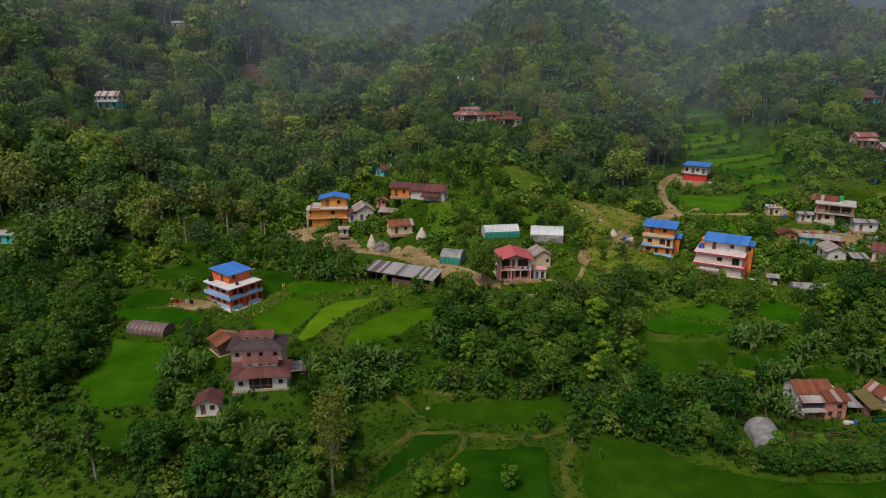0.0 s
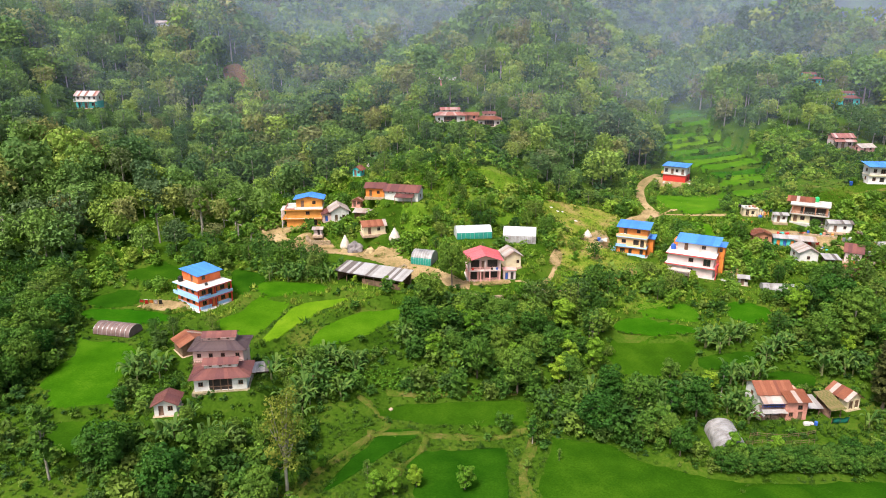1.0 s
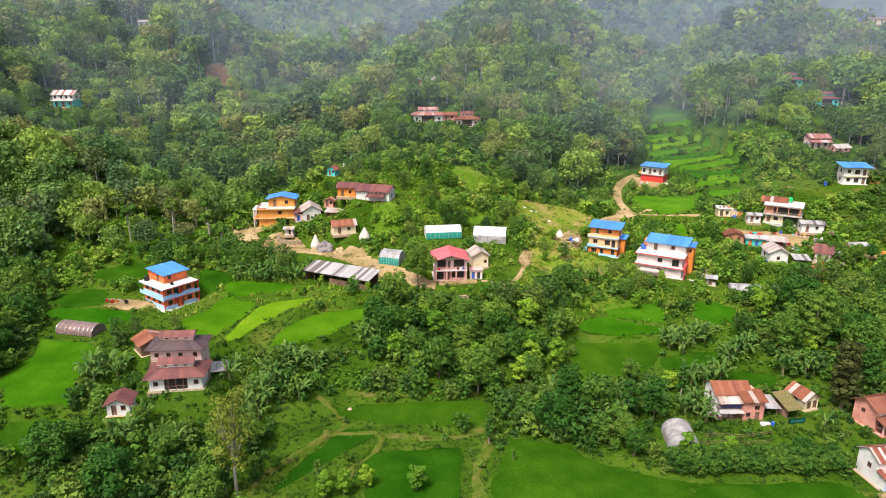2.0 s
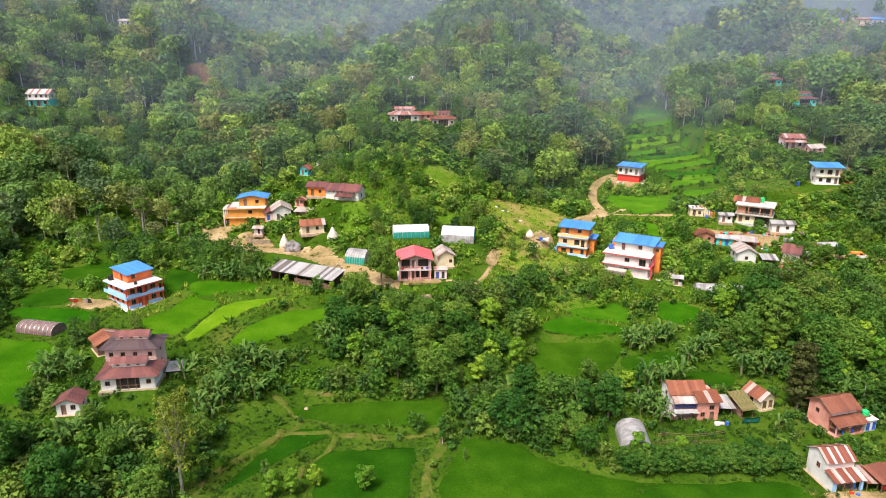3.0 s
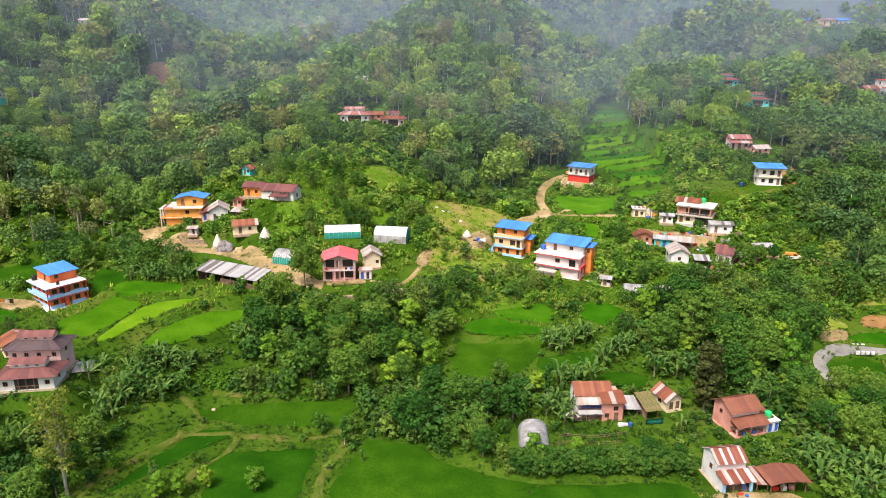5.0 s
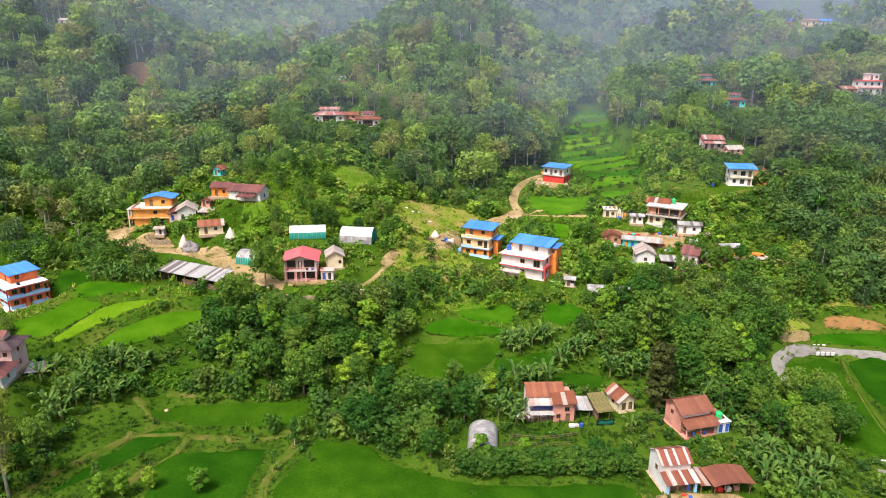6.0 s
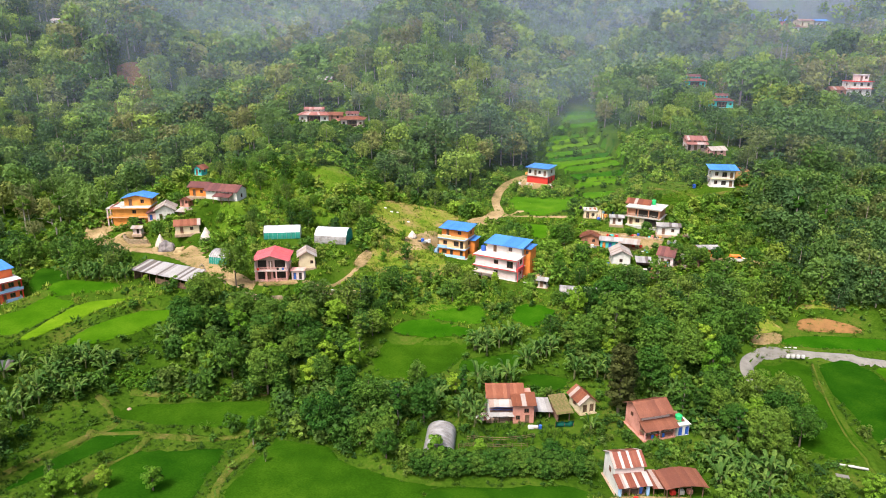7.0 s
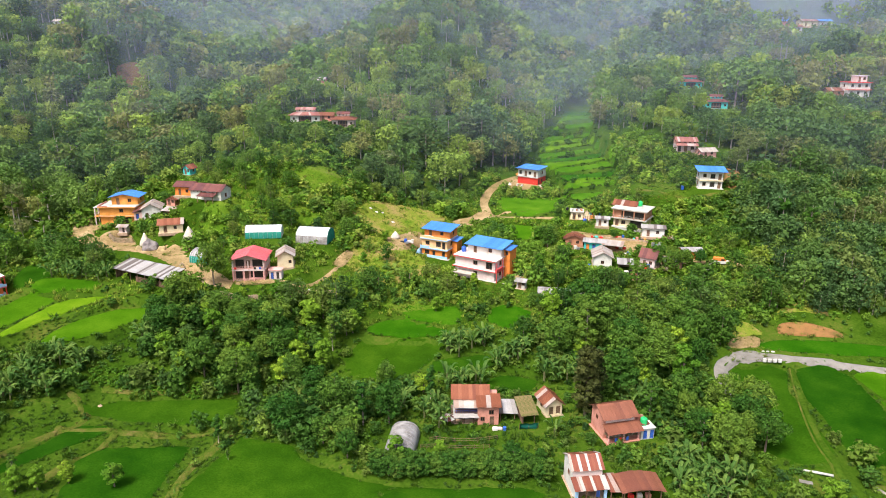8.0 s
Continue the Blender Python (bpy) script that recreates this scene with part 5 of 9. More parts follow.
def terrace_house(key, wall, front, band, label, penthouse, roof=None, st=2.75, storeys=2, holes=None, slab=None, over=0.5, parapet=None, side=None):
    """A concrete house of flat slabs, with a smaller top storey at the back under a metal roof."""
    b = Building("house", key, label)
    w, d = b.w, b.d
    b.box("plinth", M_CONCRETE, -0.4, w + 0.5, -0.6, d + 0.4, -1.2, 0.0, bevel=0.03)
    h = 0.0
    for i in range(storeys):
        hs = holes(i, w, d) if holes else [("f", w * k, w * k + 1.0, 0.85, 2.0, W) for k in (0.1, 0.42, 0.75)] + [("r", d * 0.4, d * 0.4 + 1, 0.85, 2, W), ("l", d * 0.4, d * 0.4 + 1, 0.85, 2, W)]
        b.walls(front if i else wall, 0, w, 0, d, h, h + st - 0.16, hs)
        b.box("floor_slab", slab or band, -over, w + over, -over - 0.3, d + 0.15, h + st - 0.16, h + st, bevel=0.02)
        b.box("slab_fascia", band, -over - 0.02, w + over + 0.02, -over - 0.34, -over - 0.304, h + st - 0.2, h + st + 0.05)
        h += st
    if parapet:
        t = 0.12
        b.box("parapet", parapet, -over, w + over, -over - 0.3, -over - 0.3 + t, h, h + 0.55)
        b.box("parapet", parapet, -over, -over + t, -over - 0.3 + t, d + 0.15, h, h + 0.55)
        b.box("parapet", parapet, w + over - t, w + over, -over - 0.3 + t, d + 0.15, h, h + 0.55)
    if penthouse:
        u0, u1, v0, v1 = penthouse
        b.walls(side or wall, u0, u1, v0, v1, h, h + 2.3, [("f", (u1 - u0) * 0.18, (u1 - u0) * 0.18 + 0.9, 0.05, 1.95, D), ("f", (u1 - u0) * 0.62, (u1 - u0) * 0.62 + 1.0, 0.8, 1.8, W), ("r", (v1 - v0) * 0.4, (v1 - v0) * 0.4 + 0.8, 0.8, 1.8, W)], name="top_storey_wall")
        if roof:
            o = 0.6
            b.roof([(u0 - o, v0 - 1.0, h + 2.25), (u1 + o, v0 - 1.0, h + 2.25), (u1 + o, v1 + o, h + 3.0), (u0 - o, v1 + o, h + 3.0)], roof)
            for u in (u0, u1 - 0.12):
                bm = bmesh.new()
                pts = [(u, v0, h + 2.3), (u, v1, h + 2.3), (u, v1, h + 2.9), (u, v0, h + 2.42)]
                a = [bm.verts.new(q) for q in pts]
                c = [bm.verts.new((q[0] + 0.12, q[1], q[2])) for q in pts]
                bm.faces.new(a)
                bm.faces.new(c[::-1])
                for i in range(4):
                    j = (i + 1) % 4
                    bm.faces.new((a[i], c[i], c[j], a[j]))
                part("gable_wall", bm, side or wall, b.root)
    return b, h


def orange_blue_roofed():
    def holes(i, w, d):
        if i == 0:
            return [("f", 0.9, 2.3, 0.8, 2.0, "opening"), ("f", 3.3, 4.2, 0.05, 2.1, "opening"), ("f", 6.3, 7.2, 0.05, 2.1, "opening"), ("r", 2.0, 3.2, 0.8, 2.0, W)]
        return [("f", 4.4, 5.9, 0.5, 2.0, "opening"), ("f", 6.3, 7.3, 0.05, 2.1, "opening"), ("f", 1.2, 2.4, 0.8, 1.9, W), ("r", 2.0, 3.2, 0.8, 2.0, W)]
    b, h = terrace_house("ob", M_ORANGE, M_PEACH, M_BLUE, "three-storey orange house with blue bands and blue roof", (0.0, 7.9, 1.6, 6.3), M_ROOFBLUE, 2.75, 2, holes, M_BLUE, 0.25, None, M_ORANGE)
    b.box("dado", M_BLUE, -0.02, b.w + 0.02, -0.03, -0.004, 0.0, 0.75, label="light blue painted dado")
    b.box("balcony_wall", M_PEACH, -0.25, b.w + 0.25, -0.55, -0.45, h, h + 0.75)
    b.box("balcony_wall", M_BLUE, -0.25, 2.6, -0.55, -0.45, 2.75, 3.4)
    bm = bmesh.new()
    for i in range(9):
        box(bm, -3.0 + i * 0.3, -3.0 + (i + 1) * 0.3, -0.6, 0.6, -0.9, 0.1 + i * 0.28)
    part("stair", bm, M_BLUE, b.root, "blue outside stair")
    b.box("side_room", M_ORANGE, b.w + 0.02, b.w + 1.5, 3.0, b.d, 0, 4.6)
    b.roof([(b.w - 0.1, 2.6, 4.75), (b.w + 1.9, 2.6, 4.75), (b.w + 1.9, b.d + 0.4, 5.1), (b.w - 0.1, b.d + 0.4, 5.1)], M_ROOFBLUE)
    bm = bmesh.new()
    for u, v in ((0.6, 0.4), (1.5, 0.6), (2.4, 0.3)):
        box(bm, u, u + 0.7, v, v + 0.5, h, h + 0.5)
    part("stored_boxes", bm, M_WHITE, b.root)


def white_blue_roofed():
    def holes(i, w, d):
        hs = [("f", w * 0.46, w * 0.46 + 1.2, 0.85, 1.95, W), ("r", 2.6, 3.8, 0.85, 2.0, W), ("r", 5.4, 6.6, 0.85, 2.0, W), ("l", 3, 4, 0.85, 2.0, W)]
        if i:
            hs += [("f", w * 0.78, w * 0.78 + 1.7, 0.3, 2.1, W)]
        return hs
    b, h = terrace_house("wb", M_PINKWHITE, M_PINKWHITE, M_REDTRIM, "three-storey whitish house with red bands and blue roof", (1.6, 11.3, 3.6, 9.0), M_ROOFBLUE, 2.75, 2, holes, M_PINKWHITE, 0.45, None, M_WHITE)
    b.box("roof_terrace", M_PINKWHITE, -0.4, b.w + 0.4, -0.7, b.d + 0.1, h, h + 0.06)
    b.walls(M_ORANGE, b.w + 0.02, b.w + 1.7, 5.2, b.d, -0.8, h + 1.7, [("f", 0.4, 1.2, 6.6, 7.6, W), ("r", 1.4, 2.3, 3.9, 4.9, W)], name="stair_tower")
    b.roof([(b.w - 0.2, 4.8, h + 1.72), (b.w + 2.0, 4.8, h + 1.72), (b.w + 2.0, b.d + 0.3, h + 2.0), (b.w - 0.2, b.d + 0.3, h + 2.0)], M_ROOFBLUE)
    b.walls(M_ORANGE, 0.2, 1.58, 6.4, 9.0, h + 0.06, h + 1.9, (), name="roof_room")
    b.box("balcony_wall", M_REDTRIM, b.w + 0.45, b.w + 0.95, -0.7, 3.1, 2.75, 3.45)
    b.box("balcony_slab", M_REDTRIM, b.w + 0.45, b.w + 0.95, -0.7, 3.1, 2.55, 2.74)
    b.posts(M_REDTRIM, [(b.w + 0.8, -0.5), (b.w + 0.8, 2.9)], -0.6, 2.55, 0.2, "column")
    b.posts(M_REDTRIM, [(b.w + 0.8, -0.5), (b.w + 0.8, 2.9)], 3.45, 5.3, 0.16, "column")
    b.box("terrace_ground", M_CONCRETE, b.w + 0.6, b.w + 4.6, 0.5, 7.5, -0.8, -0.1)
    b.box("compound_wall", M_CONCRETE, b.w + 4.6, b.w + 4.8, 0.5, 7.5, -0.8, 0.7)
    b.box("porch_roof", M_PALEBARK, 0.2, 6.2, -3.0, -0.75, 1.7, 1.82)
    b.posts(M_WOOD, [(0.4, -2.8), (3.2, -2.8), (6.0, -2.8)], -1.2, 1.7, 0.14)
    x, y, z = local("wb", 0.7, 3.2)
    water_tank(x, y, z + h + 0.06, M_DEEPBLUE, "blue plastic tank on the flat roof", 0.65, 1.4)


def amber_house():
    def holes(i, w, d):
        return [("f", w * 0.55, w * 0.55 + 1.1, 1.0, 2.0, W), ("l", 3, 4, 0.9, 2.0, W), ("r", 3, 4, 0.9, 2.0, W)] + ([("f", 6.0, 8.6, 0.05, 2.2, "opening")] if i == 0 else [])
    b, h = terrace_house("og", M_AMBER, M_AMBER, M_AMBER, "three-storey amber orange house with a blue roof", (2.6, 10.0, 2.6, 8.0), None, 2.65, 2, holes, M_CONCRETE, 0.35, None, M_AMBER)
    b.box("roof_terrace", M_CONCRETE, -0.3, b.w + 0.3, -0.6, b.d + 0.1, h, h + 0.05)
    e, r = h + 2.25, h + 3.2
    m = 6.3
    b.roof([(1.9, 8.6, e), (1.9, 1.9, e), (m, 1.9, r), (m, 8.6, r)], M_ROOFBLUE)
    b.roof([(10.7, 1.9, e), (10.7, 8.6, e), (m, 8.6, r), (m, 1.9, r)], M_ROOFBLUE)
    bm = bmesh.new()
    a = [bm.verts.new(q) for q in ((2.6, 2.6, h + 2.3), (10.0, 2.6, h + 2.3), (m, 2.6, r - 0.15))]
    c = [bm.verts.new(q.co + Vector((0, 0.12, 0))) for q in a]
    bm.faces.new(a)
    bm.faces.new(c[::-1])
    for i in range(3):
        j = (i + 1) % 3
        bm.faces.new((a[i], c[i], c[j], a[j]))
    part("gable_wall", bm, M_AMBER, b.root)
    b.posts(M_PINKWHITE, [(-1.2, -0.4), (-1.2, 1.8), (-1.2, 4.0)], -0.8, h - 0.2, 0.25, "column")
    b.railing(M_PINKWHITE, (-1.45, -0.5), (-1.45, 4.9), 2.63, 0.8, 0.4, 0.06)
    b.box("parapet", M_CORAL, -0.3, 2.5, -0.6, -0.5, h + 0.05, h + 0.45)
    b.box("parapet", M_CORAL, -0.3, -0.2, -0.5, 6.0, h + 0.05, h + 0.45)
    b.box("balcony_slab", M_AMBER, -1.5, -0.36, -0.6, 5.0, 2.45, 2.63)
    b.box("balcony_slab", M_CONCRETE, -1.5, -0.36, -0.6, 5.0, h - 0.18, h)


def red_white_house():
    def holes(i, w, d):
        if i == 0:
            return [("r", 0.7, 1.7, 0.1, 2.1, "opening"), ("r", 2.9, 3.9, 0.8, 2.0, W)]
        return [("f", 2.6, 3.5, 0.05, 2.0, D), ("f", 4.2, 5.1, 0.8, 1.9, W), ("f", 6.2, 7.1, 0.05, 2.0, D), ("r", 3.0, 4.0, 0.8, 2.0, W), ("f", 0.4, 1.4, 0.6, 2.0, "opening")]
    b, h = terrace_house("sm", M_RED, M_WHITE, M_CONCRETE, "small two-storey house, red below and white above", None, None, 2.75, 2, holes, M_CONCRETE, 0.15)
    b.box("red_front", M_RED, -0.05, b.w + 0.05, -0.06, -0.01, 0.1, 2.75, label="red painted front")
    b.roof([(-0.6, -1.0, h + 0.08), (b.w + 0.6, -1.0, h + 0.08), (b.w + 0.6, b.d + 0.5, h + 0.5), (-0.6, b.d + 0.5, h + 0.5)], M_ROOFBLUE)
    b.box("balcony_wall", M_AMBER, -0.8, 0.0, -0.4, 1.2, 2.75, 3.5)
    bm = bmesh.new()
    for i, (u, v, r) in enumerate(((-2.0, -2.4, 0.7), (1.0, -2.0, 0.5), (9.6, -0.5, 0.9), (10.4, 1.0, 0.6), (3.0, -2.6, 0.4))):
        tube(bm, [(u, v, -0.4), (u, v, 0.1), (u + 0.1, v, 0.3)], [r * 1.6, r, 0.05], 7)
    rub = part("rubble_heap", bm, M_CONCRETE, b.root, "pale building rubble")


def hamlet_big_house():
    def holes(i, w, d):
        if i == 0:
            return [("f", 0.6, 1.6, 0.1, 2.1, D), ("f", 2.4, 3.6, 0.8, 2.0, W), ("f", 5.0, 9.0, 0.1, 2.2, "opening"), ("l", 3, 4.2, 0.8, 2.0, W)]
        return [("f", 2.2, 8.8, 0.05, 2.1, "opening"), ("l", 1.5, 2.7, 0.8, 2.0, W), ("l", 5, 6.2, 0.8, 2.0, W)]
    b, h = terrace_house("mk", M_CREAM, M_BRICK, M_CONCRETE, "two-storey brick house with a broad pale flat roof", None, None, 2.7, 2, holes, M_CONCRETE, 0.6)
    b.posts(M_BRICK, [(0.0, -0.72), (3.1, -0.72), (6.2, -0.72), (b.w, -0.72)], 2.7, h - 0.16, 0.28, "column")
    b.railing(M_CONCRETE, (0, -0.85), (b.w, -0.85), 2.7, 0.8, 0.4)
    b.box("roof_edge", M_CONCRETE, -0.7, b.w + 0.7, -1.0, b.d + 0.2, h, h + 0.14)
    b.gable(M_ROOFRUST, -1.5, 5.2, 3.8, b.d + 0.2, h + 0.3, 1.1, 0.4, "u", wall=M_BRICK)
    b.box("stair_wall", M_PINKWHITE, 0.0, 5.0, 4.4, b.d, h + 0.14, h + 0.5)
    x, y, z = local("mk", 6.0, 5.8)
    water_tank(x, y, z + h + 0.14, M_TANKGREEN, "green plastic tank on a flat roof", 0.65, 1.5)


def white_blue_two_storey():
    def holes(i, w, d):
        return [("f", w * 0.14, w * 0.14 + 1.0, 0.8, 1.95, W), ("f", w * 0.46, w * 0.46 + 1.4, 0.5, 1.95, W if i else "opening"), ("f", w * 0.8, w * 0.8 + 0.9, 0.05, 2.0, D), ("l", 2, 3, 0.8, 1.9, W)]
    b, h = terrace_house("rw", M_WHITE, M_WHITE, M_CREAM, "two-storey cream white house with a blue roof", None, None, 2.6, 2, holes, M_CREAM, 0.15)
    b.roof([(-0.9, -1.1, h + 0.1), (b.w + 1.1, -1.1, h + 0.1), (b.w + 1.1, b.d + 0.5, h + 0.9), (-0.9, b.d + 0.5, h + 0.9)], M_ROOFBLUE)
    b.box("blue_drum", M_DEEPBLUE, -5.0, -4.2, 0.5, 1.3, -0.9, 0.4, bevel=0.1)


def far_white_house():
    b, h = terrace_house("farw", M_WHITE, M_WHITE, M_RED, "distant three-storey white house with red bands", (4.0, 8.2, 2.5, 6.0), None, 2.7, 2, None, M_RED, 0.3)
    b.box("roof_slab", M_WHITE, 3.7, 8.5, 2.2, 6.2, h + 2.3, h + 2.46)


def lower_pink_house():
    b = Building("farmhouse", "lr", "two-storey pink and white farmhouse with rusty roof and balcony")
    w, d = b.w, b.d
    b.box("plinth", M_STONE, -0.4, w + 0.4, -1.8, d + 0.4, -0.9, 0.0, bevel=0.04)
    b.walls(M_WHITE, 0, w, 0, d, 0, 2.2, [("f", 1.0, 1.8, 0.05, 1.9, D), ("f", 2.8, 5.0, 0.05, 2.0, "opening"), ("l", 2, 2.8, 0.8, 1.7, W)])
    b.walls(M_WHITE, 0, w, 0, d, 2.2, 4.6, [("f", 1.0, 3.2, 0.3, 1.9, "opening"), ("f", 4.2, 5.0, 0.1, 1.9, D), ("l", 2, 2.8, 0.8, 1.7, W)])
    b.gable(M_ROOFRUSTY, 0, w, 0, d, 4.6, 1.3, 0.45, "u", sheet=0.6, wall=M_WHITE)
    b.box("balcony", M_WOOD, 0.2, 5.4, -1.5, -0.02, 2.1, 2.22)
    b.railing(M_DEEPBLUE, (0.2, -1.45), (5.4, -1.45), 2.22, 0.8, 0.35, 0.06)
    b.posts(M_WOOD, [(0.3, -1.4), (2.0, -1.4), (3.7, -1.4), (5.3, -1.4)], -0.2, 2.1, 0.13)
    b.roof([(0.0, -2.0, 3.5), (w + 0.2, -2.0, 3.5), (w + 0.2, 0.1, 4.35), (0.0, 0.1, 4.35)], M_ROOFPALE)
    b.roof([(0.0, -2.4, 1.75), (4.6, -2.4, 1.75), (4.6, -1.52, 2.05), (0.0, -1.52, 2.05)], M_ROOFGREY)
    b.walls(M_CORAL, w - 1.9, w + 1.9, -2.2, -0.02, 0, 4.0, [("f", 0.5, 1.3, 0.9, 1.8, W), ("f", 2.0, 2.9, 2.3, 3.2, W), ("f", 2.2, 3.0, 0.05, 1.9, D)], name="coral_wing", label="coral pink painted wing")
    b.roof([(w - 2.2, -2.7, 4.05), (w + 2.3, -2.7, 4.05), (w + 2.3, 0.8, 4.9), (w - 2.2, 0.8, 4.9)], M_ROOFRUST)
    b.walls(M_CORAL, w + 0.3, w + 1.9, 0.0, 3.4, 0, 4.3, (), name="back_wing")
    b.roof([(w + 2.0, -1.2, 2.0), (w + 5.6, -1.4, 1.9), (w + 5.2, 2.4, 2.9), (w + 2.0, 2.4, 2.9)], M_ROOFGREY)
    b.posts(M_WOOD, [(w + 2.4, -1.0), (w + 5.0, -1.0), (w + 2.4, 2.2), (w + 5.0, 2.2)], -0.5, 2.0, 0.13)


def brown_farmhouse():
    b = Building("farmhouse", "br", "pink farmhouse with brown metal roofs and an open verandah")
    w, d = b.w, b.d
    b.box("plinth", M_CORAL, -0.3, w + 0.3, -1.9, d + 0.3, -0.8, 0.1, bevel=0.03)
    b.walls(M_CORAL, 0, w, 0, d, 0.1, 4.2, [("f", 0.8, 1.7, 0.05, 1.9, D), ("f", 2.6, 3.4, 0.8, 1.7, W), ("f", 4.6, 5.5, 0.05, 1.9, D), ("l", 1.6, 2.4, 2.4, 3.2, W), ("f", 0.9, 5.6, 2.3, 3.2, "opening")])
    b.gable(M_ROOFBROWN, 0, w, 0, d, 4.2, 1.3, 0.5, "u", wall=M_CORAL)
    b.box("upper_band", M_PINKWHITE, 0.2, w - 0.2, -0.05, -0.01, 3.1, 3.95)
    b.roof([(-0.4, -2.4, 2.15), (w + 0.5, -2.4, 2.15), (w + 0.5, 0.0, 3.0), (-0.4, 0.0, 3.0)], M_ROOFBROWN)
    b.posts(M_PINK, [(0.1, -1.7), (w / 2, -1.7), (w - 0.1, -1.7)], 0.1, 2.25, 0.24, "column")
    b.railing(M_WHITE, (0.1, -1.75), (w - 0.1, -1.75), 1.3, 0.9, 0.25, 0.05)
    b.box("verandah_floor", M_WOOD, 0.0, w, -1.85, -0.02, 1.15, 1.28)
    for u, mt in ((1.2, M_DEEPBLUE), (2.0, M_RED), (3.4, M_DEEPBLUE)):
        b.box("hanging_cloth", mt, u, u + 0.5, -1.9, -1.87, 0.35, 1.1)
    b.roof([(w + 0.3, -1.0, 2.5), (w + 2.4, -1.0, 2.4), (w + 2.4, 1.6, 2.9), (w + 0.3, 1.6, 2.9)], M_ROOFMIX)
    b.posts(M_WOOD, [(w + 2.2, -0.8), (w + 2.2, 1.4)], -0.6, 2.4, 0.12)
    t = Building("outhouse", "brtoilet", "small white outhouse with blue doors and flat roof", "outhouse")
    t.walls(M_WHITE, 0, t.w, 0, t.d, -0.2, 2.1, [("f", 0.4, 1.1, 0.2, 1.9, M_DEEPBLUE), ("f", 1.7, 2.4, 0.2, 1.9, M_DEEPBLUE), ("r", 0.7, 1.4, 0.2, 1.9, M_DEEPBLUE)], frame=M_DEEPBLUE)
    t.box("roof_slab", M_WHITE, -0.2, t.w + 0.2, -0.2, t.d + 0.2, 2.1, 2.24, bevel=0.02)
    x, y, z = local("brtoilet", 1.0, 1.3)
    water_tank(x, y, z + 2.24, M_TANKGREEN, "bright green tank on an outhouse roof", 0.62, 1.35)


def rusty_farmhouse():
    b = Building("farmhouse", "wr", "white farmhouse with striped rusty roof sheets and verandah")
    w, d = b.w, b.d
    b.box("plinth", M_STONE, -0.3, w + 0.3, -2.3, d + 0.3, -0.9, 0.1, bevel=0.04)
    b.walls(M_WHITE, 0, w, 0, d, 0.1, 4.4, [("f", 0.8, 1.7, 0.05, 1.9, D), ("f", 2.6, 3.4, 0.8, 1.8, W), ("f", 3.8, 4.6, 0.05, 1.9, D), ("l", 2.2, 3.0, 2.2, 3.1, W)])
    b.gable(M_ROOFMIX, 0, w, 0, d, 4.4, 1.2, 0.28, "u", sheet=0.42, wall=M_WHITE)
    b.box("upper_band", M_PINKWHITE, 0.1, w - 0.1, -0.06, -0.01, 3.1, 4.15)
    b.roof([(-0.3, -2.7, 2.3), (w + 0.4, -2.7, 2.3), (w + 0.4, 0.0, 3.0), (-0.3, 0.0, 3.0)], M_ROOFMIX, 0.42)
    b.posts(M_BLUE, [(0.15, -2.2), (w - 0.1, -2.2)], 0.1, 2.35, 0.4, "column")
    b.posts(M_WOOD, [(w * 0.36, -2.2), (w * 0.66, -2.2)], 0.1, 2.35, 0.15)
    b.walls(M_WHITE, 0, 0.25, -2.1, -0.02, 0.1, 2.4, (), name="side_wall")
    b.box("hanging_cloth", M_DEEPBLUE, w - 1.6, w - 0.9, -2.0, -1.96, 0.5, 1.7)
    b.box("hanging_cloth", M_CORAL, 2.4, 3.3, -1.6, -1.56, 1.2, 2.0)
    b.roof([(w + 0.5, -2.6, 1.75), (w + 3.0, -2.9, 1.6), (w + 2.4, 1.2, 2.5), (w + 0.5, 1.2, 2.5)], M_ROOFMIX)
    b.posts(M_WOOD, [(w + 0.8, -2.4), (w + 2.6, -2.5), (w + 2.2, 1.0)], -0.5, 1.75, 0.12)


blue_orange_house()
tiered_farmhouse("rdfront", M_WHITE, M_ROOFMAROON, M_ROOFMAROON, "white farmhouse with two tiers of maroon roof", 1, True)
tiered_farmhouse("rdback", M_PALEPINK, M_ROOFDARK, M_ROOFMAROON, "pale pink farmhouse with dark skirt roof, maroon top", 2, False)
gabled_hut("rdhut", M_WHITE, M_ROOFMAROON, "small white hut with maroon metal roof", 2.2, 0.9, "v")
gabled_hut("rdshed", M_WOOD, M_ROOFRUST, "wooden cattle shed with rusty roof", 2.4, 1.0, "v")
pink_house()
gabled_hut("pinkback", M_CREAM, M_ROOFPALE, "cream hut with a patched pale roof", 3.0, 1.1, "v", [("r", 2, 2.8, 0.9, 1.8, W), ("f", 2.6, 3.3, 1.0, 1.8, W)])
orange_blue_roofed()
white_blue_roofed()
amber_house()
b = gabled_hut("ogside", M_WHITE, M_ROOFPALE, "white cottage with patched pale metal roof", 3.0, 1.4, "v")
b.walls(M_PALEPINK, -2.2, -0.02, 0.6, 5.6, -0.4, 2.0, [("f", 0.5, 1.3, 0.45, 2.1, M_DEEPBLUE), ("l", 2.0, 2.8, 1.0, 1.9, W)], name="lean_to_wall", label="pinkish lean-to wall")
b.roof([(-2.6, 6.0, 1.95), (-2.6, 0.2, 1.95), (-0.46, 0.2, 2.72), (-0.46, 6.0, 2.72)], M_ROOFMAROON)
gabled_hut("cream", M_CREAM, M_ROOFRUST, "low cream cottage with rusty roof", 2.4, 1.0, "u")
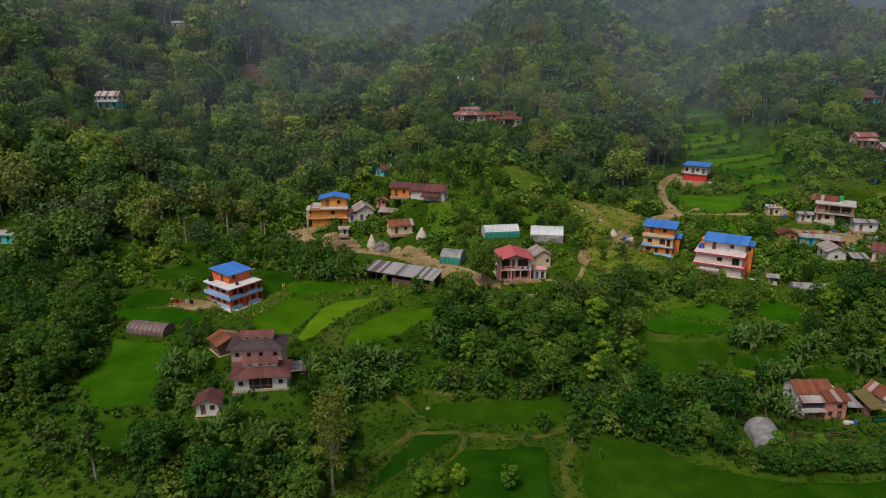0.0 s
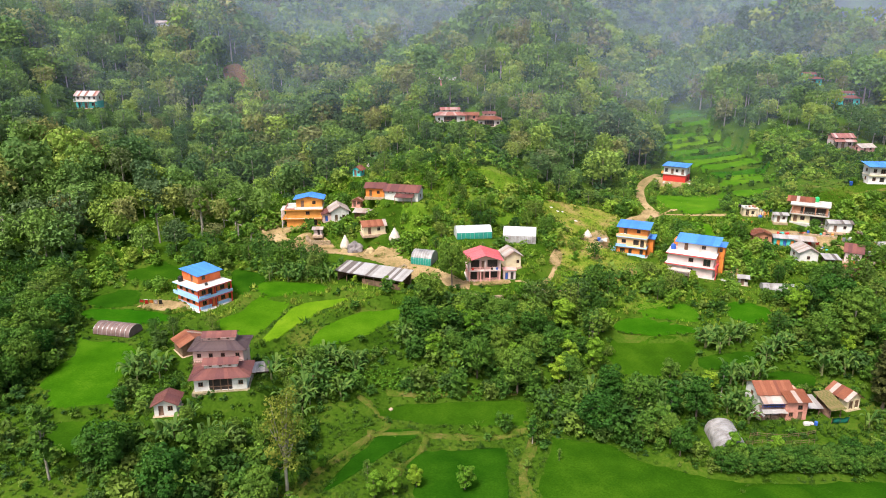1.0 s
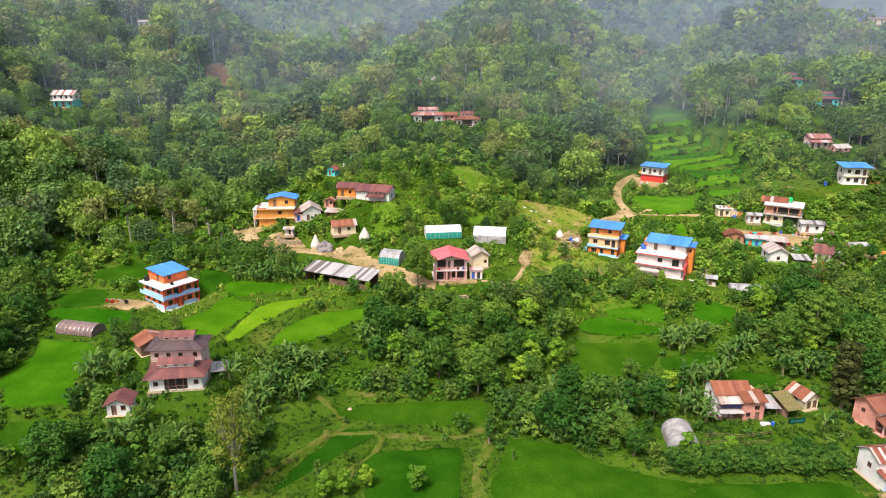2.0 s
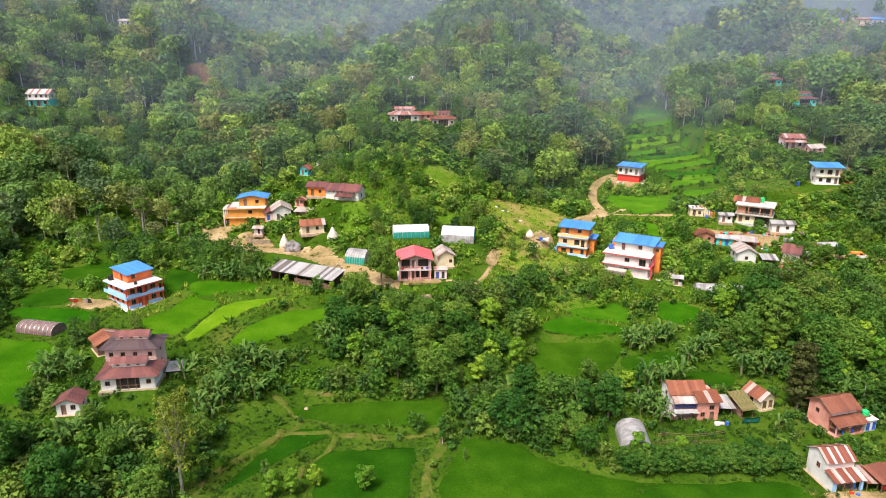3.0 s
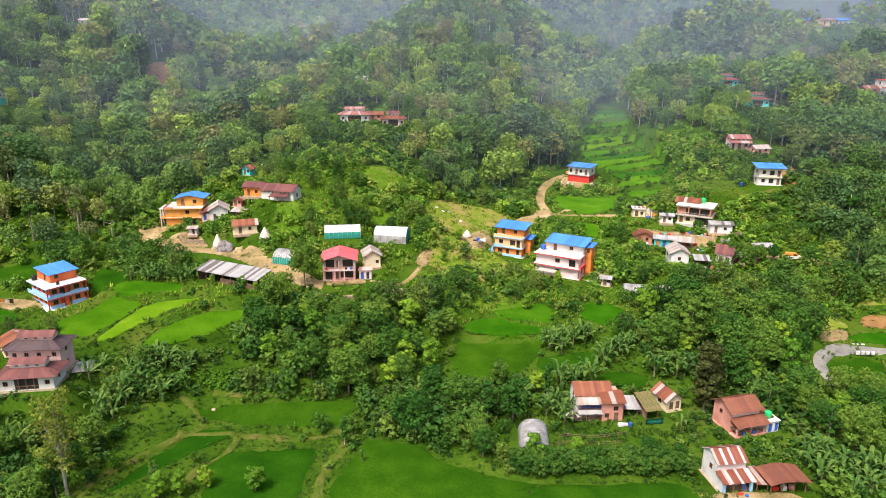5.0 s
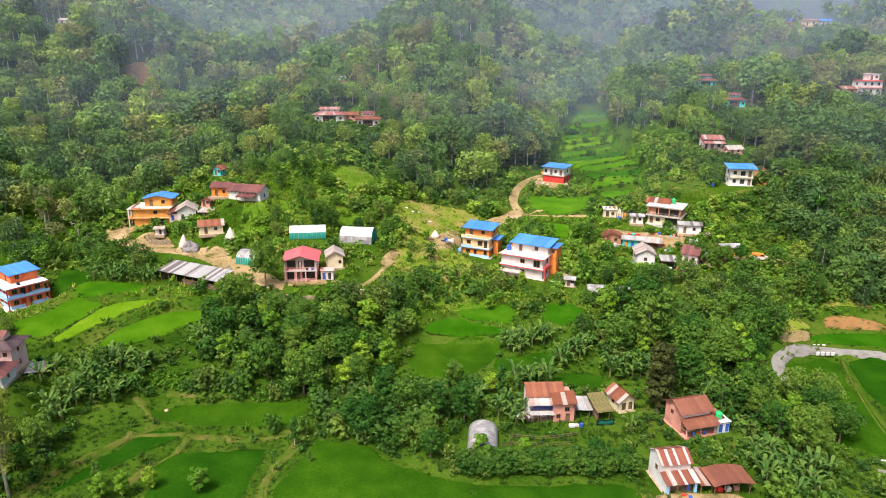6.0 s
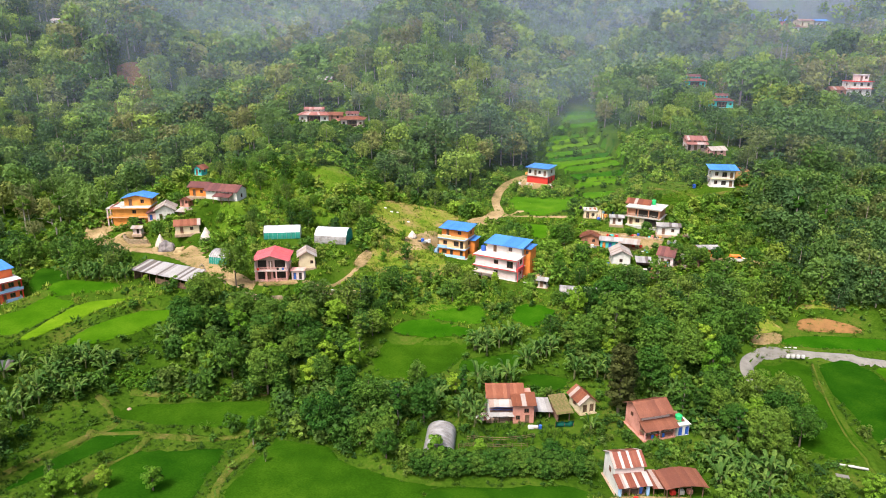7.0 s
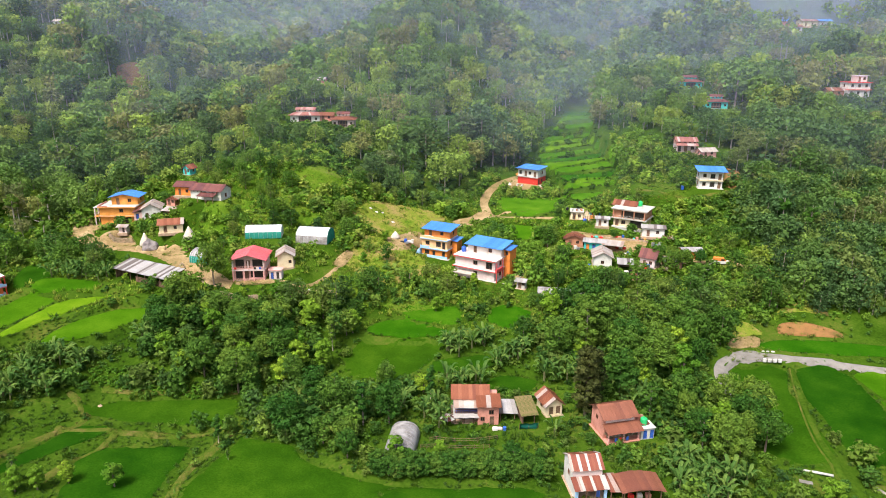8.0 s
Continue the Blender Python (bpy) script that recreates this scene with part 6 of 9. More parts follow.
b = gabled_hut("orr", M_WHITE, M_ROOFMAROON, "long white house with a maroon roof", 2.9, 1.3, "u", [("f", 1.0 + 1.2 * i, 1.3 + 1.2 * i, 2.2, 2.6, W) for i in range(7)] + [("r", 2.0, 2.8, 0.8, 1.9, W)], "house", name="house")
b.roof([(3.4, -2.4, 1.55), (8.6, -2.4, 1.55), (8.6, -0.02, 2.15), (3.4, -0.02, 2.15)], M_ROOFMAROON)
b.posts(M_WOOD, [(3.6, -2.2), (6.0, -2.2), (8.4, -2.2)], -0.8, 1.5, 0.13)
gabled_hut("orl", M_ORANGE, M_ROOFMAROON, "small orange house with a maroon roof", 2.7, 1.0, "u", None, "house", name="house")
gabled_hut("tqsmall", M_TURQ, M_ROOFRUST, "tiny turquoise hut with rusty roof", 2.2, 0.9, "v")
red_white_house()
hamlet_big_house()
gabled_hut("mkside", M_WHITE, M_ROOFGREY, "white annexe with a patched grey roof", 2.6, 0.5, "u")
gabled_hut("tqlow", M_TURQ, M_ROOFGREY, "low turquoise house with orange doors", 2.5, 0.5, "u", [("f", 0.6, 1.5, 0.05, 1.9, M_ORANGE), ("f", 2.3, 3.2, 0.05, 1.9, M_DEEPBLUE), ("f", 4.2, 5.1, 0.05, 1.9, M_ORANGE)], "house", name="house")
gabled_hut("tqrust", M_BRICK, M_ROOFRUST, "brick hut with rusty roof", 2.3, 1.0, "v")
gabled_hut("whgab", M_WHITE, M_ROOFPALE, "white gabled house with pale metal roof", 2.9, 1.2, "v", [("f", 1.8, 2.6, 0.9, 1.8, W), ("l", 2, 3, 0.9, 1.8, W)], "house", name="house")
gabled_hut("brn", M_PINKWHITE, M_ROOFMAROON, "small pale house with a steep dark maroon roof", 2.9, 1.6, "u", None, "house", name="house")
open_shed("midshed", M_ROOFPALE, "open shed with pale patched roof", 2.0, 2.6, M_BRICK)
open_shed("junk", M_ROOFGREY, "low shed with grey sheets and clutter", 1.6, 2.1, M_WOOD)
gabled_hut("orv", M_ORANGE, M_ROOFGREY, "low orange building with grey roof", 2.4, 0.5, "u")
def ruined_crib():
    """Broken walls of mud and brick round a store, part of its flat top fallen in, poles and planks leaning on it."""
    b = Building("ruin", "crib", "half-ruined cream building with a broken flat top", "ruin")
    w, d = b.w, b.d
    rng = random.Random(4)
    b.box("plinth", M_STONE, -0.3, w + 0.3, -0.3, d + 0.3, -0.8, 0.0, bevel=0.04)
    b.walls(M_CREAM, 0, w * 0.62, 0, d, 0, 2.3, [("f", 0.6, 1.5, 0.05, 1.9, "opening"), ("f", 2.2, 3.1, 0.6, 1.6, "opening"), ("l", 1, 2, 0.6, 1.6, "opening")])
    b.box("roof_slab", M_CONCRETE, -0.3, w * 0.66, -0.4, d + 0.2, 2.3, 2.46, bevel=0.03)
    for i in range(7):
        b.box("broken_wall", M_CREAM if i % 2 else M_BRICK, w * 0.62 + i * 0.33, w * 0.62 + i * 0.33 + 0.32, 0.0, 0.25, 0.0, 0.5 + 1.5 * abs(math.sin(i * 1.7)))
        b.box("broken_wall", M_CREAM, w * 0.62 + i * 0.33, w * 0.62 + i * 0.33 + 0.32, d - 0.25, d, 0.0, 0.9 + 1.1 * abs(math.sin(i * 2.3 + 1)))
    for i in range(9):
        u = rng.uniform(0, w + 1.5)
        bm = bmesh.new()
        tube(bm, [(u, -0.9 + rng.uniform(-0.5, 0.3), 0.0), (u + rng.uniform(-1.2, 1.2), 0.2, rng.uniform(1.2, 2.4))], [0.06, 0.05], 5)
        part("pole", bm, M_AMBER if i % 4 == 0 else M_WOOD, b.root)
    for i in range(6):
        u, v = rng.uniform(0.2, w * 0.5), rng.uniform(0.3, d - 0.8)
        b.box("stored_block", rng.choice((M_WHITE, M_BRICK, M_STEEL)), u, u + 0.5, v, v + 0.35, 2.46, 2.46 + rng.uniform(0.2, 0.6))


ruined_crib()


def wood_stack(x, y, turn, length, label):
    """Split logs and sticks piled crosswise."""
    root = new("wood_pile")
    root.matrix_world = pose(x, y, at(x, y), 0, 0, turn)
    tagged(root, label, "wood pile")
    rng = random.Random(int(x * 7))
    for k in range(26):
        u, r = rng.uniform(0, length), k // 7
        bm = bmesh.new()
        tube(bm, [(u, -0.7 + rng.uniform(-0.2, 0.2), 0.12 + 0.2 * r), (u + rng.uniform(-0.5, 0.5), 0.7, 0.12 + 0.2 * r + rng.uniform(0, 0.15))], [0.09, 0.07], 5)
        part("log", bm, M_WOOD if k % 3 else M_PALEBARK, root)


wood_stack(98.2, 189.4, 10, 3.2, "pile of split brown firewood beside the lane")
wood_stack(109.4, 206.8, -10, 3.6, "pile of long poles behind a ruined store")
wood_stack(118.6, 167.4, 30, 2.6, "heap of brown sticks below a dark roof")
wood_stack(124.0, 186.0, -20, 3.0, "stack of weathered timber beside a white annexe")
gabled_hut("whstore", M_WHITE, M_ROOFGREY, "small white store with grey roof", 2.3, 0.4, "u")
white_blue_two_storey()
tiered_farmhouse("tq", M_TURQ, M_ROOFMAROON, M_ROOFMAROON, "turquoise farmhouse with red tiered roof", 1, True)
tiered_farmhouse("tqa", M_TURQ, M_ROOFMAROON, M_ROOFMAROON, "distant turquoise farmhouse with red roofs", 1, True)
porch_house("rwup", M_PINKWHITE, M_PINK, M_ROOFFADED, M_ROOFFADED, "pale pink farmhouse with a faded red striped roof", 3.6, 1.0)
gabled_hut("rwlow", M_PINK, M_ROOFPALE, "low pink house with a faded roof", 2.0, 0.9, "u", None, "house", name="house")
tiered_farmhouse("hha", M_WHITE, M_ROOFFADED, M_ROOFFADED, "white hillside farmhouse with faded red roofs", 1, True)
tiered_farmhouse("hhb", M_PINKWHITE, M_ROOFBROWN, M_ROOFMAROON, "pale hillside farmhouse with maroon roofs", 1, True)
gabled_hut("hhc", M_CORAL, M_ROOFPALE, "small hillside hut with a pale roof", 2.6, 0.9, "u")
porch_house("hl", M_TURQ, M_WHITE, M_ROOFPATCH, None, "hillside house, turquoise below and white above, with a rusty white roof")
far_white_house()
gabled_hut("farshed", M_BRICK, M_ROOFRUST, "long brick shed with rusty roof", 2.3, 0.9, "u", category="shed", name="shed")
gabled_hut("fartop", M_WHITE, M_ROOFBLUE, "distant white house with a blue roof in mist", 2.8, 0.9, "u", None, "house", name="house")
gabled_hut("fartop_b", M_CREAM, M_ROOFFADED, "distant pale house with a faded pink roof in mist", 2.8, 0.9, "u", None, "house", name="house")
gabled_hut("fartop_c", M_WHITE, M_ROOFBROWN, "distant white hut with a brown roof in mist", 2.6, 0.9, "u")
gabled_hut("fartop_d", M_CORAL, M_ROOFBLUE, "distant red house with a blue roof in mist", 2.8, 0.9, "u", None, "house", name="house")
gabled_hut("leftmost", M_TURQ, M_ROOFGREY, "low turquoise hut with a grey roof beside the woods", 2.4, 0.6, "u")
gabled_hut("lefttop", M_WHITE, M_ROOFPALE, "small pale hut high in the woods", 2.4, 0.9, "u")
lower_pink_house()
gabled_hut("lrs", M_CREAM, M_ROOFRUST, "cream cottage with rusty striped roof", 2.5, 1.2, "v", [("f", 0.5, 1.3, 0.3, 1.9, D), ("f", 1.9, 2.7, 0.3, 1.9, D), ("l", 1.6, 2.5, 0.9, 1.8, W)], "cottage", name="cottage")
brown_farmhouse()
rusty_farmhouse()
arched_shed("shed", M_ROOFBROWN, "open timber shed with a bowed brown metal roof")
hall = open_shed("hall", M_ROOFGREY, "long low shed with grey corrugated roof", 2.5, 3.5, M_WOOD)
for i in range(11):
    for k in range(4):
        hall.box("plank", M_WOOD, 7.0 + i * 1.0, 7.96 + i * 1.0, 0.16 + 0.02 * (i % 2), 0.2 + 0.02 * (i % 2), -0.3 + 0.42 * k, 0.09 + 0.42 * k)
t = Building("outhouse", "toilet", "small pink outhouse with blue door", "outhouse")
t.walls(M_PINKWHITE, 0, t.w, 0, t.d, -0.2, 2.2, [("f", 0.4, 1.1, 0.2, 1.9, M_DEEPBLUE), ("f", 1.7, 2.4, 0.2, 1.9, "opening")])
t.box("roof_slab", M_PINK, -0.2, t.w + 0.2, -0.3, t.d + 0.2, 2.2, 2.34, bevel=0.02)
arch_tunnel("gta", M_FILM, "white film tunnel with a green net skirt", 2.9, "u", M_NETGREEN)
arch_tunnel("gtb", M_FILM, "large white plastic tunnel greenhouse", 3.6, "u", M_FILMGREY, M_NETGREEN)
arch_tunnel("gtc", M_FILMGREY, "grey film tunnel with a green net skirt", 3.0, "u", M_NETGREEN)
arch_tunnel("gtun", M_FILMGREY, "torn grey plastic tunnel beside bushes", 2.7, "v")
arch_tunnel("ltun", M_NETBROWN, "low tunnel under brown shade net", 2.0, "u")
arch_tunnel("greytun", M_FILMGREY, "long grey film tunnel among trees", 1.5, "u")


# ---------------------------------------------------------------- plants
def leaf_sprays(rng, centres, radii, count, size, flat=0.75, droop=0.0):
    """Irregular three-cornered sprays of leaf scattered over the skins of several lumps."""
    centres, radii = np.asarray(centres, float), np.asarray(radii, float)
    share = radii**2 / (radii**2).sum()
    k = rng.choice(len(centres), count, p=share)
    d = rng.normal(size=(count, 3))
    d[:, 2] = np.abs(d[:, 2]) * 1.0 - 0.35
    d /= np.linalg.norm(d, axis=1)[:, None]
    r = radii[k] * rng.uniform(0.72, 1.08, count)
    p = centres[k] + d * r[:, None] * np.array([1, 1, flat])
    n = d + np.array([0, 0, 0.30]) + rng.normal(size=(count, 3)) * 0.46
    n /= np.linalg.norm(n, axis=1)[:, None]
    a = np.cross(n, rng.normal(size=(count, 3)))
    a /= np.linalg.norm(a, axis=1)[:, None] + 1e-9
    b = np.cross(n, a)
    s = size * rng.uniform(0.6, 1.35, count)[:, None]
    c = [p + a * s * rng.uniform(0.5, 0.75, (count, 1)), p + b * s * rng.uniform(0.4, 0.7, (count, 1)) - a * s * rng.uniform(0.2, 0.5, (count, 1)),
         p - b * s * rng.uniform(0.4, 0.7, (count, 1)) - a * s * rng.uniform(0.2, 0.5, (count, 1))]
    v = np.stack(c, 1).reshape(-1, 3)
    f = np.arange(count * 3).reshape(-1, 3)
    return v, f


def crown_lumps(rng, h, spread, lumps, low=0.35):
    """Lumps of an uneven crown, for a tree of that height."""
    c, r = [], []
    for i in range(lumps):
        t = (i + 0.5) / lumps
        z = h * (low + (0.93 - low) * t)
        belly = math.sin(math.pi * (0.2 + 0.6 * t)) ** 0.7
        ang = i * 2.4 + rng.uniform(-0.5, 0.5)
        off = spread * belly * rng.uniform(0.25, 0.78)
        c.append((off * math.cos(ang), off * math.sin(ang), z))
        r.append(spread * rng.uniform(0.26, 0.44) * (0.6 + 0.4 * belly))
    return c, r


def tree_mesh(seed, h, spread, lumps, leaves, size, low=0.35, trunk=0.16, limbs=5):
    """Trunk with limbs, and crown, as two meshes."""
    rng = np.random.default_rng(seed)
    c, r = crown_lumps(rng, h, spread, lumps, low)
    bm = bmesh.new()
    bend = rng.uniform(-0.25, 0.25, 2)
    top = (bend[0], bend[1], h * 0.8)
    tube(bm, [(0, 0, -0.6), (bend[0] * 0.3, bend[1] * 0.3, h * 0.3), (bend[0] * 0.8, bend[1] * 0.8, h * 0.55), top], [trunk * 1.25, trunk * 0.9, trunk * 0.6, trunk * 0.2], 6)
    for i in range(limbs):
        k = int(rng.integers(0, len(c)))
        z0 = min(h * rng.uniform(low * 0.75, 0.6), c[k][2] * 0.9)
        s = np.array([bend[0] * z0 / h, bend[1] * z0 / h, z0])
        e = np.array(c[k])
        m = (s + e) / 2 + np.array([0, 0, -0.12 * h * 0.3])
        tube(bm, [s, m, e], [trunk * 0.45, trunk * 0.3, trunk * 0.1], 4)
    bmesh.ops.recalc_face_normals(bm, faces=bm.faces)
    wood = bpy.data.meshes.new("trunk")
    bm.to_mesh(wood)
    bm.free()
    v, f = leaf_sprays(rng, c, r, leaves, size)
    return wood, raw_mesh("crown", v, f, 3)


def plant_tree(kind, x, y, scale, turn, label, group=""):
    wood, crown, bark, leaf = kind
    root = new("tree")
    root.matrix_world = pose(x, y, at(x, y), 0, 0, turn) @ Matrix.Diagonal((scale[0], scale[0], scale[1], 1))
    tagged(root, label, "tree", group)
    link_mesh("trunk", wood, bark, root)
    link_mesh("crown", crown, leaf, root)
    return root


TREES = []
for i in range(6):
    w_, c_ = tree_mesh(100 + i, 8.0, 2.9 + 0.25 * (i % 3), 26 + i % 4, 2600, 0.34, 0.28 + 0.04 * (i % 3))
    TREES.append((w_, c_, M_BARK, M_LEAF))
BRIGHT = []
for i in range(3):
    w_, c_ = tree_mesh(200 + i, 6.5, 2.2, 18, 1800, 0.33, 0.22)
    BRIGHT.append((w_, c_, M_BARK, M_LEAFBRIGHT))
HEDGE = []
for i in range(3):
    w_, c_ = tree_mesh(250 + i, 7.0, 2.7, 18, 1500, 0.44, 0.12, 0.12, 3)
    HEDGE.append((w_, c_, M_BARK, M_HEDGE))
SLIM = []
for i in range(3):
    w_, c_ = tree_mesh(300 + i, 9.0, 1.5, 16, 1000, 0.36, 0.28, 0.13, 7)
    SLIM.append((w_, c_, M_PALEBARK, M_LEAF))
DARK = []
for i in range(2):
    w_, c_ = tree_mesh(400 + i, 13.0, 2.5, 46, 3600, 0.40, 0.10, 0.25, 8)
    DARK.append((w_, c_, M_BARK, M_LEAFDARK))


# Where woods begin: the line up the hill, by x.
WOOD_X = [-300, -165, -110, -85, -60, -45, -35, -20, 0, 20, 40, 60, 72, 90, 104, 118, 124, 128, 134, 144, 148, 152, 164, 205, 400]
WOOD_Y = [150, 150, 158, 167, 174, 190, 207, 218, 228, 224, 212, 216, 246, 264, 300, 296, 270, 244, 236, 216, 172, 156, 152, 150, 150]
GROVES = [
    ([(122, 143), (128, 147), (136, 154), (146, 156), (148, 168), (138, 166), (126, 158)], 0.85),
    ([(-5, 142), (5, 141), (13, 139), (25, 141), (40, 146), (50, 147), (47, 138), (40, 128), (34, 121), (21, 120), (13, 125), (3, 130)], 0.95),
    ([(86, 141), (94, 143), (104, 152), (111, 157), (124, 164), (136, 163), (128, 144), (113, 124), (104, 118), (96, 118), (88, 128), (82, 134)], 0.68),
    ([(28, 117), (42, 121), (57, 122), (63, 117), (62, 108), (52, 105), (34, 107)], 0.35),
    ([(99, 112), (104, 118), (112, 118), (116, 110), (112, 98), (106, 96), (104, 104)], 0.4),
    ([(-120, 156), (-101, 158), (-82, 160), (-78, 152), (-78, 140), (-72, 132), (-70, 118), (-69, 104), (-80, 95), (-120, 95)], 0.95),
    ([(-47, 97), (-37, 98), (-24, 101), (-17, 99), (-13, 88), (-23, 82), (-37, 82), (-46, 90)], 0.3),
    ([(-24, 123), (-14, 126), (-7, 125), (-8, 116), (-20, 110)], 0.3),
    ([(-60, 160), (-46, 164), (-34, 160), (-22, 156), (-24, 166), (-40, 172), (-60, 172)], 0.7),
    ([(50, 165), (58, 166), (63, 160), (64, 152), (52, 152), (46, 156)], 0.7),
    ([(40, 148), (42, 158), (47, 160), (52, 152)], 0.6),
    ([(83, 158), (95, 158), (101, 164), (112, 164), (120, 164), (112, 157), (100, 150), (86, 152)], 0.6),
    ([(88, 186), (96, 190), (99, 184), (94, 176), (86, 178)], 0.6),
    ([(130, 180), (140, 186), (150, 186), (156, 176), (148, 160), (138, 166)], 0.5),
]
# Overgrown gardens round the farms
GARDENS = [[(50, 99), (84, 99), (104, 90), (116, 96), (118, 112), (112, 124), (95, 120), (60, 124), (45, 118)], [(-62, 92), (-10, 86), (-8, 118), (-22, 129), (-48, 126)], [(-85, 128), (-78, 160), (-60, 172), (-58, 160), (-76, 156), (-78, 136), (-70, 118), (-66, 100), (-80, 100)]]
# Ground kept open in front of and beside the buildings: reach towards the valley.
OPEN = {"rdfront": 3, "rdback": 2, "rdhut": 3, "hl": 5, "lefttop": 6, "fartop": 5, "fartop_b": 5, "fartop_c": 5, "fartop_d": 4, "leftmost": 5, "farw": 4, "tq": 9, "tqa": 9, "rwup": 4, "hha": 4, "hhb": 4, "hhc": 2, "gtun": 4, "ltun": 6, "greytun": 7, "wr": 6, "shed": 5, "tqsmall": 5, "orv": 1, "orvshed": 1, "lowpink": 2, "junk": 2, "lrs": 3, "lr": 4, "br": 4, "pink": 4, "hall": 3, "mkside": 3, "whstore": 3}
OPEN["greytun"] = 1


# Ground that stays bare or thinly grassed
BARE = [
    [(34, 188.5), (40, 203), (55, 210), (63, 202), (54, 189.5), (44, 183.5)],
    [(17, 199), (18.2, 208.2), (24, 213), (28, 209), (30.9, 201.6), (25, 193)],
    [(124, 205), (127, 214), (134, 212), (136, 206), (131, 201)],
    [(34, 166), (37.4, 172), (39, 168.6), (37.4, 161.6), (32.6, 154.6), (29.4, 150.4), (27.6, 151.4), (33, 160.4)],
    [(-36, 178), (-31, 182.6), (-24, 180), (-20, 174), (-12, 173), (-4, 166.6), (-8, 163), (-20, 168), (-34, 174)],
    [(-52, 143), (-49, 143.2), (-40.5, 147.5), (-38.6, 152.6), (-45, 158)],
    [(116, 112), (119, 128), (123, 134), (126, 131), (124, 112)],
    [(-46, 186), (-40, 176), (-34, 171.5), (-26, 166.5), (-19, 163.4), (-15, 161.5), (-6, 157), (2, 151.5), (5, 155), (-6, 163.5), (-16, 170.5), (-28, 175), (-36, 180)],
    [(71, 158), (73, 162.5), (78, 159.5), (77, 153), (73, 154)],
    [(95, 171), (95.5, 177), (99.5, 180), (99.5, 173), (98, 167)],
    [(45, 174.4), (46.4, 182), (50.6, 189), (55, 193.4), (56, 187), (56, 182), (52, 177)],
    [(138, 146), (140, 151), (150, 151.5), (157, 149), (157, 145)],
    [(126.5, 138), (129, 146), (135, 152), (139, 147), (136, 141)],
    [(60, 199), (64.4, 204.8), (70, 209.5), (74, 215), (78.5, 212.5), (74.5, 204.5), (66, 200)],
    [(-66, 151), (-60, 151), (-54, 150), (-54, 145), (-64, 144)],
    [(99, 188), (104, 193.5), (112, 190.5), (119, 187), (118, 182), (110, 181), (104, 186)],
    [(14, 147), (15, 149.6), (22, 150.5), (23, 148.6), (19, 147)],
    [(84, 238), (86, 247), (92, 246), (98, 238), (94, 233), (89, 234)],
    [(-42, 183), (-39, 187), (-33, 186.5), (-31, 184), (-36, 182)],
    [(140, 139), (142, 146), (168, 146), (168, 138)],
    [(-19, 172), (-9, 171), (-8, 165), (-14, 164.5), (-20, 168)],
    [(-31, 181), (-24, 179), (-22, 174), (-30, 175)],
    [(53, 168), (59, 178), (66, 175), (64, 166), (58, 164)],
    [(128, 96), (126, 106), (133, 106), (133, 96)],
]


# Dry slopes where only a few plants grow
SPARSE = [[(36.5, 166), (38, 175), (41, 182), (48, 181), (55, 177), (61, 170), (60, 165), (56, 162), (47, 158.5), (40, 160.5)], [(-24, 126), (-40, 128), (-38, 150), (-22, 154), (0, 143), (-2, 137), (-10, 127)], [(-14, 86), (-14, 112), (-4, 118), (24, 120), (24, 86)],
          [(44, 122), (44, 146), (54, 152), (67, 150), (66, 138), (60, 124)]]


def sparse(x, y):
    out = np.zeros(len(x), bool)
    for poly in SPARSE:
        out |= inside(poly, x, y) < 0
    return out


def blocked(x, y, r, low=False):
    """Whether a plant of that spread would stand on a field, a yard or a road."""
    out = np.zeros(len(x), bool)
    for kind, poly in FIELDS:
        out |= inside(poly, x, y) < r * 0.6
    for key, (px, py, pz, yaw, w, d) in PLACES.items():
        c, s = math.cos(radians(yaw)), math.sin(radians(yaw))
        front = 1.5 if low else OPEN.get(key, 8)
        u, v = (x - px) * c + (y - py) * s, -(x - px) * s + (y - py) * c
        out |= (u > -r - 0.5) & (u < w + r + 0.5) & (v > -r - 1.0) & (v < d + r + 0.5)
        mx, my = px + c * w / 2, py + s * w / 2
        out |= (np.abs(x - mx) < max(w, d) / 2 + 1.0) & (y < my) & (y > my - front - r * 0.5)
    out |= inside([(99, 240), (94, 256), (98, 284), (108, 308), (119, 345), (129, 350), (130, 320), (119, 280), (121, 240), (116, 213), (102, 212)], x, y) < r * 0.3
    for poly in BARE:
        out |= inside(poly, x, y) < r * 0.5
    for poly, step in TERRACED:
        out |= inside(poly, x, y) < r * 0.3
    for ob in ROADS:
        d = np.full(len(x), 1e9)
        for a, b in zip(ob, ob[1:]):
            e = b - a
            t = np.clip(((x - a[0]) * e[0] + (y - a[1]) * e[1]) / (e @ e), 0, 1)
            d = np.minimum(d, np.hypot(x - a[0] - t * e[0], y - a[1] - t * e[1]))
        out |= d < 2.0 + r * 0.7
    return out


def height_limit(x, y):
    """How high plants may grow below a building without hiding it from the valley."""
    top = np.full(len(x), 99.0)
    for key, (px, py, pz, yaw, w, d) in PLACES.items():
        if key in ("greytun", "orv", "orvshed", "lowpink", "junk", "hhc"):
            continue
        c, s = math.cos(radians(yaw)), math.sin(radians(yaw))
        mx, my = px + c * w / 2 - s * d / 2, py + s * w / 2 + c * d / 2
        gap = my - y
        side = np.abs(x - mx) - (max(w, d) / 2 + 1.5)
        lim = 0.7 + 0.34 * np.clip(gap - (9 if key in ("tq", "tqa") else 3), 0, None) * (1.25 if py < 215 else 1.0) + np.clip(side, 0, None) * 2.5
        top = np.where((gap > 0) & (gap < 40), np.minimum(top, lim), top)
    return top


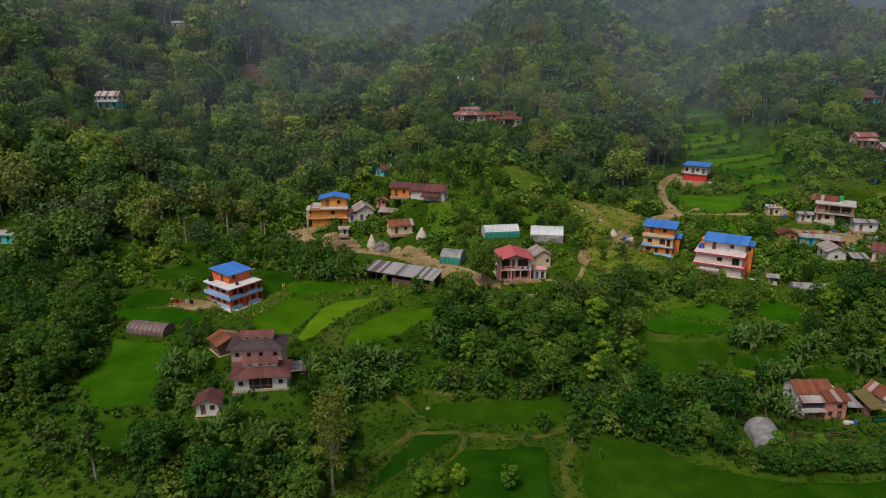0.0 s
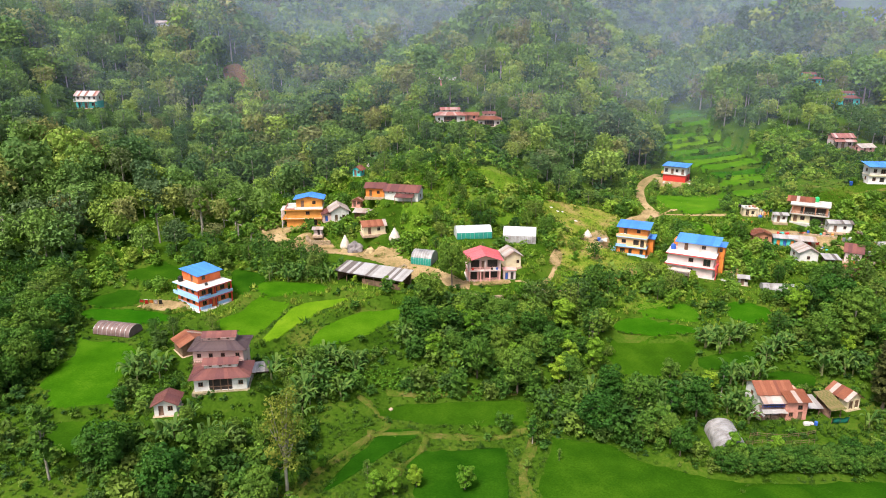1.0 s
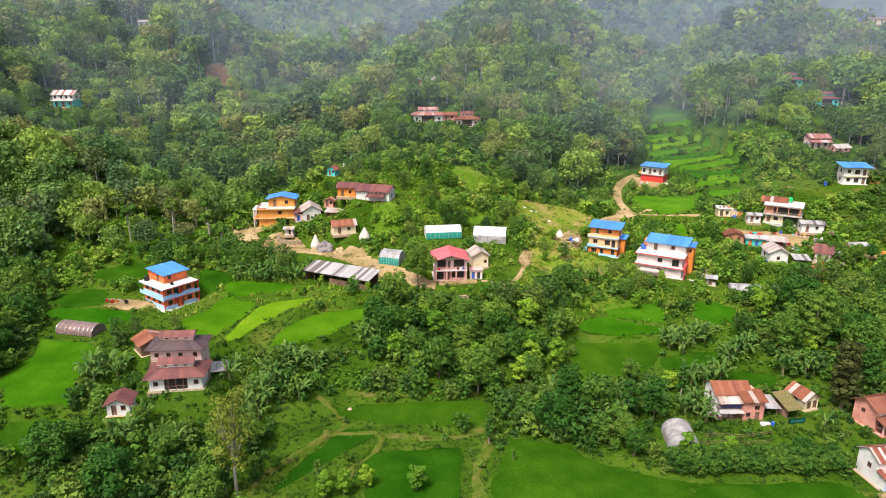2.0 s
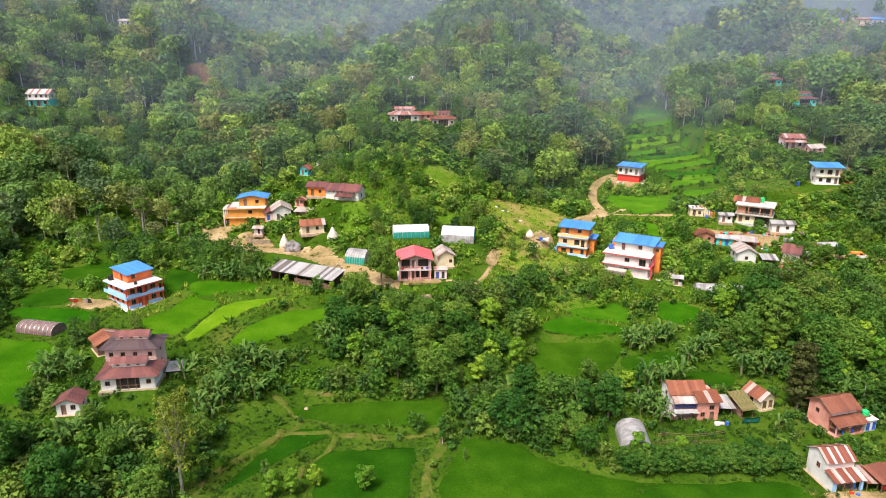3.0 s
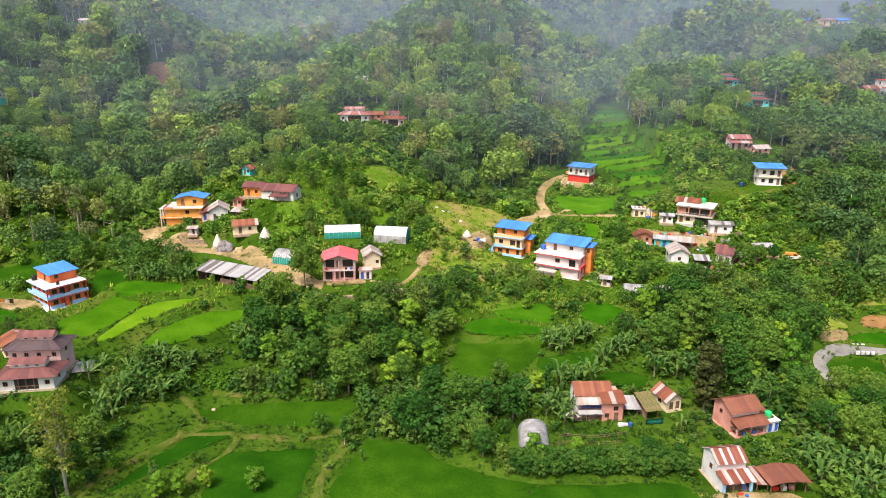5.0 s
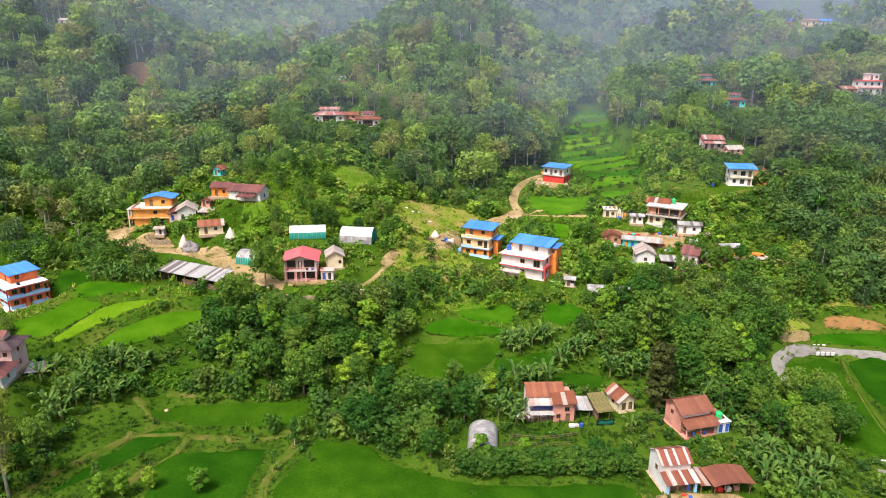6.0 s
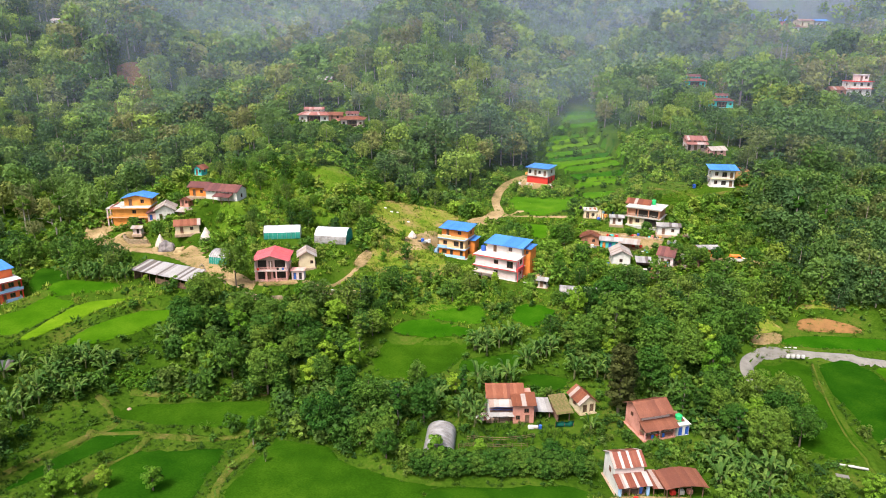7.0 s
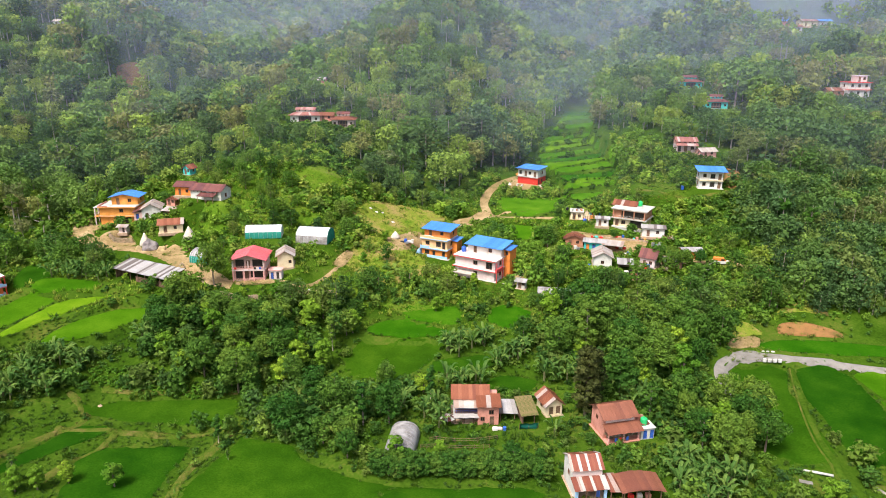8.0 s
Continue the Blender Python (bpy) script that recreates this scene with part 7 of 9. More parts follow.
ROADS = [np.array(p, float) for p in (
    [(121.4, 118), (121.1, 128.3), (123, 132.5), (127.2, 136), (131.5, 137.6), (140, 137.7), (158, 135), (180, 133), (260, 128)],
    [(46, 181), (54, 194), (63, 200), (69, 205), (75, 212), (74.5, 222), (77, 234), (88, 250)],
    [(75, 211), (90, 209), (97, 207)],
    [(-42, 182), (-36, 177.5), (-28, 173.5), (-16, 169.5), (-6, 162.5), (3, 155), (9, 149.2), (13.5, 148)],
    [(122, 213), (129, 209), (136, 204), (154, 206)],
    [(148, 170), (141, 173), (136, 175.5), (128, 175.5), (120, 179), (112, 187), (104, 193), (97, 196)])]


def scatter(seed, step, x0, x1, y0, y1):
    rng = np.random.default_rng(seed)
    gx, gy = np.meshgrid(np.arange(x0, x1, step), np.arange(y0, y1, step))
    x, y = gx.ravel() + rng.uniform(-0.48, 0.48, gx.size) * step, gy.ravel() + rng.uniform(-0.48, 0.48, gx.size) * step
    return rng, x, y


def woods(x, y):
    return y > np.interp(x, WOOD_X, WOOD_Y)


CLEARINGS = [([(90, 262), (96, 282), (106, 306), (118, 344), (128, 352), (131, 321), (119, 285), (117, 262)], 1), ([(58, 253), (58, 264), (68, 274), (71, 262)], 1), ([(12, 342), (27, 340), (30, 302), (14, 300)], 1), ([(52, 246), (62, 250), (66, 240), (58, 232)], 1), ([(-86, 173), (-76, 177), (-70, 164), (-84, 165)], 1),
             ([(-96, 322), (-91, 338), (-82, 332), (-79, 312), (-88, 300)], 1), ([(196, 316), (214, 318), (216, 306), (198, 304)], 1), ([(256, 366), (290, 378), (296, 350), (262, 346)], 1), ([(-128, 262), (-112, 262), (-112, 250), (-128, 250)], 1), ([(188, 292), (200, 296), (208, 288), (192, 284)], 1), ([(150, 252), (160, 256), (162, 246), (150, 244)], 1)]


def cleared(x, y):
    out = np.zeros(len(x), bool)
    for poly, k in CLEARINGS:
        out |= inside(poly, x, y) < 0
    return out


def joined_plants(name, templates, x, y, h, wide, mat, label, category, seed, bark=None):
    """Many plants in one mesh: templates of leaves (and stems), each turned, scaled and set on the ground."""
    rng = np.random.default_rng(seed)
    z = ground(x, y)
    vs, fs, tone, base = [], [], [], 0
    for i in range(len(x)):
        v, f = templates[int(rng.integers(0, len(templates)))]
        a = rng.uniform(0, math.tau)
        c, s = math.cos(a), math.sin(a)
        q = np.empty_like(v)
        q[:, 0] = (v[:, 0] * c - v[:, 1] * s) * wide[i] + x[i]
        q[:, 1] = (v[:, 0] * s + v[:, 1] * c) * wide[i] + y[i]
        q[:, 2] = v[:, 2] * h[i] + z[i]
        vs.append(q)
        fs.append(f + base)
        tone.append(np.full(len(v), rng.uniform(0, 1)))
        base += len(v)
    me = raw_mesh(name, np.concatenate(vs), np.concatenate(fs), fs[0].shape[1])
    at_ = me.attributes.new("tone", "FLOAT", "POINT")
    at_.data.foreach_set("value", np.concatenate(tone).astype(np.float32))
    return tagged(link_mesh(name, me, mat), label, category, kind="stuff")


def unit_crowns(seed, n, leaves, size, low, lumps=8, spread=0.36):
    """Crown templates one metre high, to be scaled."""
    out = []
    for i in range(n):
        rng = np.random.default_rng(seed + i)
        c, r = crown_lumps(rng, 1.0, spread, lumps, low)
        out.append(leaf_sprays(rng, c, r, leaves, size))
    return out


def unit_tufts(seed, n, blades, lean=0.55):
    """Tufts of upright pointed blades one metre high, to be scaled."""
    out = []
    for i in range(n):
        rng = np.random.default_rng(seed + i)
        a, r = rng.uniform(0, math.tau, blades), rng.uniform(0, 0.55, blades)
        foot = np.stack([r * np.cos(a), r * np.sin(a), np.full(blades, -0.08)], -1)
        t, k = rng.uniform(0, math.tau, blades), rng.uniform(0.1, lean, blades)
        tip = foot + np.stack([np.cos(t) * k, np.sin(t) * k, rng.uniform(0.45, 1.05, blades)], -1)
        side = np.stack([-np.sin(t), np.cos(t), np.zeros(blades)], -1) * rng.uniform(0.06, 0.15, (blades, 1))
        out.append((np.stack([foot - side, foot + side, tip], 1).reshape(-1, 3), np.arange(blades * 3).reshape(-1, 3)))
    return out


def unit_trunk():
    k = np.arange(5) * math.tau / 5
    v, f = [], []
    for z, r in ((-0.05, 0.022), (0.4, 0.015), (0.85, 0.005)):
        v += [(r * math.cos(a), r * math.sin(a), z) for a in k]
    for j in range(2):
        for i in range(5):
            f.append((j * 5 + i, j * 5 + (i + 1) % 5, j * 5 + 5 + (i + 1) % 5, j * 5 + 5 + i))
    return [(np.array(v), np.array(f))]


def in_reach(x, y):
    """The stretch of hill that opens to the valley."""
    return (x > -0.67 * y - 16) & (x < 0.67 * y + 86)


def wooded(seed, step, x0, x1, y0, y1, low, high):
    rng, x, y = scatter(seed, step, x0, x1, y0, y1)
    h = rng.uniform(low, high, len(x)) * (0.8 + 0.45 * smooth(0.5 + 0.9 * np.sin(x / 19 + 1) * np.sin(y / 23)))
    keep = woods(x, y) & in_reach(x, y) & ~cleared(x, y) & (rng.uniform(size=len(x)) < 0.94)
    x, y, h = x[keep], y[keep], h[keep]
    h = np.minimum(h, height_limit(x, y))
    keep = ~blocked(x, y, 2.0) & (h > 1.2)
    return rng, x[keep], y[keep], h[keep]


# Woods on the hills: broad crowns of uneven height, with undergrowth in the gaps
rng, x, y, h = wooded(11, 6.5, -240, 330, 96, 262, 7.0, 12.5)
templates, wide = unit_crowns(500, 12, 740, 0.060, 0.34, 28, 0.44), h * rng.uniform(0.8, 1.2, len(x))
# Dark-leaved trees on the right; in the ravine polygon the leaf colour paints its shade
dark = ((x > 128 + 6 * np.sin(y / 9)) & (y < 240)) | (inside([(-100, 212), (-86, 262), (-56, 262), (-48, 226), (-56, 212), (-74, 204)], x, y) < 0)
joined_plants("woodland", templates, x[~dark], y[~dark], h[~dark], wide[~dark], M_FOREST, "dense mixed green woodland on the hillside", "woodland", 1)
joined_plants("woodland", templates, x[dark], y[dark], h[dark], wide[dark], M_DARKWOOD, "dark broadleaved wood, and a ravine wood with shade painted into its leaves", "woodland", 19)
joined_plants("tree_trunks", unit_trunk(), x, y, h, h, M_PALEBARK, "pale trunks of the woodland trees", "trunks", 3)
rng, x, y, h = wooded(21, 7.0, -240, 330, 262, 345, 8.5, 14.5)
joined_plants("woodland", unit_crowns(540, 10, 460, 0.075, 0.34, 26, 0.44), x, y, h, h * rng.uniform(0.8, 1.2, len(x)), M_FOREST, "dense mixed woodland higher up the hill", "woodland", 2)
joined_plants("tree_trunks", unit_trunk(), x, y, h, h, M_PALEBARK, "pale trunks in the upper woodland", "trunks", 6)
rng, x, y, h = wooded(12, 8.4, -420, 470, 345, 580, 10, 16)
joined_plants("woodland", unit_crowns(580, 6, 170, 0.125, 0.32, 18, 0.44), x, y, h, h * 1.05, M_FOREST, "far woodland along the misty ridge", "woodland", 4)
rng, x, y, h = wooded(22, 4.4, -200, 300, 150, 300, 1.6, 4.0)
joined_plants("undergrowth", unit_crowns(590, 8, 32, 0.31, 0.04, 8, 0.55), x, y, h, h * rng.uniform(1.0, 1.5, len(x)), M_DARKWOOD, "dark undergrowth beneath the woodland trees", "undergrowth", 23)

# The edge of the wood above the lane
rng, x, y = scatter(19, 3.7, 144, 205, 150, 205)
h = rng.uniform(5.5, 11.0, len(x))
keep = (inside([(147, 174), (150, 160), (151.5, 154.5), (158, 153.5), (204, 152), (204, 204), (160, 204), (147, 190)], x, y) < 0) & ~blocked(x, y, 1.0)
x, y, h = x[keep], y[keep], h[keep]
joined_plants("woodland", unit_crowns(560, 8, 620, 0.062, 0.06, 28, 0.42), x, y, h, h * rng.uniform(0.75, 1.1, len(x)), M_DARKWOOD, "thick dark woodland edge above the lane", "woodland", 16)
joined_plants("tree_trunks", unit_trunk(), x, y, h, h, M_PALEBARK, "pale trunks at the woodland edge", "trunks", 17)

# Trees of the village, groves and field edges, one by one
rng, x, y = scatter(13, 4.0, -110, 160, 84, 228)
inside_grove = np.zeros(len(x))
for poly, share in GROVES:
    inside_grove = np.maximum(inside_grove, (inside(poly, x, y) < 0) * share)
slope = (y > 160) & (x > -45) & (x < 66) & ~woods(x, y)
share = np.where(inside_grove > 0, inside_grove, np.where(slope, 0.38, 0.10))
top = height_limit(x, y)
share = np.where(sparse(x, y), share * 0.15, share)
keep = (rng.uniform(size=len(x)) < share) & ~woods(x, y) & ~blocked(x, y, 1.5) & (top > 2.0)
x, y, g, top = x[keep], y[keep], inside_grove[keep], top[keep]
ranked = np.argsort(y + np.where(g > 0, 0, 25) + rng.uniform(0, 12, len(x)))
for i in ranked[:212]:
    roll = rng.uniform()
    big = rng.uniform(0.62, 1.15) * (1.3 if x[i] > 80 and y[i] > 117 else 1.0) if g[i] > 0 else rng.uniform(0.35, 0.75)
    big = min(big, top[i] / 8.0)
    kind = BRIGHT[int(rng.integers(0, 3))] if roll < 0.24 else SLIM[int(rng.integers(0, 3))] if roll < 0.33 else TREES[int(rng.integers(0, 6))]
    words = "fresh light green young tree" if roll < 0.24 else "slim tree with a pale trunk" if roll < 0.33 else "broad green leafy tree"
    place_words = "in a dense grove" if g[i] > 0 else "on the open slope"
    plant_tree(kind, x[i], y[i], (big * rng.uniform(0.9, 1.25), big), rng.uniform(0, 360), f"{words} {place_words}", "trees of the village")

rest = ranked[212:]
hr = np.minimum(np.where(g[rest] > 0, rng.uniform(5.0, 9.0, len(rest)), rng.uniform(3.0, 6.0, len(rest))), top[rest])
joined_plants("grove_trees", unit_crowns(640, 9, 760, 0.055, 0.2, 24, 0.40), x[rest], y[rest], hr, hr * rng.uniform(0.9, 1.25, len(rest)), M_SHRUB, "leafy green trees scattered among the houses", "trees", 9)
joined_plants("tree_trunks", unit_trunk(), x[rest], y[rest], hr, hr, M_BARK, "brown trunks of the village trees", "trunks", 10)

# Shrubs and weeds over all open ground
shrubs = unit_crowns(700, 10, 54, 0.27, 0.05, 9, 0.6)
rng, x, y = scatter(14, 1.75, -100, 165, 82, 250)
grove = np.zeros(len(x), bool)
for poly, share in GROVES:
    grove |= inside(poly, x, y) < 1
slope = (y > 156) & ~woods(x, y)
clump = np.sin(x / 5.3 + 0.7 * np.sin(y / 6)) * np.sin(y / 4.6 + 1) + np.sin(x / 13 + y / 17)
garden = np.zeros(len(x), bool)
for poly in GARDENS:
    garden |= inside(poly, x, y) < 0
share = np.where(grove | garden, 0.9, np.where(slope, 0.72, np.where((x > -16) & (x < 28) & (y < 126), 0.26, 0.46))) + 0.25 * clump
top = height_limit(x, y)
h = rng.uniform(0.35, 1.7, len(x)) * np.where(slope | grove, 1.35, 0.8) * (1 + 0.3 * clump)
h = np.minimum(h, top)
share = np.where(sparse(x, y), share * 0.14, share)
keep = (rng.uniform(size=len(x)) < share) & (~woods(x, y) | (y < 205)) & ~blocked(x, y, 0.55, True) & in_reach(x, y) & (h > 0.2)
x, y, h = x[keep], y[keep], h[keep]
wide, up = h * rng.uniform(0.9, 1.5, len(x)), y > 152
joined_plants("shrubs", shrubs, x[up], y[up], h[up], wide[up], M_SLOPE, "low light green shrubs among the hillside houses", "shrubs", 5)
joined_plants("shrubs", shrubs, x[~up], y[~up], h[~up], wide[~up], M_SHRUB, "low green shrubs and weeds below the houses", "shrubs", 25)
# Tall grass and weeds over the gardens and rough ground of the lower slope
rng, x, y = scatter(18, 1.2, -100, 165, 84, 140)
garden = np.zeros(len(x), bool)
for poly in GARDENS:
    garden |= inside(poly, x, y) < 3
h = np.minimum(rng.uniform(0.3, 1.0, len(x)) * np.where(garden, 1.25, 0.8), height_limit(x, y) + 0.3)
keep = (rng.uniform(size=len(x)) < np.where(garden, 0.66, 0.55)) & ~blocked(x, y, 0.3, True) & in_reach(x, y)
h *= np.where(sparse(x, y), 0.35, 0.7)
x, y, h = x[keep], y[keep], h[keep]
joined_plants("weeds", unit_tufts(740, 8, 26), x, y, h, 0.4 + h * rng.uniform(0.9, 1.6, len(x)), M_LOWGRASS, "tall grass and weeds on rough ground", "weeds", 15)
rng, x, y = scatter(20, 1.25, -62, 142, 140, 232)
h = np.clip(rng.uniform(0.4, 1.2, len(x)), 0.4, height_limit(x, y) + 0.45)
keep = (rng.uniform(size=len(x)) < 0.72) & ~woods(x, y) & ~blocked(x, y, 0.3, True)
x, y, h = x[keep], y[keep], h[keep]
joined_plants("weeds", unit_tufts(748, 8, 20), x, y, h, h * rng.uniform(0.9, 1.6, len(x)), M_RANK, "rank grass and weeds between the houses", "weeds", 18)
# Undergrowth on the steep ground below the hillside houses
px, py = [], []
rng = np.random.default_rng(21)
for key in ("farw", "farshed", "hha", "hhb", "hhc", "rwup", "rwlow", "rw", "hl", "fartop", "lefttop"):
    ux, uy, uz, yaw, uw, ud = PLACES[key]
    n = int((uw + 10) * 17 / 2.2)
    px += list(rng.uniform(ux - 5, ux + uw + 5, n))
    py += list(rng.uniform(uy - 17, uy - 1.0, n))
x, y = np.array(px), np.array(py)
h = np.clip(rng.uniform(0.5, 2.6, len(x)), 0.4, height_limit(x, y) + 0.3)
keep = ~blocked(x, y, 0.3, True)
x, y, h = x[keep], y[keep], h[keep]
joined_plants("undergrowth", shrubs, x, y, h, h * rng.uniform(0.9, 1.5, len(x)), M_SHRUB, "green undergrowth below the hillside houses", "undergrowth", 20)
# Bushes, taller than the weeds, between the houses and along the slopes
rng, x, y = scatter(16, 2.7, -100, 165, 84, 262)
grove = np.zeros(len(x), bool)
for poly, share in GROVES:
    grove |= inside(poly, x, y) < 2
slope = (y > 156) & ~woods(x, y)
clump = np.sin(x / 7.3 + 0.7 * np.sin(y / 9)) * np.sin(y / 6.6 + 1) + 0.6 * np.sin(x / 15 + y / 19)
garden = np.zeros(len(x), bool)
for poly in GARDENS:
    garden |= inside(poly, x, y) < 0
share = np.where(grove, 0.55, np.where(slope, np.where((x > 0) & (x < 62), 0.22, 0.42), np.where(garden, 0.28, 0.14))) + 0.25 * clump
h = np.minimum(rng.uniform(1.6, 4.2, len(x)) * (1 + 0.25 * clump) * np.where(garden & ~grove, 0.7, 1.0), height_limit(x, y))
share = np.where(sparse(x, y), share * 0.14, share)
keep = (rng.uniform(size=len(x)) < share) & (~woods(x, y) | (y < 205)) & ~blocked(x, y, 1.1, True) & in_reach(x, y) & (h > 1.0)
x, y, h = x[keep], y[keep], h[keep]
wide, up = h * rng.uniform(0.85, 1.3, len(x)), y > 152
for place, mat, words, seed in ((up, M_SLOPE, "thick light green bushes between the hillside houses", 8), (~up, M_SHRUB, "thick green bushes along the terraces", 28)):
    joined_plants("bushes", unit_crowns(760, 9, 210, 0.145, 0.08, 16, 0.52), x[place], y[place], h[place], wide[place], mat, words, "bushes", seed)
# Tufts along the banks of the rice fields
px, py = [], []
rng = np.random.default_rng(15)
for kind, poly in FIELDS:
    rim = spline(poly, 1.3, True)
    px += list(rim[:, 0] + rng.normal(0, 0.35, len(rim)))
    py += list(rim[:, 1] + rng.normal(0, 0.35, len(rim)))
px, py = np.array(px), np.array(py)
th = rng.uniform(0.12, 0.45, len(px)) * np.where(py > 205, 1.7, 1.0)
joined_plants("bank_grass", unit_tufts(752, 8, 30), px, py, th, th * 2.2, M_LOWGRASS, "rough grass tufts along the field banks", "grass", 7)


# Bushes on the banks of the side valley's terraces
rng, x, y = scatter(31, 2.6, 94, 132, 212, 350)
step = np.min(np.abs(y[:, None] - np.array(STRIPS)[None]), axis=1)
keep = (rng.uniform(size=len(x)) < np.where(step < 1.3, 0.5, 0.02) * (0.6 + 0.9 * smooth((y - 240) / 60)) + 0.35 * (y > 290)) & ~woods(x, y) & (inside([(99, 240), (94, 256), (98, 284), (108, 308), (119, 345), (129, 350), (130, 320), (119, 280), (121, 240), (116, 213), (102, 212)], x, y) < 0)
x, y = x[keep], y[keep]
h = rng.uniform(0.7, 2.2, len(x)) * np.where(y > 262, 1.4, 1.0)
joined_plants("bushes", unit_crowns(765, 9, 120, 0.19, 0.08, 12, 0.52), x, y, h, h * rng.uniform(0.9, 1.5, len(x)), M_SHRUB, "dark bushes along the banks of the narrow terraces", "bushes", 32)


# Banana plants
def banana_leaf_mesh(seed):
    """One long blade that arches outward, folded along its rib and torn at the rim."""
    rng = np.random.default_rng(seed)
    bm = bmesh.new()
    n, length = 8, 2.6
    rows = []
    for i in range(n + 1):
        t = i / n
        out = length * (0.15 + 0.85 * t) * (1 - 0.18 * t)
        z = 1.75 * math.sin(t * 2.0) - 0.75 * t * t
        half = 0.25 * math.sin(math.pi * min(t * 0.93 + 0.07, 1)) ** 0.6 * rng.uniform(0.85, 1.1)
        rows.append([bm.verts.new((out, -half, z - half * 0.35)), bm.verts.new((out, 0, z)), bm.verts.new((out, half, z - half * 0.35))])
    for r0, r1 in zip(rows, rows[1:]):
        for k in range(2):
            bm.faces.new((r0[k], r1[k], r1[k + 1], r0[k + 1]))
    me = bpy.data.meshes.new("leaf")
    bm.to_mesh(me)
    bm.free()
    me.materials.append(M_BANANA)
    return me


BLADES = [banana_leaf_mesh(i) for i in range(5)]
bm = bmesh.new()
tube(bm, [(0, 0, -0.4), (0.03, 0, 0.7), (0.05, 0.03, 1.4), (0.05, 0.03, 1.9)], [0.17, 0.14, 0.10, 0.05], 7)
STALK = bpy.data.meshes.new("stem")
bm.to_mesh(STALK)
bm.free()
STALK.materials.append(M_STEM)


def banana(x, y, size, rng):
    root = new("banana_plant")
    root.matrix_world = pose(x, y, at(x, y), rng.uniform(-4, 4), rng.uniform(-4, 4), rng.uniform(0, 360)) @ Matrix.Scale(size, 4)
    tagged(root, "banana plant with long arching grey-green leaves", "banana plant", "banana plants")
    link_mesh("stem", STALK, M_STEM, root)
    n = int(rng.integers(8, 12))
    for i in range(n):
        tilt = rng.uniform(-22, 36)
        m = Matrix.Translation((0.05, 0.03, 1.35 + 0.04 * i)) @ Matrix.Rotation(radians(i * 360 / n * 1.0 + rng.uniform(-18, 18)), 4, "Z") @ Matrix.Rotation(radians(tilt), 4, "Y") @ Matrix.Scale(rng.uniform(0.75, 1.1), 4)
        link_mesh("leaf", BLADES[int(rng.integers(0, 5))], M_BANANA, root, "", m)


BANANAS = [(-36, 154), (-32, 155), (-22, 152.5), (-26, 157), (-50, 113), (-53, 116), (-47, 115), (-27, 119), (-27, 114), (-16, 118), (-13, 115), (-19, 121), (-16, 124), (-39, 97), (-37, 99), (-34, 99),
           (-29, 99), (36, 118), (41, 114), (33, 110), (43, 112), (64, 135), (68, 135.5), (73, 136), (79, 131), (76, 129), (69, 123), (66, 122), (84, 124), (88, 124), (63.5, 108), (103, 119), (104, 125)]
MORE_BANANAS = [(66, 133.5), (71, 135), (38, 116), (61, 111), (63, 113), (98, 122), (101, 117), (104, 98), (106, 100), (107, 95), (103, 93), (107, 91), (112, 95), (82, 107.5), (-11, 122), (-17, 117),
                (-19, 112), (-20, 107), (-37, 157), (-32, 157.5), (47, 117), (79, 105), (112, 131), (-34, 160), (-28.4, 157.3), (-21, 154), (-15, 131), (-0.5, 132), (50, 112), (46, 109), (56, 115), (60, 214), (65, 212)]
rng = np.random.default_rng(77)
for bx, by in BANANAS + MORE_BANANAS:
    for k in range(int(rng.integers(3, 6))):
        px, py = bx + rng.uniform(-1.9, 1.9), by + rng.uniform(-1.7, 1.7)
        if blocked(np.array([px]), np.array([py]), 0.4)[0]:
            continue
        banana(px, py, rng.uniform(0.92, 1.4), rng)

# Hedge along the lower field
rng = np.random.default_rng(78)
for i in range(58):
    hx, hy = 53 + (i % 29) * 1.0 + rng.uniform(-0.3, 0.3), 95.0 + (i // 29) * 2.2 + 0.5 * math.sin(i * 0.8) + rng.uniform(-0.6, 0.6)
    plant_tree(HEDGE[i % 3], hx, hy, (rng.uniform(0.42, 0.58), rng.uniform(0.36, 0.5)), rng.uniform(0, 360), "bushy dark green shrub in a hedge", "field hedge")

# Single trees that stand out
plant_tree(DARK[0], 90.2, 113.0, (1.2, 1.12), 20, "tall dark brownish evergreen tree beside the farmhouses")
plant_tree(DARK[1], 91.8, 115.5, (1.0, 0.95), 80, "tall dark brownish evergreen tree beside the farmhouses")
plant_tree(TREES[2], 9.2, 147.2, (1.1, 1.35), 70, "tall leafy tree beside the pink house")
plant_tree((TREES[1][0], TREES[1][1], M_PALEBARK, M_RUSSET), -87.0, 189.0, (1.1, 1.1), 30, "broad tree with withered russet leaves")
plant_tree((TREES[4][0], TREES[4][1], M_PALEBARK, M_RUSSET), -84.0, 300.0, (1.3, 1.3), 80, "broad tree with brownish leaves in the woods")
lone = tree_mesh(480, 19.0, 3.4, 40, 2300, 0.34, 0.30, 0.24, 26)
plant_tree((*lone, M_PALEBARK, M_OLIVE), -17.0, 88.8, (1.0, 1.0), 40, "tall straggling tree with pale bare limbs")
for bx, by, s in ((-52.5, 87.5, 1.5), (-18.5, 88.5, 0.8), (23.2, 106.0, 0.7), (27, 100, 0.3), (-5.0, 92.0, 0.6)):
    plant_tree(SLIM[int(bx) % 3], bx, by, (s, s), bx * 7 % 360, "tall slim tree with pale bare lower branches", "single trees")
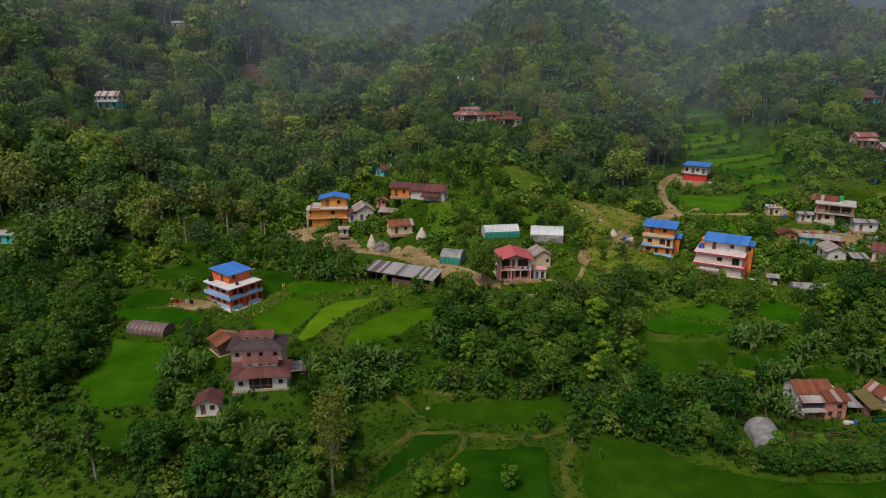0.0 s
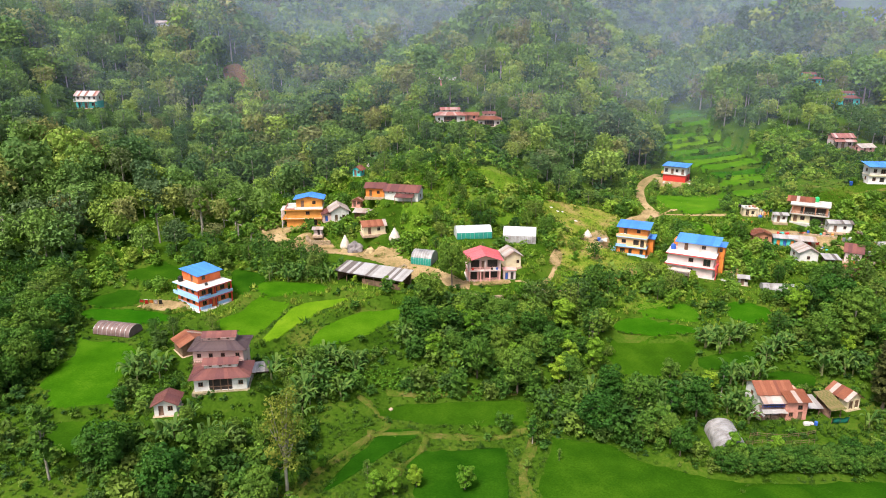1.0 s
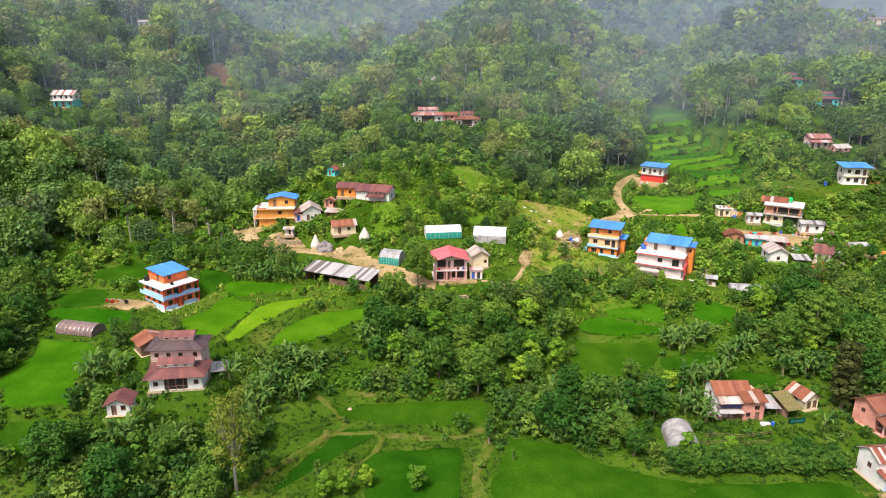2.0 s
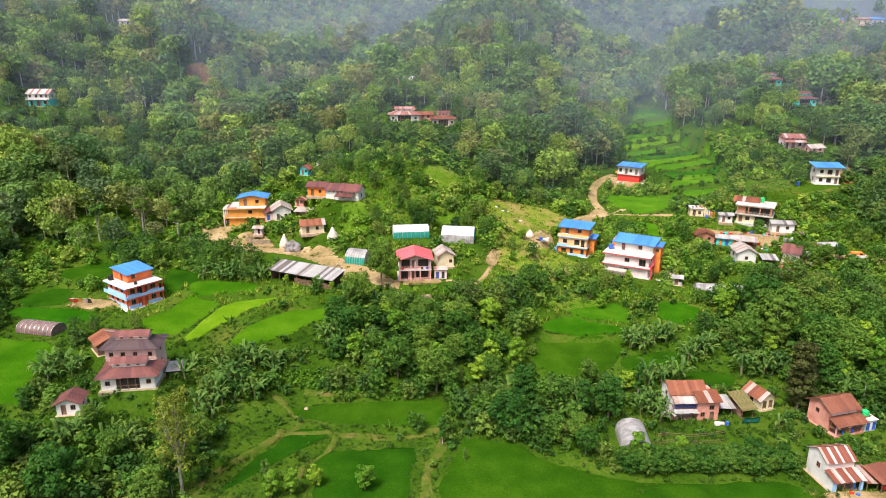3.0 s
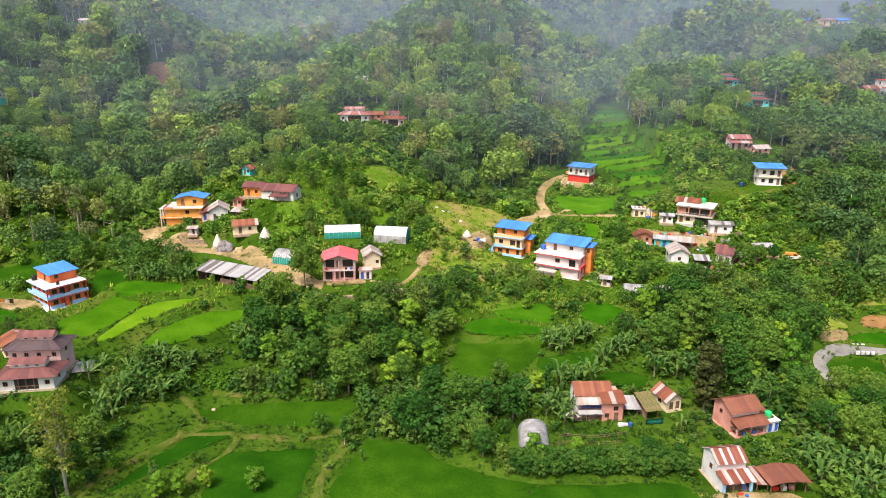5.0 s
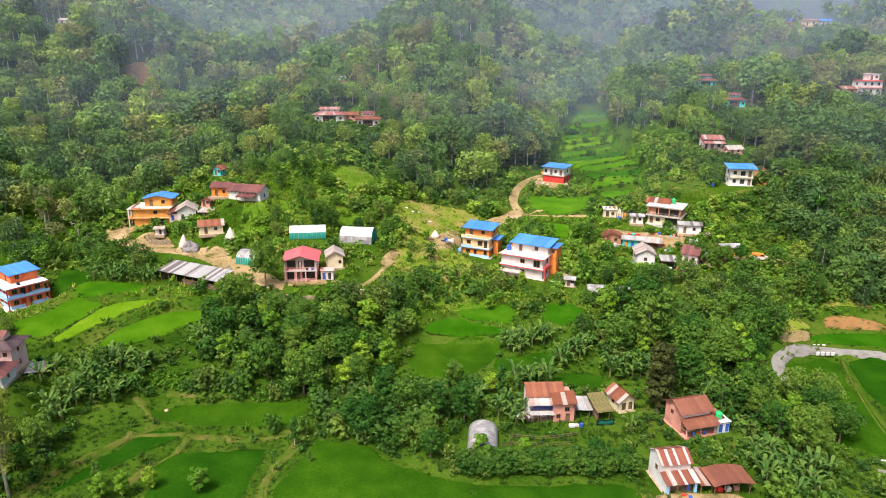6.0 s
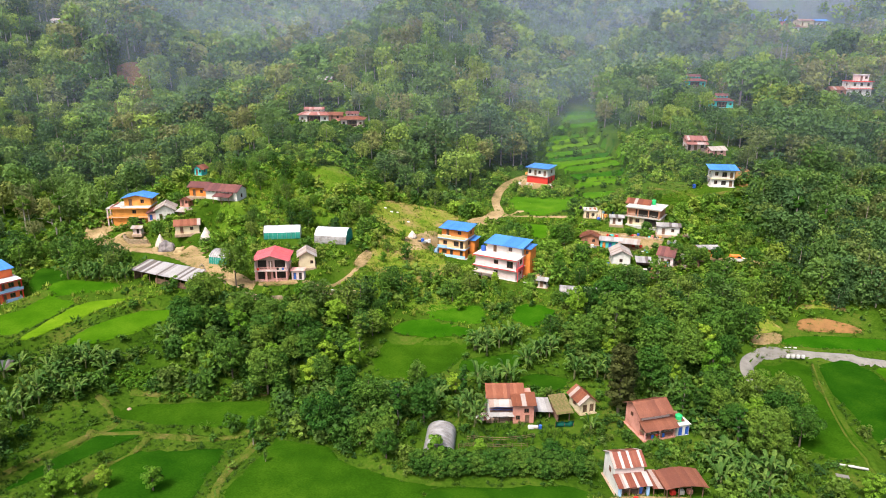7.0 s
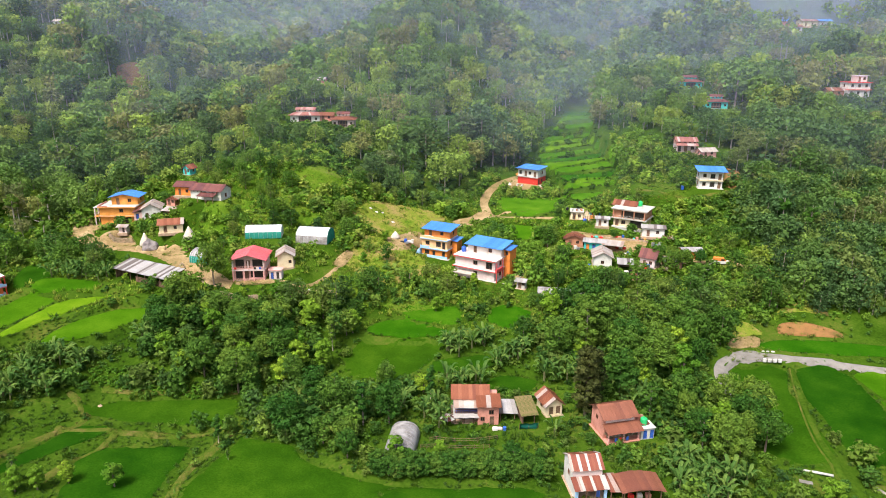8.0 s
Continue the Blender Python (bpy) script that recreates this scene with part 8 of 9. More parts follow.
for bx, by, s in ((124.5, 90.5, 0.85), (5.2, 127.9, 1.0), (-12.7, 95.5, 0.4), (10.6, 93.0, 0.75), (111, 117, 0.65)):
    plant_tree(BRIGHT[int(by) % 3], bx, by, (s, s), by * 13 % 360, "light yellowish green leafy tree standing apart", "single trees")
for bx, by, s in ((9.5, 125, 0.8), (56.0, 98.4, 0.8), (98.5, 192.5, 0.45), (116.2, 190.6, 0.5), (88.6, 187, 0.75), (91, 185.5, 0.8), (96.4, 190.5, 0.6), (110.5, 187.6, 0.35), (120.5, 192, 0.5), (87.4, 169, 0.7), (70, 160, 0.55), (61, 149.5, 0.6), (45.7, 180.5, 0.5), (41.6, 166.5, 0.45), (-14, 152.0, 0.4), (-6.5, 150.2, 0.5), (-2.5, 148.4, 0.4), (24.5, 144, 0.7), (21.5, 143.6, 0.6), (17.5, 142.4, 0.6), (123.5, 175.5, 0.6), (130.5, 173, 0.6), (127.2, 173.2, 0.55), (125.0, 170.4, 0.7), (118.6, 171.0, 0.75), (121.5, 168.5, 0.8), (-0.8, 91.0, 0.7), (2.7, 93.5, 0.6), (-3.7, 89.9, 0.7), (121.6, 113, 1.15), (120, 104, 1.0), (115.8, 104.5, 0.95), (113.5, 99.5, 0.8), (119, 110, 1.05), (109, 107, 0.75), (117.5, 115.5, 1.0)):
    plant_tree(BRIGHT[int(by) % 3] if bx < 100 else TREES[int(by) % 6], bx, by, (s, s), by * 11 % 360, "rounded leafy tree beside the rice field", "single trees")


# ---------------------------------------------------------------- small things of the village
def lathe(bm, prof, sides=12, wobble=0.0, rng=None):
    rings = []
    for r, z in prof:
        rings.append([bm.verts.new(((r + (rng.uniform(-wobble, wobble) if rng else 0)) * math.cos(k * math.tau / sides), (r + (rng.uniform(-wobble, wobble) if rng else 0)) * math.sin(k * math.tau / sides), z)) for k in range(sides)])
    for r0, r1 in zip(rings, rings[1:]):
        for k in range(sides):
            bm.faces.new((r0[k], r0[(k + 1) % sides], r1[(k + 1) % sides], r1[k]))
    bm.faces.new(rings[0][::-1])
    bm.faces.new(rings[-1])


def haystack(x, y, r, h, label, mat=None):
    """A pointed stack of straw round a pole, a little uneven."""
    root = new("haystack")
    root.location = (x, y, at(x, y))
    tagged(root, label, "haystack", "haystacks")
    rng = random.Random(int(x * 10))
    bm = bmesh.new()
    lathe(bm, [(r * 0.9, -0.2), (r, 0.25), (r * 0.86, h * 0.3), (r * 0.55, h * 0.6), (r * 0.26, h * 0.84), (r * 0.07, h)], 16, 0.05, rng)
    part("straw", bm, mat or M_HAY, root, "", True)
    bm = bmesh.new()
    tube(bm, [(0, 0, h * 0.9), (0.03, 0, h + 0.45)], [0.05, 0.03], 5)
    part("pole", bm, M_WOOD, root)


haystack(-19.2, 174.6, 1.45, 3.5, "tall pale straw stack beside the track")
haystack(-5.6, 171.6, 1.6, 3.3, "pointed pale straw stack on the slope")
haystack(-17.4, 220.6, 0.9, 2.4, "small pale straw stack on the hillside")
haystack(48.2, 184.0, 1.3, 2.0, "low rounded straw stack in a yard")


def boulder(x, y, sx, sy, sz, mat, label, seed):
    bm = bmesh.new()
    bmesh.ops.create_icosphere(bm, subdivisions=4, radius=1.0)
    for v in bm.verts:
        n = noise.noise(v.co * 1.3 + Vector((seed, 0, 0))) * 0.28 + noise.noise(v.co * 3.7 + Vector((0, seed, 0))) * 0.10
        c = v.co * (1 + n)
        v.co = Vector((c.x * sx, c.y * sy, max(c.z, -0.6) * sz))
    ob = part("boulder", bm, mat, None, label)
    ob.location = (x, y, at(x, y) + sz * 0.3)
    tagged(ob, label, "boulder", "boulders")


boulder(-16.2, 170.6, 2.1, 1.5, 2.2, M_ROCK, "large dark grey boulder above the road", 1)
boulder(-11.9, 168.4, 1.3, 1.0, 1.35, M_TANROCK, "tan weathered boulder beside the grey one", 5)
boulder(-18.9, 170.0, 0.9, 0.8, 1.0, M_TANROCK, "small tan rock at the roadside", 9)
boulder(-2.9, 115.0, 0.42, 0.36, 0.4, M_STONE, "pale stone in the rice field", 11)
boulder(44.0, 121.5, 0.6, 0.5, 0.6, M_STONE, "pale stone at the field corner", 13)
for i, (bx, by) in enumerate(((39.5, 197), (41.4, 196.2), (43.0, 197.4), (46.5, 193.5), (29.6, 149.2), (31.0, 150.0))):
    boulder(bx, by, 0.55, 0.35, 0.25, M_WHITE, "pale slab of rubble on bare ground", 20 + i)


def stone_wall(points, height, thick, label, seed, parts=True):
    """A dry wall of separate stones in courses along a line."""
    root = new("stone_wall")
    mx, my = points[0]
    root.location = (mx, my, at(mx, my))
    tagged(root, label, "wall")
    rng = random.Random(seed)
    meshes = []
    for i in range(4):
        bm = bmesh.new()
        box(bm, -0.5, 0.5, -0.5, 0.5, -0.5, 0.5)
        for v in bm.verts:
            v.co += Vector((rng.uniform(-0.08, 0.08), rng.uniform(-0.06, 0.06), rng.uniform(-0.09, 0.09)))
        bmesh.ops.bevel(bm, geom=bm.edges[:], offset=0.09, segments=1, affect="EDGES")
        me = bpy.data.meshes.new("stone")
        bm.to_mesh(me)
        bm.free()
        me.materials.append(M_STONE)
        meshes.append(me)
    line = spline(points, 0.55)
    rows = max(int(height / 0.32), 1)
    count = 0
    for k, (x, y) in enumerate(line[:-1]):
        d = line[k + 1] - line[k]
        turn = math.atan2(d[1], d[0])
        zg = at(x, y)
        for r in range(rows):
            if count >= 280:
                break
            s = 0.28 if r % 2 else 0.0
            m = Matrix.Translation((x + d[0] * s - mx, y + d[1] * s - my, zg - root.location.z - 0.1 + 0.32 * (r + 0.5))) @ Matrix.Rotation(turn, 4, "Z") @ Matrix.Diagonal((0.56, thick * rng.uniform(0.85, 1.1), 0.33, 1))
            link_mesh("stone", meshes[rng.randrange(4)], M_STONE, root, "", m)
            count += 1


stone_wall([(-30.0, 177.0), (-26.5, 176.2), (-23.4, 176.4)], 1.6, 0.5, "dry stone terrace wall below a small hut", 1)
stone_wall([(-3.6, 159.2), (0.8, 154.4), (6.6, 148.0)], 0.5, 0.4, "low stone edging along the earth road", 2)
stone_wall([(12.0, 143.6), (16.5, 142.9), (21.0, 143.6)], 1.3, 0.5, "stone terrace wall below the pink house", 3)
stone_wall([(108.5, 188.0), (114.0, 186.4), (119.6, 184.6)], 0.9, 0.4, "low stone wall along the yard", 4)
stone_wall([(27.5, 147.2), (32.0, 149.0), (36.5, 150.6)], 1.0, 0.5, "tumbled stone wall beside the path", 5)

gabled_hut("gate", M_PINKWHITE, M_ROOFPALE, "tiny pale pink hut with a dark doorway", 1.8, 0.35, "u", [("f", 1.0, 1.7, 0.05, 1.5, "opening")])
gabled_hut("hhlink", M_CORAL, M_ROOFBROWN, "low coral outbuilding with a faded red roof", 2.2, 0.8, "u")
open_shed("orroof", M_ROOFPALE, "low shed with a pale metal roof", 1.9, 2.4, M_CORAL)
gabled_hut("rustroof", M_CORAL, M_ROOFRUST, "small hut with a faded rusty roof", 1.9, 0.7, "v")
open_shed("thatch", M_THATCH, "open lean-to with a mossy green thatched roof", 1.9, 3.2, M_WOOD)
gabled_hut("orvshed", M_CORAL, M_ROOFGREY, "low coral store with a pale sheet roof", 2.0, 0.5, "u")
gabled_hut("lowpink", M_CORAL, M_ROOFRUST, "low pink byre with a rusty roof", 1.7, 0.6, "u")
gabled_hut("wbshed", M_CONCRETE, M_ROOFGREY, "small grey outhouse with a grey roof", 2.0, 0.4, "u")
open_shed("rdlean", M_ROOFGREY, "rickety lean-to with a bent grey sheet roof", 1.6, 2.1, M_WOOD)

water_tank(12.0, 168.6, at(12.0, 168.6), M_TANKGREEN, "green plastic tank beside a tunnel greenhouse", 0.7, 1.5)
water_tank(104.4, 200.2, at(104.4, 200.2), M_DEEPBLUE, "blue plastic water tank in a yard", 0.55, 1.2)
water_tank(100.4, 169.2, at(100.4, 169.2), M_DEEPBLUE, "blue plastic drum beside a white house", 0.5, 1.1)
water_tank(130.5, 179.0, at(130.5, 179.0), M_TANKBLACK, "black plastic tank behind a low roof", 0.6, 1.2)
water_tank(99.6, 204.4, at(99.6, 204.4) + 2.5, M_TANKBLACK, "black tank on a crib roof", 0.45, 0.9)


def van(x, y, turn):
    """A small delivery van with an orange load body and a white cab."""
    root = new("van")
    root.matrix_world = pose(x, y, at(x, y) + 0.12, 0, 0, turn)
    tagged(root, "small white van with an orange upper body", "van")
    bm = bmesh.new()
    side = [(-2.0, 0.35), (2.0, 0.35), (2.15, 0.6), (2.1, 0.95), (1.45, 1.1), (-2.0, 1.1)]
    for ys in (-0.8, 0.8):
        [bm.verts.new((u, ys, z)) for u, z in side]
    bm.verts.ensure_lookup_table()
    n = len(side)
    bm.faces.new(bm.verts[:n])
    bm.faces.new(list(bm.verts[n:])[::-1])
    for i in range(n):
        j = (i + 1) % n
        bm.faces.new((bm.verts[i], bm.verts[j], bm.verts[n + j], bm.verts[n + i]))
    bmesh.ops.bevel(bm, geom=bm.edges[:], offset=0.06, segments=2, affect="EDGES")
    part("body", bm, M_WHITE, root)
    bm = bmesh.new()
    top = [(-2.0, 1.11), (1.35, 1.11), (0.75, 1.85), (-1.9, 1.9)]
    a = [bm.verts.new((u, -0.74, z)) for u, z in top]
    b = [bm.verts.new((u, 0.74, z)) for u, z in top]
    bm.faces.new(a)
    bm.faces.new(b[::-1])
    for i in range(4):
        j = (i + 1) % 4
        bm.faces.new((a[i], a[j], b[j], b[i]))
    bmesh.ops.bevel(bm, geom=bm.edges[:], offset=0.08, segments=2, affect="EDGES")
    part("upper_body", bm, M_ORANGE, root, "orange upper body")
    bm = bmesh.new()
    slab4(bm, [(1.28, -0.62, 1.24), (1.28, 0.62, 1.24), (0.86, 0.62, 1.76), (0.86, -0.62, 1.76)], 0.02)
    part("windscreen", bm, M_GLASS, root)
    for ys in (-0.76, 0.745):
        bm = bmesh.new()
        box(bm, -0.1, 0.75, ys, ys + 0.015, 1.25, 1.7)
        part("side_window", bm, M_GLASS, root)
    for u in (-1.35, 1.3):
        for ys in (-0.86, 0.66):
            bm = bmesh.new()
            tube(bm, [(u, ys, 0.3), (u, ys + 0.2, 0.3)], [0.32, 0.32], 14)
            w = part("wheel", bm, M_TANKBLACK, root)
            bm = bmesh.new()
            tube(bm, [(u, ys - 0.01, 0.3), (u, ys + 0.21, 0.3)], [0.17, 0.17], 10)
            part("rim", bm, M_STEEL, w)
    for ys in (-0.6, 0.45):
        bm = bmesh.new()
        box(bm, 2.09, 2.16, ys, ys + 0.18, 0.72, 0.88)
        part("headlight", bm, M_FILM, root)


van(136.3, 173.9, -10)


def clothes_line(x, y, turn, length, cloths, label):
    root = new("clothes_line")
    root.matrix_world = pose(x, y, at(x, y), 0, 0, turn)
    tagged(root, label, "washing line")
    for u in (0.0, length):
        bm = bmesh.new()
        tube(bm, [(u, 0, -0.4), (u, 0, 1.9)], [0.05, 0.04], 6)
        part("post", bm, M_WOOD, root)
    bm = bmesh.new()
    tube(bm, [(0, 0, 1.85), (length / 2, 0, 1.72), (length, 0, 1.85)], [0.012] * 3, 4)
    part("cord", bm, M_STEEL, root)
    rng = random.Random(int(x * 3 + y))
    for i, mt in enumerate(cloths):
        u = length * (i + 0.5) / len(cloths)
        w, h = length / len(cloths) * 0.8, rng.uniform(0.7, 1.2)
        bm = bmesh.new()
        g = [[bm.verts.new((u - w / 2 + w * j / 5, 0.05 * math.sin(j * 2.1 + k), 1.74 - h * k / 4)) for j in range(6)] for k in range(5)]
        for k in range(4):
            for j in range(5):
                bm.faces.new((g[k][j], g[k][j + 1], g[k + 1][j + 1], g[k + 1][j]))
        bmesh.ops.solidify(bm, geom=bm.faces[:], thickness=0.015)
        part("cloth", bm, mt, root, "", True)


clothes_line(-63.6, 146.9, -4, 5.6, [M_RED, M_RED, M_ORANGE, M_PINKWHITE, M_DARK], "red and orange washing drying in a yard")
clothes_line(106.5, 205.6, -15, 4.0, [M_BLUE, M_ORANGE, M_WHITE, M_DEEPBLUE], "coloured washing beside a crib")
clothes_line(109.8, 181.8, -15, 3.0, [M_RED, M_WHITE, M_RED], "red and white washing in the yard")


def heap(name, x, y, items, label, category):
    """A few stored goods standing together."""
    root = new(name)
    root.location = (x, y, at(x, y))
    tagged(root, label, category)
    for kind, u, v, s, mt in items:
        bm = bmesh.new()
        if kind == "drum":
            lathe(bm, [(s * 0.5, 0), (s * 0.52, s * 0.3), (s * 0.5, s * 0.6), (s * 0.52, s * 0.9), (s * 0.5, s * 1.2)], 12)
        else:
            box(bm, -s * 0.6, s * 0.6, -s * 0.4, s * 0.4, 0, s * 0.7)
            bmesh.ops.bevel(bm, geom=bm.edges[:], offset=s * 0.12, segments=2, affect="EDGES")
        ob = part(kind, bm, mt, root)
        ob.location = (u, v, 0)


heap("stored_goods", 51.2, 182.6, [("drum", 0, 0, 0.9, M_DEEPBLUE), ("sack", 1.0, 0.2, 0.9, M_WHITE), ("drum", 1.9, -0.2, 0.8, M_WHITE), ("sack", 0.5, -0.9, 0.8, M_STEEL), ("sack", -0.9, -0.4, 0.9, M_DARK)], "drums, sacks and boxes in a yard", "goods")
heap("stored_goods", 111.6, 189.0, [("sack", 0, 0, 0.8, M_RED), ("sack", 1.1, 0.3, 0.7, M_CORAL), ("drum", 2.0, 0.1, 0.7, M_DEEPBLUE)], "red sacks and a drum in the hamlet yard", "goods")
heap("stored_goods", 109.8, 167.6, [("sack", 0, 0, 0.9, M_WHITE), ("drum", 1.2, 0.4, 0.7, M_TANKBLACK), ("sack", 2.3, 0, 0.9, M_STEEL), ("sack", 3.0, -0.7, 0.7, M_RED)], "clutter and sacks beside a low shed", "goods")
heap("stored_goods", 73.2, 107.8, [("sack", 0, 0, 0.9, M_WHITE), ("sack", 0.9, 0.2, 0.7, M_PINKWHITE), ("drum", 1.7, 0.0, 0.6, M_DEEPBLUE)], "pale sacks and a drum before the farmhouse", "goods")
heap("stored_goods", 87.6, 90.2, [("sack", 0, 0, 0.6, M_RED), ("sack", 0.9, -0.3, 0.5, M_DEEPBLUE)], "red and blue bundles on a farmyard", "goods")

rng = random.Random(5)
for hx, hy, words in ((100.6, 199.6, "buckets and sacks beside a half-ruined crib"), (105.8, 203.6, "plastic drums and bundles near a crib"), (103.4, 187.6, "sacks and a red bundle by the lane"), (117.6, 186.2, "blue drums along a yard wall"),
                      (106.0, 188.8, "stacked pale sacks in the yard"), (121.8, 183.2, "bundles beside the lane"), (112.0, 178.6, "pots and drums behind a low shed"), (116.2, 168.2, "sacks heaped beside a dark roof"), (98.6, 182.6, "yellow and red bundles beside a brick hut")):
    items = [(rng.choice(("drum", "sack", "sack")), rng.uniform(-1.6, 1.6), rng.uniform(-0.9, 0.9), rng.uniform(0.5, 0.95), rng.choice((M_WHITE, M_DEEPBLUE, M_RED, M_AMBER, M_CORAL, M_STEEL, M_DARK, M_TURQ))) for k in range(6)]
    heap("stored_goods", hx, hy, items, words, "goods")


# Small striped canopy beside the pink farmhouse
root = new("canopy")
root.location = (64.6, 109.4, at(64.6, 109.4))
tagged(root, "small round canopy striped maroon and white", "canopy")
bm = bmesh.new()
tube(bm, [(0, 0, -0.3), (0, 0, 2.3)], [0.06, 0.05], 6)
part("pole", bm, M_WOOD, root)
for k in range(12):
    bm = bmesh.new()
    a0, a1 = k * math.tau / 12, (k + 1) * math.tau / 12
    p = [(0, 0, 2.35), (1.45 * math.cos(a0), 1.45 * math.sin(a0), 1.55), (1.45 * math.cos(a1), 1.45 * math.sin(a1), 1.55)]
    f = bm.faces.new([bm.verts.new(q) for q in p])
    bmesh.ops.solidify(bm, geom=[f], thickness=0.02)
    part("canopy_panel", bm, M_ROOFMAROON if k % 2 else M_WHITE, root)

# Green sheet hung along a garden
root = new("tarpaulin")
root.matrix_world = pose(77.6, 107.6, at(78.5, 107.6), 0, 0, 8)
tagged(root, "green tarpaulin hung beside the thatched lean-to", "tarpaulin")
bm = bmesh.new()
g = [[bm.verts.new((3.4 * j / 8, 0.12 * math.sin(j * 1.7 + k), 0.1 + 1.1 * k / 3 + 0.05 * math.sin(j))) for j in range(9)] for k in range(4)]
for k in range(3):
    for j in range(8):
        bm.faces.new((g[k][j], g[k][j + 1], g[k + 1][j + 1], g[k + 1][j]))
bmesh.ops.solidify(bm, geom=bm.faces[:], thickness=0.02)
part("sheet", bm, M_NETGREEN, root, "", True)
for u in (0.0, 1.7, 3.4):
    bm = bmesh.new()
    tube(bm, [(u, 0.1, -0.3), (u, 0.1, 1.35)], [0.05, 0.04], 5)
    part("stake", bm, M_WOOD, root)


def pole_fence(points, label, gap=1.4, height=1.0):
    """Stakes with two lashed rails."""
    root = new("fence")
    x0, y0 = points[0]
    root.location = (x0, y0, at(x0, y0))
    tagged(root, label, "fence")
    line = spline(points, gap)
    rng = random.Random(len(line))
    tops = []
    for x, y in line:
        z = at(x, y) - root.location.z
        h = height * rng.uniform(0.85, 1.15)
        bm = bmesh.new()
        tube(bm, [(x - x0, y - y0, z - 0.3), (x - x0 + rng.uniform(-0.08, 0.08), y - y0, z + h)], [0.05, 0.035], 5)
        part("stake", bm, M_WOOD, root)
        tops.append(Vector((x - x0, y - y0, z)))
    for k in (0.45, 0.85):
        bm = bmesh.new()
        tube(bm, [q + Vector((0, 0, height * k)) for q in tops], [0.035] * len(tops), 4)
        part("rail", bm, M_WOOD, root)


pole_fence([(61.5, 104.6), (66.0, 104.0), (70.0, 104.4), (73.5, 105.2)], "rough bamboo fence along a garden")
pole_fence([(60.0, 102.6), (66.0, 102.0), (72.0, 102.6)], "second bamboo fence in the garden")

# Field lane between the right-hand paddies, with a channel of pale concrete
ribbon("path", [(139.0, 135.0), (136.5, 126), (133.5, 116), (131.2, 106), (131.0, 96), (133, 84)], 1.5, M_GRASS, "grassy bank between two paddies", 0.35, "bank")
ribbon("path", [(138.2, 134.6), (135.4, 126), (132.4, 116), (130.0, 106), (129.6, 96)], 0.5, M_RIDGE, "narrow trodden ridge beside the bank", 0.3, "path", 0.05)
ribbon("path", [(150.5, 134.0), (151.5, 126), (153, 112), (150, 98)], 0.9, M_GRASS, "low grassy ridge between paddies", 0.3, "bank")
ribbon("path", [(133, 96.5), (140, 95.5), (150, 95)], 1.0, M_RIDGE, "dry trodden field ridge", 0.25, "path")
ribbon("irrigation_channel", [(134.2, 96.6), (137.0, 91), (140.0, 84), (143.0, 76)], 0.6, M_TRACK, "narrow pale concrete water channel", 0.2, "channel", 0.02)


def culvert(x, y, turn):
    root = new("culvert")
    root.matrix_world = pose(x, y, at(x, y), 0, 0, turn)
    tagged(root, "small culvert with pale concrete kerb blocks", "culvert")
    for v in (-2.0, 2.0):
        for u in (-1.6, -0.5, 0.6, 1.7):
            bm = bmesh.new()
            box(bm, u - 0.35, u + 0.35, v - 0.18, v + 0.18, -0.3, 0.5)
            bmesh.ops.bevel(bm, geom=bm.edges[:], offset=0.05, segments=1, affect="EDGES")
            part("kerb_block", bm, M_WHITE, root)
    bm = bmesh.new()
    box(bm, -2.2, 2.2, -1.8, 1.8, -0.3, 0.11)
    part("deck", bm, M_TRACK, root)


culvert(135.0, 138.0, -2)
bm = bmesh.new()
tube(bm, [(0, 0, 0.25), (2.2, -0.6, 0.28), (4.6, -1.3, 0.2)], [0.22, 0.22, 0.22], 10)
ob = part("drain_pipe", bm, M_CONCRETE, None, "pale drain pipe at the field corner", True)
ob.location = (124.2, 99.4, at(125.5, 99.0))
tagged(ob, category="pipe")
bm = bmesh.new()
box(bm, 0, 2.0, 0, 0.9, -0.4, 0.15)
bmesh.ops.bevel(bm, geom=bm.edges[:], offset=0.05, segments=1, affect="EDGES")
ob = part("concrete_slab", bm, M_TRACK, None, "grey concrete slab over a channel")
ob.matrix_world = pose(122.6, 96.6, at(124.0, 97.2), 0, 0, -18)
tagged(ob, category="slab")


# Tall bare-stemmed trees in the woods
def tall_tree(x, y, h, seed):
    rng = np.random.default_rng(seed)
    root = new("tree")
    root.matrix_world = pose(x, y, at(x, y), 0, 0, rng.uniform(0, 360))
    tagged(root, "tall woodland tree with a pale bare trunk", "tree", "tall trees")
    bm = bmesh.new()
    tube(bm, [(0, 0, -0.6), (0.15, 0.1, h * 0.4), (0.1, 0.3, h * 0.75), (0.2, 0.3, h * 0.95)], [0.26, 0.2, 0.14, 0.05], 7)
    for k in range(5):
        z = h * rng.uniform(0.6, 0.85)
        e = rng.normal(size=2) * 1.6
        tube(bm, [(0.1, 0.2, z), (e[0] * 0.5, e[1] * 0.5, z + 0.8), (e[0], e[1], z + 1.4)], [0.09, 0.06, 0.03], 4)
    part("trunk", bm, M_PALEBARK, root)
    c, r = crown_lumps(rng, h, 2.4, 7, 0.66)
    v, f = leaf_sprays(rng, c, r, 900, 0.5)
    link_mesh("crown", raw_mesh("crown", v, f, 3), M_LEAF, root)


